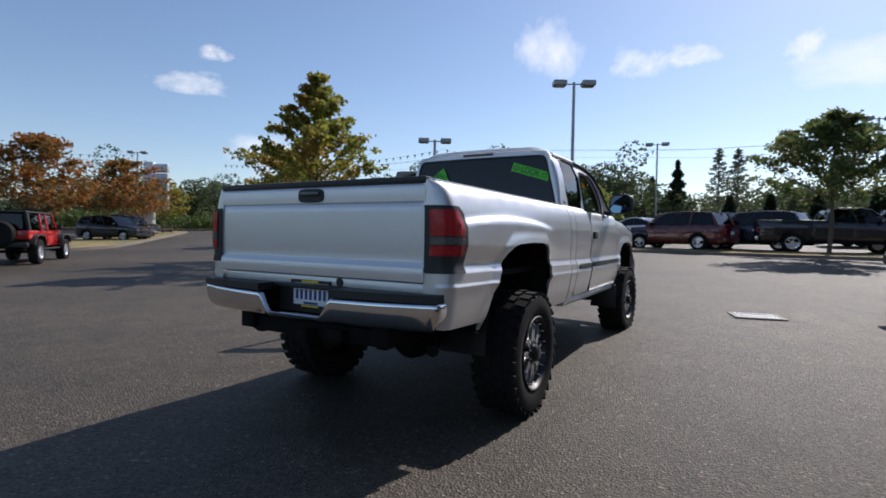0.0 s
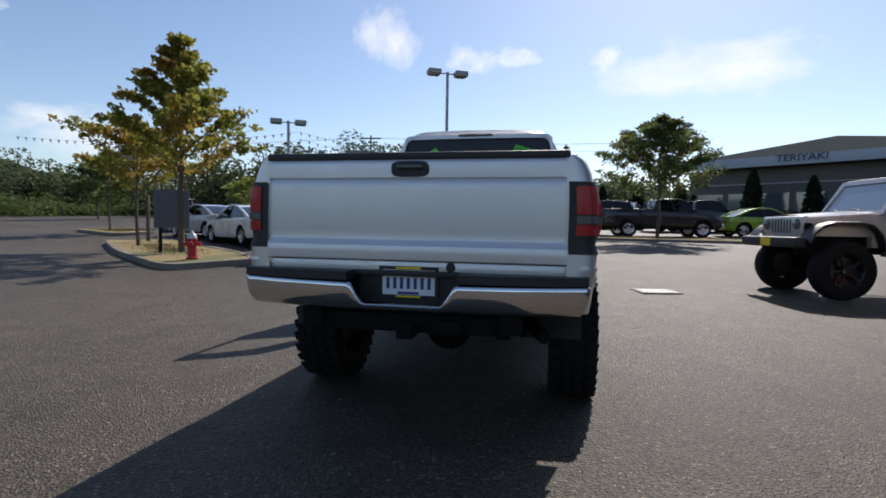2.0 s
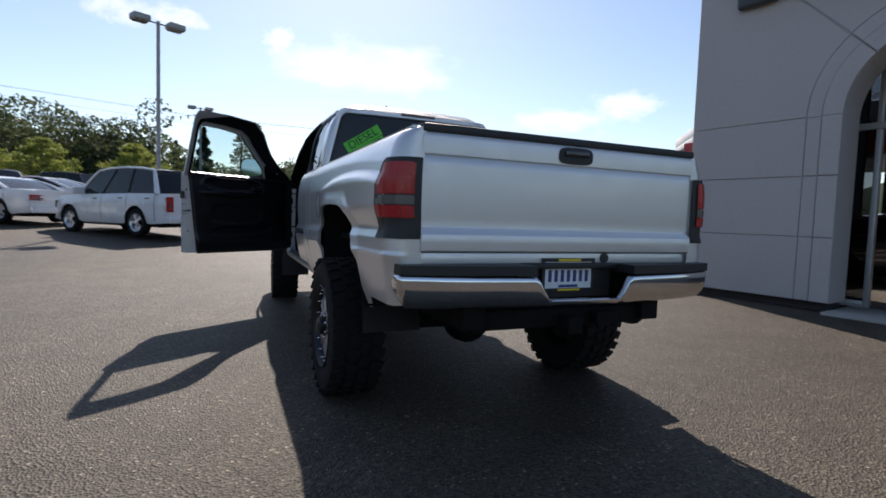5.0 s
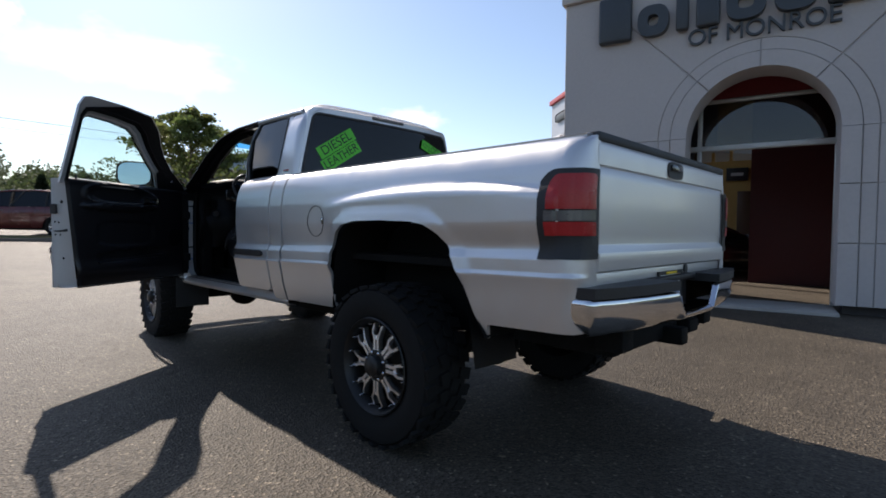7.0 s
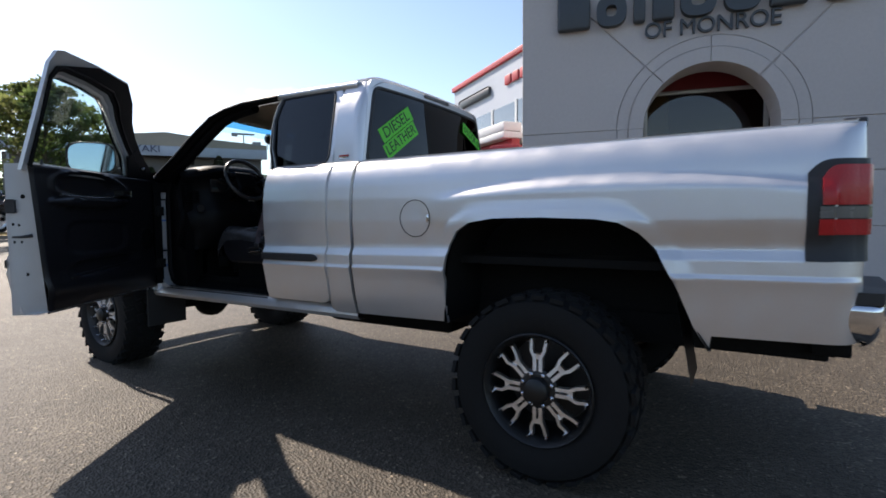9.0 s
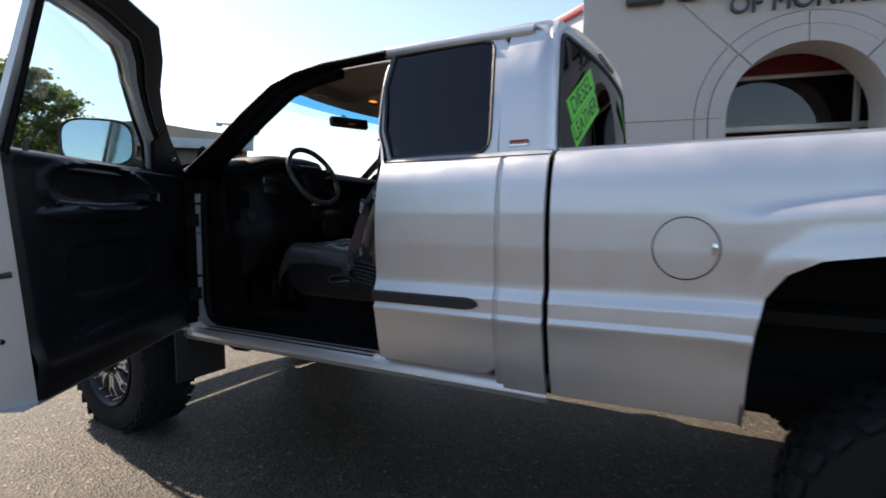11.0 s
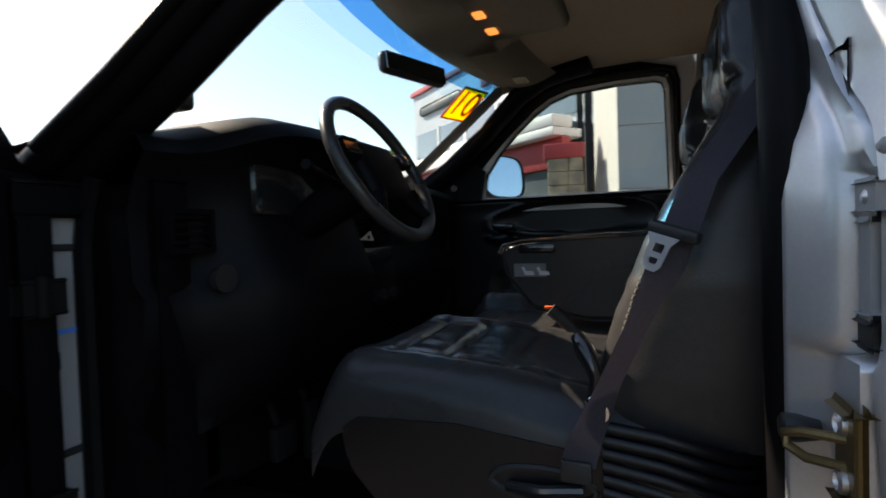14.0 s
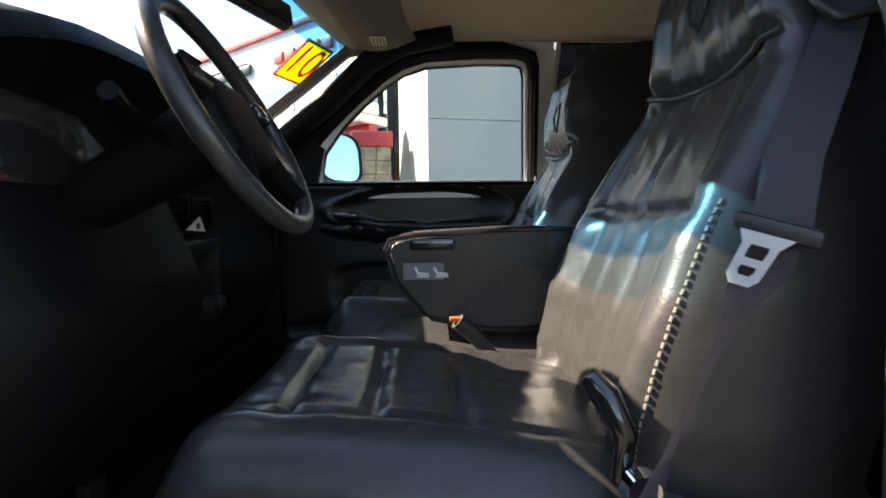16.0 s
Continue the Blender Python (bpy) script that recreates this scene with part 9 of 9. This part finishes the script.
def jeep(label, paint, m, top_mat, lift=0.0):
    """A square off-roader: tub, flat bonnet, seven-slot grille, wide flares, hard top."""
    v = thing("off_roader", label, "jeep", m, group="off-roaders")
    wb, R, W = 2.95, 0.43 + 0.24 * lift, 1.58
    ya, yb = -wb / 2, wb / 2
    y0, y1 = ya - 0.72, yb + 0.52
    z0, zb = 0.62, 1.17
    bm = bmesh.new()
    box(bm, -W / 2, W / 2, ya + 0.55, 0.75, z0, zb, 0.03)
    box(bm, -W / 2, W / 2, y0, ya + 0.55, z0 + 0.25, zb, 0.03)
    box(bm, -W / 2 + 0.05, W / 2 - 0.05, 0.70, 0.98, z0, zb + 0.01, 0.03)
    part("tub", bm, paint, v)
    bm = bmesh.new()
    rows = []
    for t in np.linspace(0, 1, 7):
        y = 0.92 + (y1 - 0.06 - 0.92) * t
        w = 0.74 - 0.13 * t
        top = 1.215 - 0.075 * t
        rows.append([(-w, y, 0.80), (-w, y, top - 0.10), (-w + 0.02, y, top - 0.03), (-w + 0.09, y, top), (0, y, top + 0.035), (w - 0.09, y, top), (w - 0.02, y, top - 0.03), (w, y, top - 0.10), (w, y, 0.80)])
    sheet(bm, rows)
    part("bonnet", bm, paint, v, smooth=50)
    bm = bmesh.new()
    box(bm, -0.60, 0.60, y1 - 0.10, y1, 0.74, 1.14, 0.04, seg=3)
    grille = part("grille", bm, paint, v)
    for k in range(7):
        bm = bmesh.new()
        x = (k - 3) * 0.085
        box(bm, x - 0.024, x + 0.024, y1 - 0.02, y1 + 0.006, 0.84, 1.09, 0.012)
        part("slot", bm, INK, grille)
    for s in (-1, 1):
        bm = bmesh.new()
        lathe(bm, [(0.095, y1 - 0.02), (0.095, y1 + 0.018), (0.08, y1 + 0.03), (0.0001, y1 + 0.045)], 24, "Y", (s * 0.44, 0, 1.0))
        part("headlamp", bm, CLEAR_LENS, grille)
        bm = bmesh.new()
        lathe(bm, [(0.04, y1 - 0.22), (0.04, y1 - 0.17)], 12, "Y", (s * 0.80, 0, 0.96))
        part("indicator", bm, AMBER, v)
        # flares
        for yc in (ya, yb):
            arc = [(-0.60, 0.62), (-0.52, 0.86), (-0.38, 1.01), (-0.2, 1.05), (0.2, 1.05), (0.40, 0.99), (0.52, 0.88), (0.60, 0.72)]
            if yc < 0:
                arc = [(-a, b) for a, b in arc][::-1]
            bm = bmesh.new()
            sheet(bm, [[(s * x, yc + a * k, b * 1.0 - d) for x, k, d in ((0.62, 1.0, 0.0), (0.84, 1.0, 0.0), (0.93, 1.01, 0.015), (0.94, 1.0, 0.05), (0.92, 0.97, 0.055))] for a, b in arc])
            bmesh.ops.recalc_face_normals(bm, faces=bm.faces)
            part("wheel_flare", bm, BLACK_PLASTIC, v, smooth=50)
            bm = bmesh.new()
            box(bm, s * 0.5, s * 0.62, yc - 0.5, yc + 0.5, 0.5, 1.02)
            part("wheel_well", bm, NEAR_BLACK, v)
            car_wheel(v, s * 0.79, yc, R, 0.30, s, BLACK_GLOSS if "silver" in label else ALLOY, 0.56, 5)
        # doors, handles, hinges, windows
        for d0, d1 in ((-0.30, 0.62), (ya + 0.58, -0.34)):
            bm = bmesh.new()
            box(bm, s * (W / 2) - 0.015, s * (W / 2) + 0.015, d0, d1, z0 + 0.08, zb - 0.005, 0.012)
            door = part("door", bm, paint, v)
            bm = bmesh.new()
            box(bm, s * (W / 2 + 0.015), s * (W / 2 + 0.05), d0 + 0.06, d0 + 0.24, zb - 0.16, zb - 0.11, 0.012)
            part("handle", bm, BLACK_PLASTIC, door)
            for z in (z0 + 0.2, zb - 0.15):
                bm = bmesh.new()
                box(bm, s * (W / 2 + 0.01), s * (W / 2 + 0.04), d1 - 0.02, d1 + 0.06, z - 0.025, z + 0.025, 0.006)
                part("hinge", bm, paint, door)
        def hx(z):
            return W / 2 - 0.01 - (z - zb) * 0.17
        for pts in ([(-0.26, zb + 0.03), (0.68, zb + 0.03), (0.42, 1.72), (-0.24, 1.73)], [(ya + 0.60, zb + 0.03), (-0.36, zb + 0.03), (-0.34, 1.73), (ya + 0.60, 1.73)], [(y0 + 0.12, zb + 0.03), (ya + 0.50, zb + 0.03), (ya + 0.50, 1.73), (y0 + 0.18, 1.73)]):
            bm = bmesh.new()
            prism(bm, [(s * hx(z), y, z) for y, z in pts], (-s * 0.01, 0, 0))
            part("side_window", bm, DARK_GLASS, v)
        for low_y, high_y, high_z in ((0.78, 0.45, 1.79), (-0.31, -0.29, 1.77), (ya + 0.55, ya + 0.55, 1.77)):
            bm = bmesh.new()
            tube(bm, [(s * hx(zb), low_y, zb), (s * hx(high_z), high_y, high_z)], 0.045, 8)
            part("door_frame", bm, paint, v, smooth=60)
        bm = bmesh.new()
        tube(bm, [(s * hx(zb), y0 + 0.06, zb), (s * hx(1.76), y0 + 0.12, 1.77)], 0.06, 8)
        part("rear_corner", bm, top_mat, v, smooth=60)
        bm = bmesh.new()
        box(bm, s * 0.84, s * 1.02, 0.50, 0.60, 1.20, 1.40, 0.03, seg=3)
        tube(bm, [(s * 0.78, 0.58, 1.22), (s * 0.88, 0.56, 1.25)], 0.02, 6)
        part("door_mirror", bm, BLACK_PLASTIC, v, smooth=60)
        bm = bmesh.new()
        box(bm, s * 0.60, s * 0.79, y0 - 0.03, y0 + 0.05, 0.92, 1.12, 0.012)
        part("tail_lamp", bm, RED_LENS, v)
        bm = bmesh.new()
        tube(bm, [(s * 0.84, ya + 0.52, 0.52), (s * 0.84, yb - 0.58, 0.52)], 0.035, 8)
        part("side_step", bm, BLACK_PLASTIC, v)
    bm = bmesh.new()
    box(bm, -0.70, 0.70, y0 + 0.08, 0.46, 1.76, 1.83, 0.03, seg=3)
    part("hard_top", bm, top_mat, v)
    bm = bmesh.new()
    prism(bm, [(-0.71, 0.80, zb + 0.06), (0.71, 0.80, zb + 0.06), (0.63, 0.48, 1.74), (-0.63, 0.48, 1.74)], (0, 0.01, 0))
    ws = part("windscreen", bm, material("sky_glass", (0.16, 0.22, 0.26), 0.05, 0.0, 0.05, coat=1.0, spec=1.0), v)
    bm = bmesh.new()
    ring_plate(bm, [(-0.78, 0.83, zb), (0.78, 0.83, zb), (0.70, 0.46, 1.80), (-0.70, 0.46, 1.80)], [(-0.70, 0.80, zb + 0.07), (0.70, 0.80, zb + 0.07), (0.62, 0.485, 1.73), (-0.62, 0.485, 1.73)], (0, 0.035, 0.01))
    part("windscreen_frame", bm, paint, v)
    for x in (-0.2, 0.35):
        bm = bmesh.new()
        tube(bm, [(x - 0.1, 0.88, zb + 0.05), (x, 0.84, zb + 0.10), (x + 0.25, 0.81, zb + 0.11)], 0.01, 6)
        part("wiper", bm, BLACK_PLASTIC, ws)
    bm = bmesh.new()
    prism(bm, [(-0.6, y0 + 0.09, zb + 0.05), (0.6, y0 + 0.09, zb + 0.05), (0.56, y0 + 0.13, 1.72), (-0.56, y0 + 0.13, 1.72)], (0, 0.01, 0))
    part("rear_screen", bm, DARK_GLASS, v)
    bm = bmesh.new()
    box(bm, -0.84, 0.84, y1 + 0.06, y1 + 0.26, 0.60, 0.78, 0.04, seg=3)
    box(bm, -0.40, 0.40, y1 - 0.1, y1 + 0.1, 0.62, 0.74)
    part("front_bumper", bm, BLACK_PLASTIC, v)
    bm = bmesh.new()
    box(bm, -0.15, 0.15, y1 + 0.262, y1 + 0.27, 0.62, 0.76)
    part("number_plate", bm, YELLOW, v)
    bm = bmesh.new()
    box(bm, -0.80, 0.80, y0 - 0.16, y0 + 0.02, 0.60, 0.76, 0.04, seg=3)
    part("rear_bumper", bm, BLACK_PLASTIC, v)
    bm = bmesh.new()
    lathe(bm, [(0.22, -0.12), (0.38, -0.14), (R, -0.08), (R, 0.06), (0.38, 0.12), (0.22, 0.1)], 28, "Y", (0.05, y0 - 0.16, 1.05))
    part("spare_wheel", bm, RUBBER, v)
    bm = bmesh.new()
    for s in (-1, 1):
        box(bm, s * 0.42 - 0.05, s * 0.42 + 0.05, y0 + 0.1, y1, 0.50, 0.62)
    for y in (ya, yb):
        tube(bm, [(-0.7, y, R), (0.7, y, R)], 0.05, 8)
    part("chassis", bm, NEAR_BLACK, v)
    bm = bmesh.new()
    box(bm, -0.66, 0.66, y0 + 0.2, 0.6, z0 + 0.1, zb - 0.05)
    for sx in (-0.36, 0.36):
        box(bm, sx - 0.22, sx + 0.22, -0.25, -0.05, zb - 0.1, 1.55, 0.05)
    part("cabin_trim", bm, CABIN_DARK, v)
    for ob in v.children:      # raised springs carry all but the wheels
        if not ob.name.startswith("tyre"):
            ob.matrix_basis = Matrix.Translation((0, 0, lift)) @ ob.matrix_basis
    return v


jeep("silver lifted four-door off-roader with black wheel flares", PEARL_P, by_wheel(98.6, (-0.80, 1.475), (5.42, 6.80)), BLACK_PLASTIC, 0.25)
jeep("bright red four-door off-roader with a black hard top", RED_P, by_wheel(52.3, (0.80, 0.0), (-19.95, 6.93)), BLACK_PLASTIC)

# ---- motorcycle ----
moto = thing("motorcycle", "black touring motorcycle with luggage on its stand", "motorcycle", pose(-6.75, 10.75, rise(-6.7, 10.7), 0, -7, 32))
for y, R in ((-0.78, 0.31), (0.82, 0.33)):
    bm = bmesh.new()
    lathe(bm, [(R * 0.62, -0.05), (R * 0.9, -0.075), (R, -0.03), (R, 0.03), (R * 0.9, 0.075), (R * 0.62, 0.05)], 28, "X", (0, y, R), closed=True)
    w = part("tyre", bm, RUBBER, moto)
    bm = bmesh.new()
    lathe(bm, [(R * 0.64, -0.03), (R * 0.55, 0.0), (R * 0.64, 0.03)], 24, "X", (0, y, R), caps=False)
    for k in range(9):
        a = 2 * math.pi * k / 9
        tube(bm, [(0, y, R), (0, y + R * 0.6 * math.cos(a), R + R * 0.6 * math.sin(a))], 0.012, 5)
    part("rim", bm, CHROME, w)
bm = bmesh.new()
box(bm, -0.15, 0.15, -0.15, 0.36, 0.25, 0.62, 0.06, seg=3)
part("engine", bm, NEAR_BLACK, moto)
bm = bmesh.new()
box(bm, -0.14, 0.14, 0.0, 0.52, 0.68, 0.92, 0.09, seg=3)
part("fuel_tank", bm, BLACK_P, moto, smooth=60)
bm = bmesh.new()
box(bm, -0.17, 0.17, -0.75, 0.02, 0.66, 0.80, 0.06, seg=3)
part("saddle", bm, LEATHER, moto, smooth=60)
for s in (-1, 1):
    bm = bmesh.new()
    box(bm, s * 0.17, s * 0.36, -1.0, -0.42, 0.38, 0.70, 0.05, seg=3)
    part("saddlebag", bm, BLACK_P, moto, smooth=60)
    bm = bmesh.new()
    tube(bm, [(s * 0.2, 0.2, 0.32), (s * 0.24, -0.4, 0.28), (s * 0.25, -0.95, 0.30)], 0.04, 10)
    part("exhaust_pipe", bm, CHROME, moto)
    bm = bmesh.new()
    tube(bm, [(0, 0.58, 1.0), (s * 0.3, 0.48, 1.08), (s * 0.43, 0.30, 1.05)], 0.016, 8)
    part("handlebar", bm, CHROME, moto)
    bm = bmesh.new()
    tube(bm, [(s * 0.1, 0.55, 0.95), (s * 0.1, 0.82, 0.33)], 0.028, 8)
    part("fork", bm, CHROME, moto)
    bm = bmesh.new()
    lathe(bm, [(0.035, -1.06), (0.03, -1.09)], 12, "Y", (s * 0.2, 0, 0.72))
    part("indicator", bm, AMBER, moto)
bm = bmesh.new()
sheet(bm, [[(x, 0.66 + 0.10 * (1 - (x / 0.4) ** 2) - 0.12 * t, 0.85 + 0.40 * t + 0.05 * (1 - (x / 0.4) ** 2)) for x in np.linspace(-0.36, 0.36, 11)] for t in np.linspace(0, 1, 6)])
bmesh.ops.solidify(bm, geom=bm.faces[:], thickness=0.02)
part("fairing", bm, BLACK_P, moto, smooth=60)
bm = bmesh.new()
box(bm, -0.26, 0.26, -1.05, -0.62, 0.84, 1.12, 0.08, seg=3)
part("top_box", bm, BLACK_P, moto, smooth=60)
bm = bmesh.new()
sheet(bm, [[(x, -0.78 + 0.40 * math.cos(a), 0.31 + 0.40 * math.sin(a)) for x in (-0.10, 0, 0.10)] for a in np.linspace(0.6, 3.0, 10)])
part("rear_fender", bm, BLACK_P, moto, smooth=60)
bm = bmesh.new()
box(bm, -0.06, 0.06, -1.17, -1.10, 0.62, 0.70, 0.02)
part("tail_lamp", bm, RED_LENS, moto)
bm = bmesh.new()
tube(bm, [(-0.12, 0.1, 0.3), (-0.32, 0.0, 0.02)], 0.014, 6)
part("side_stand", bm, NEAR_BLACK, moto)
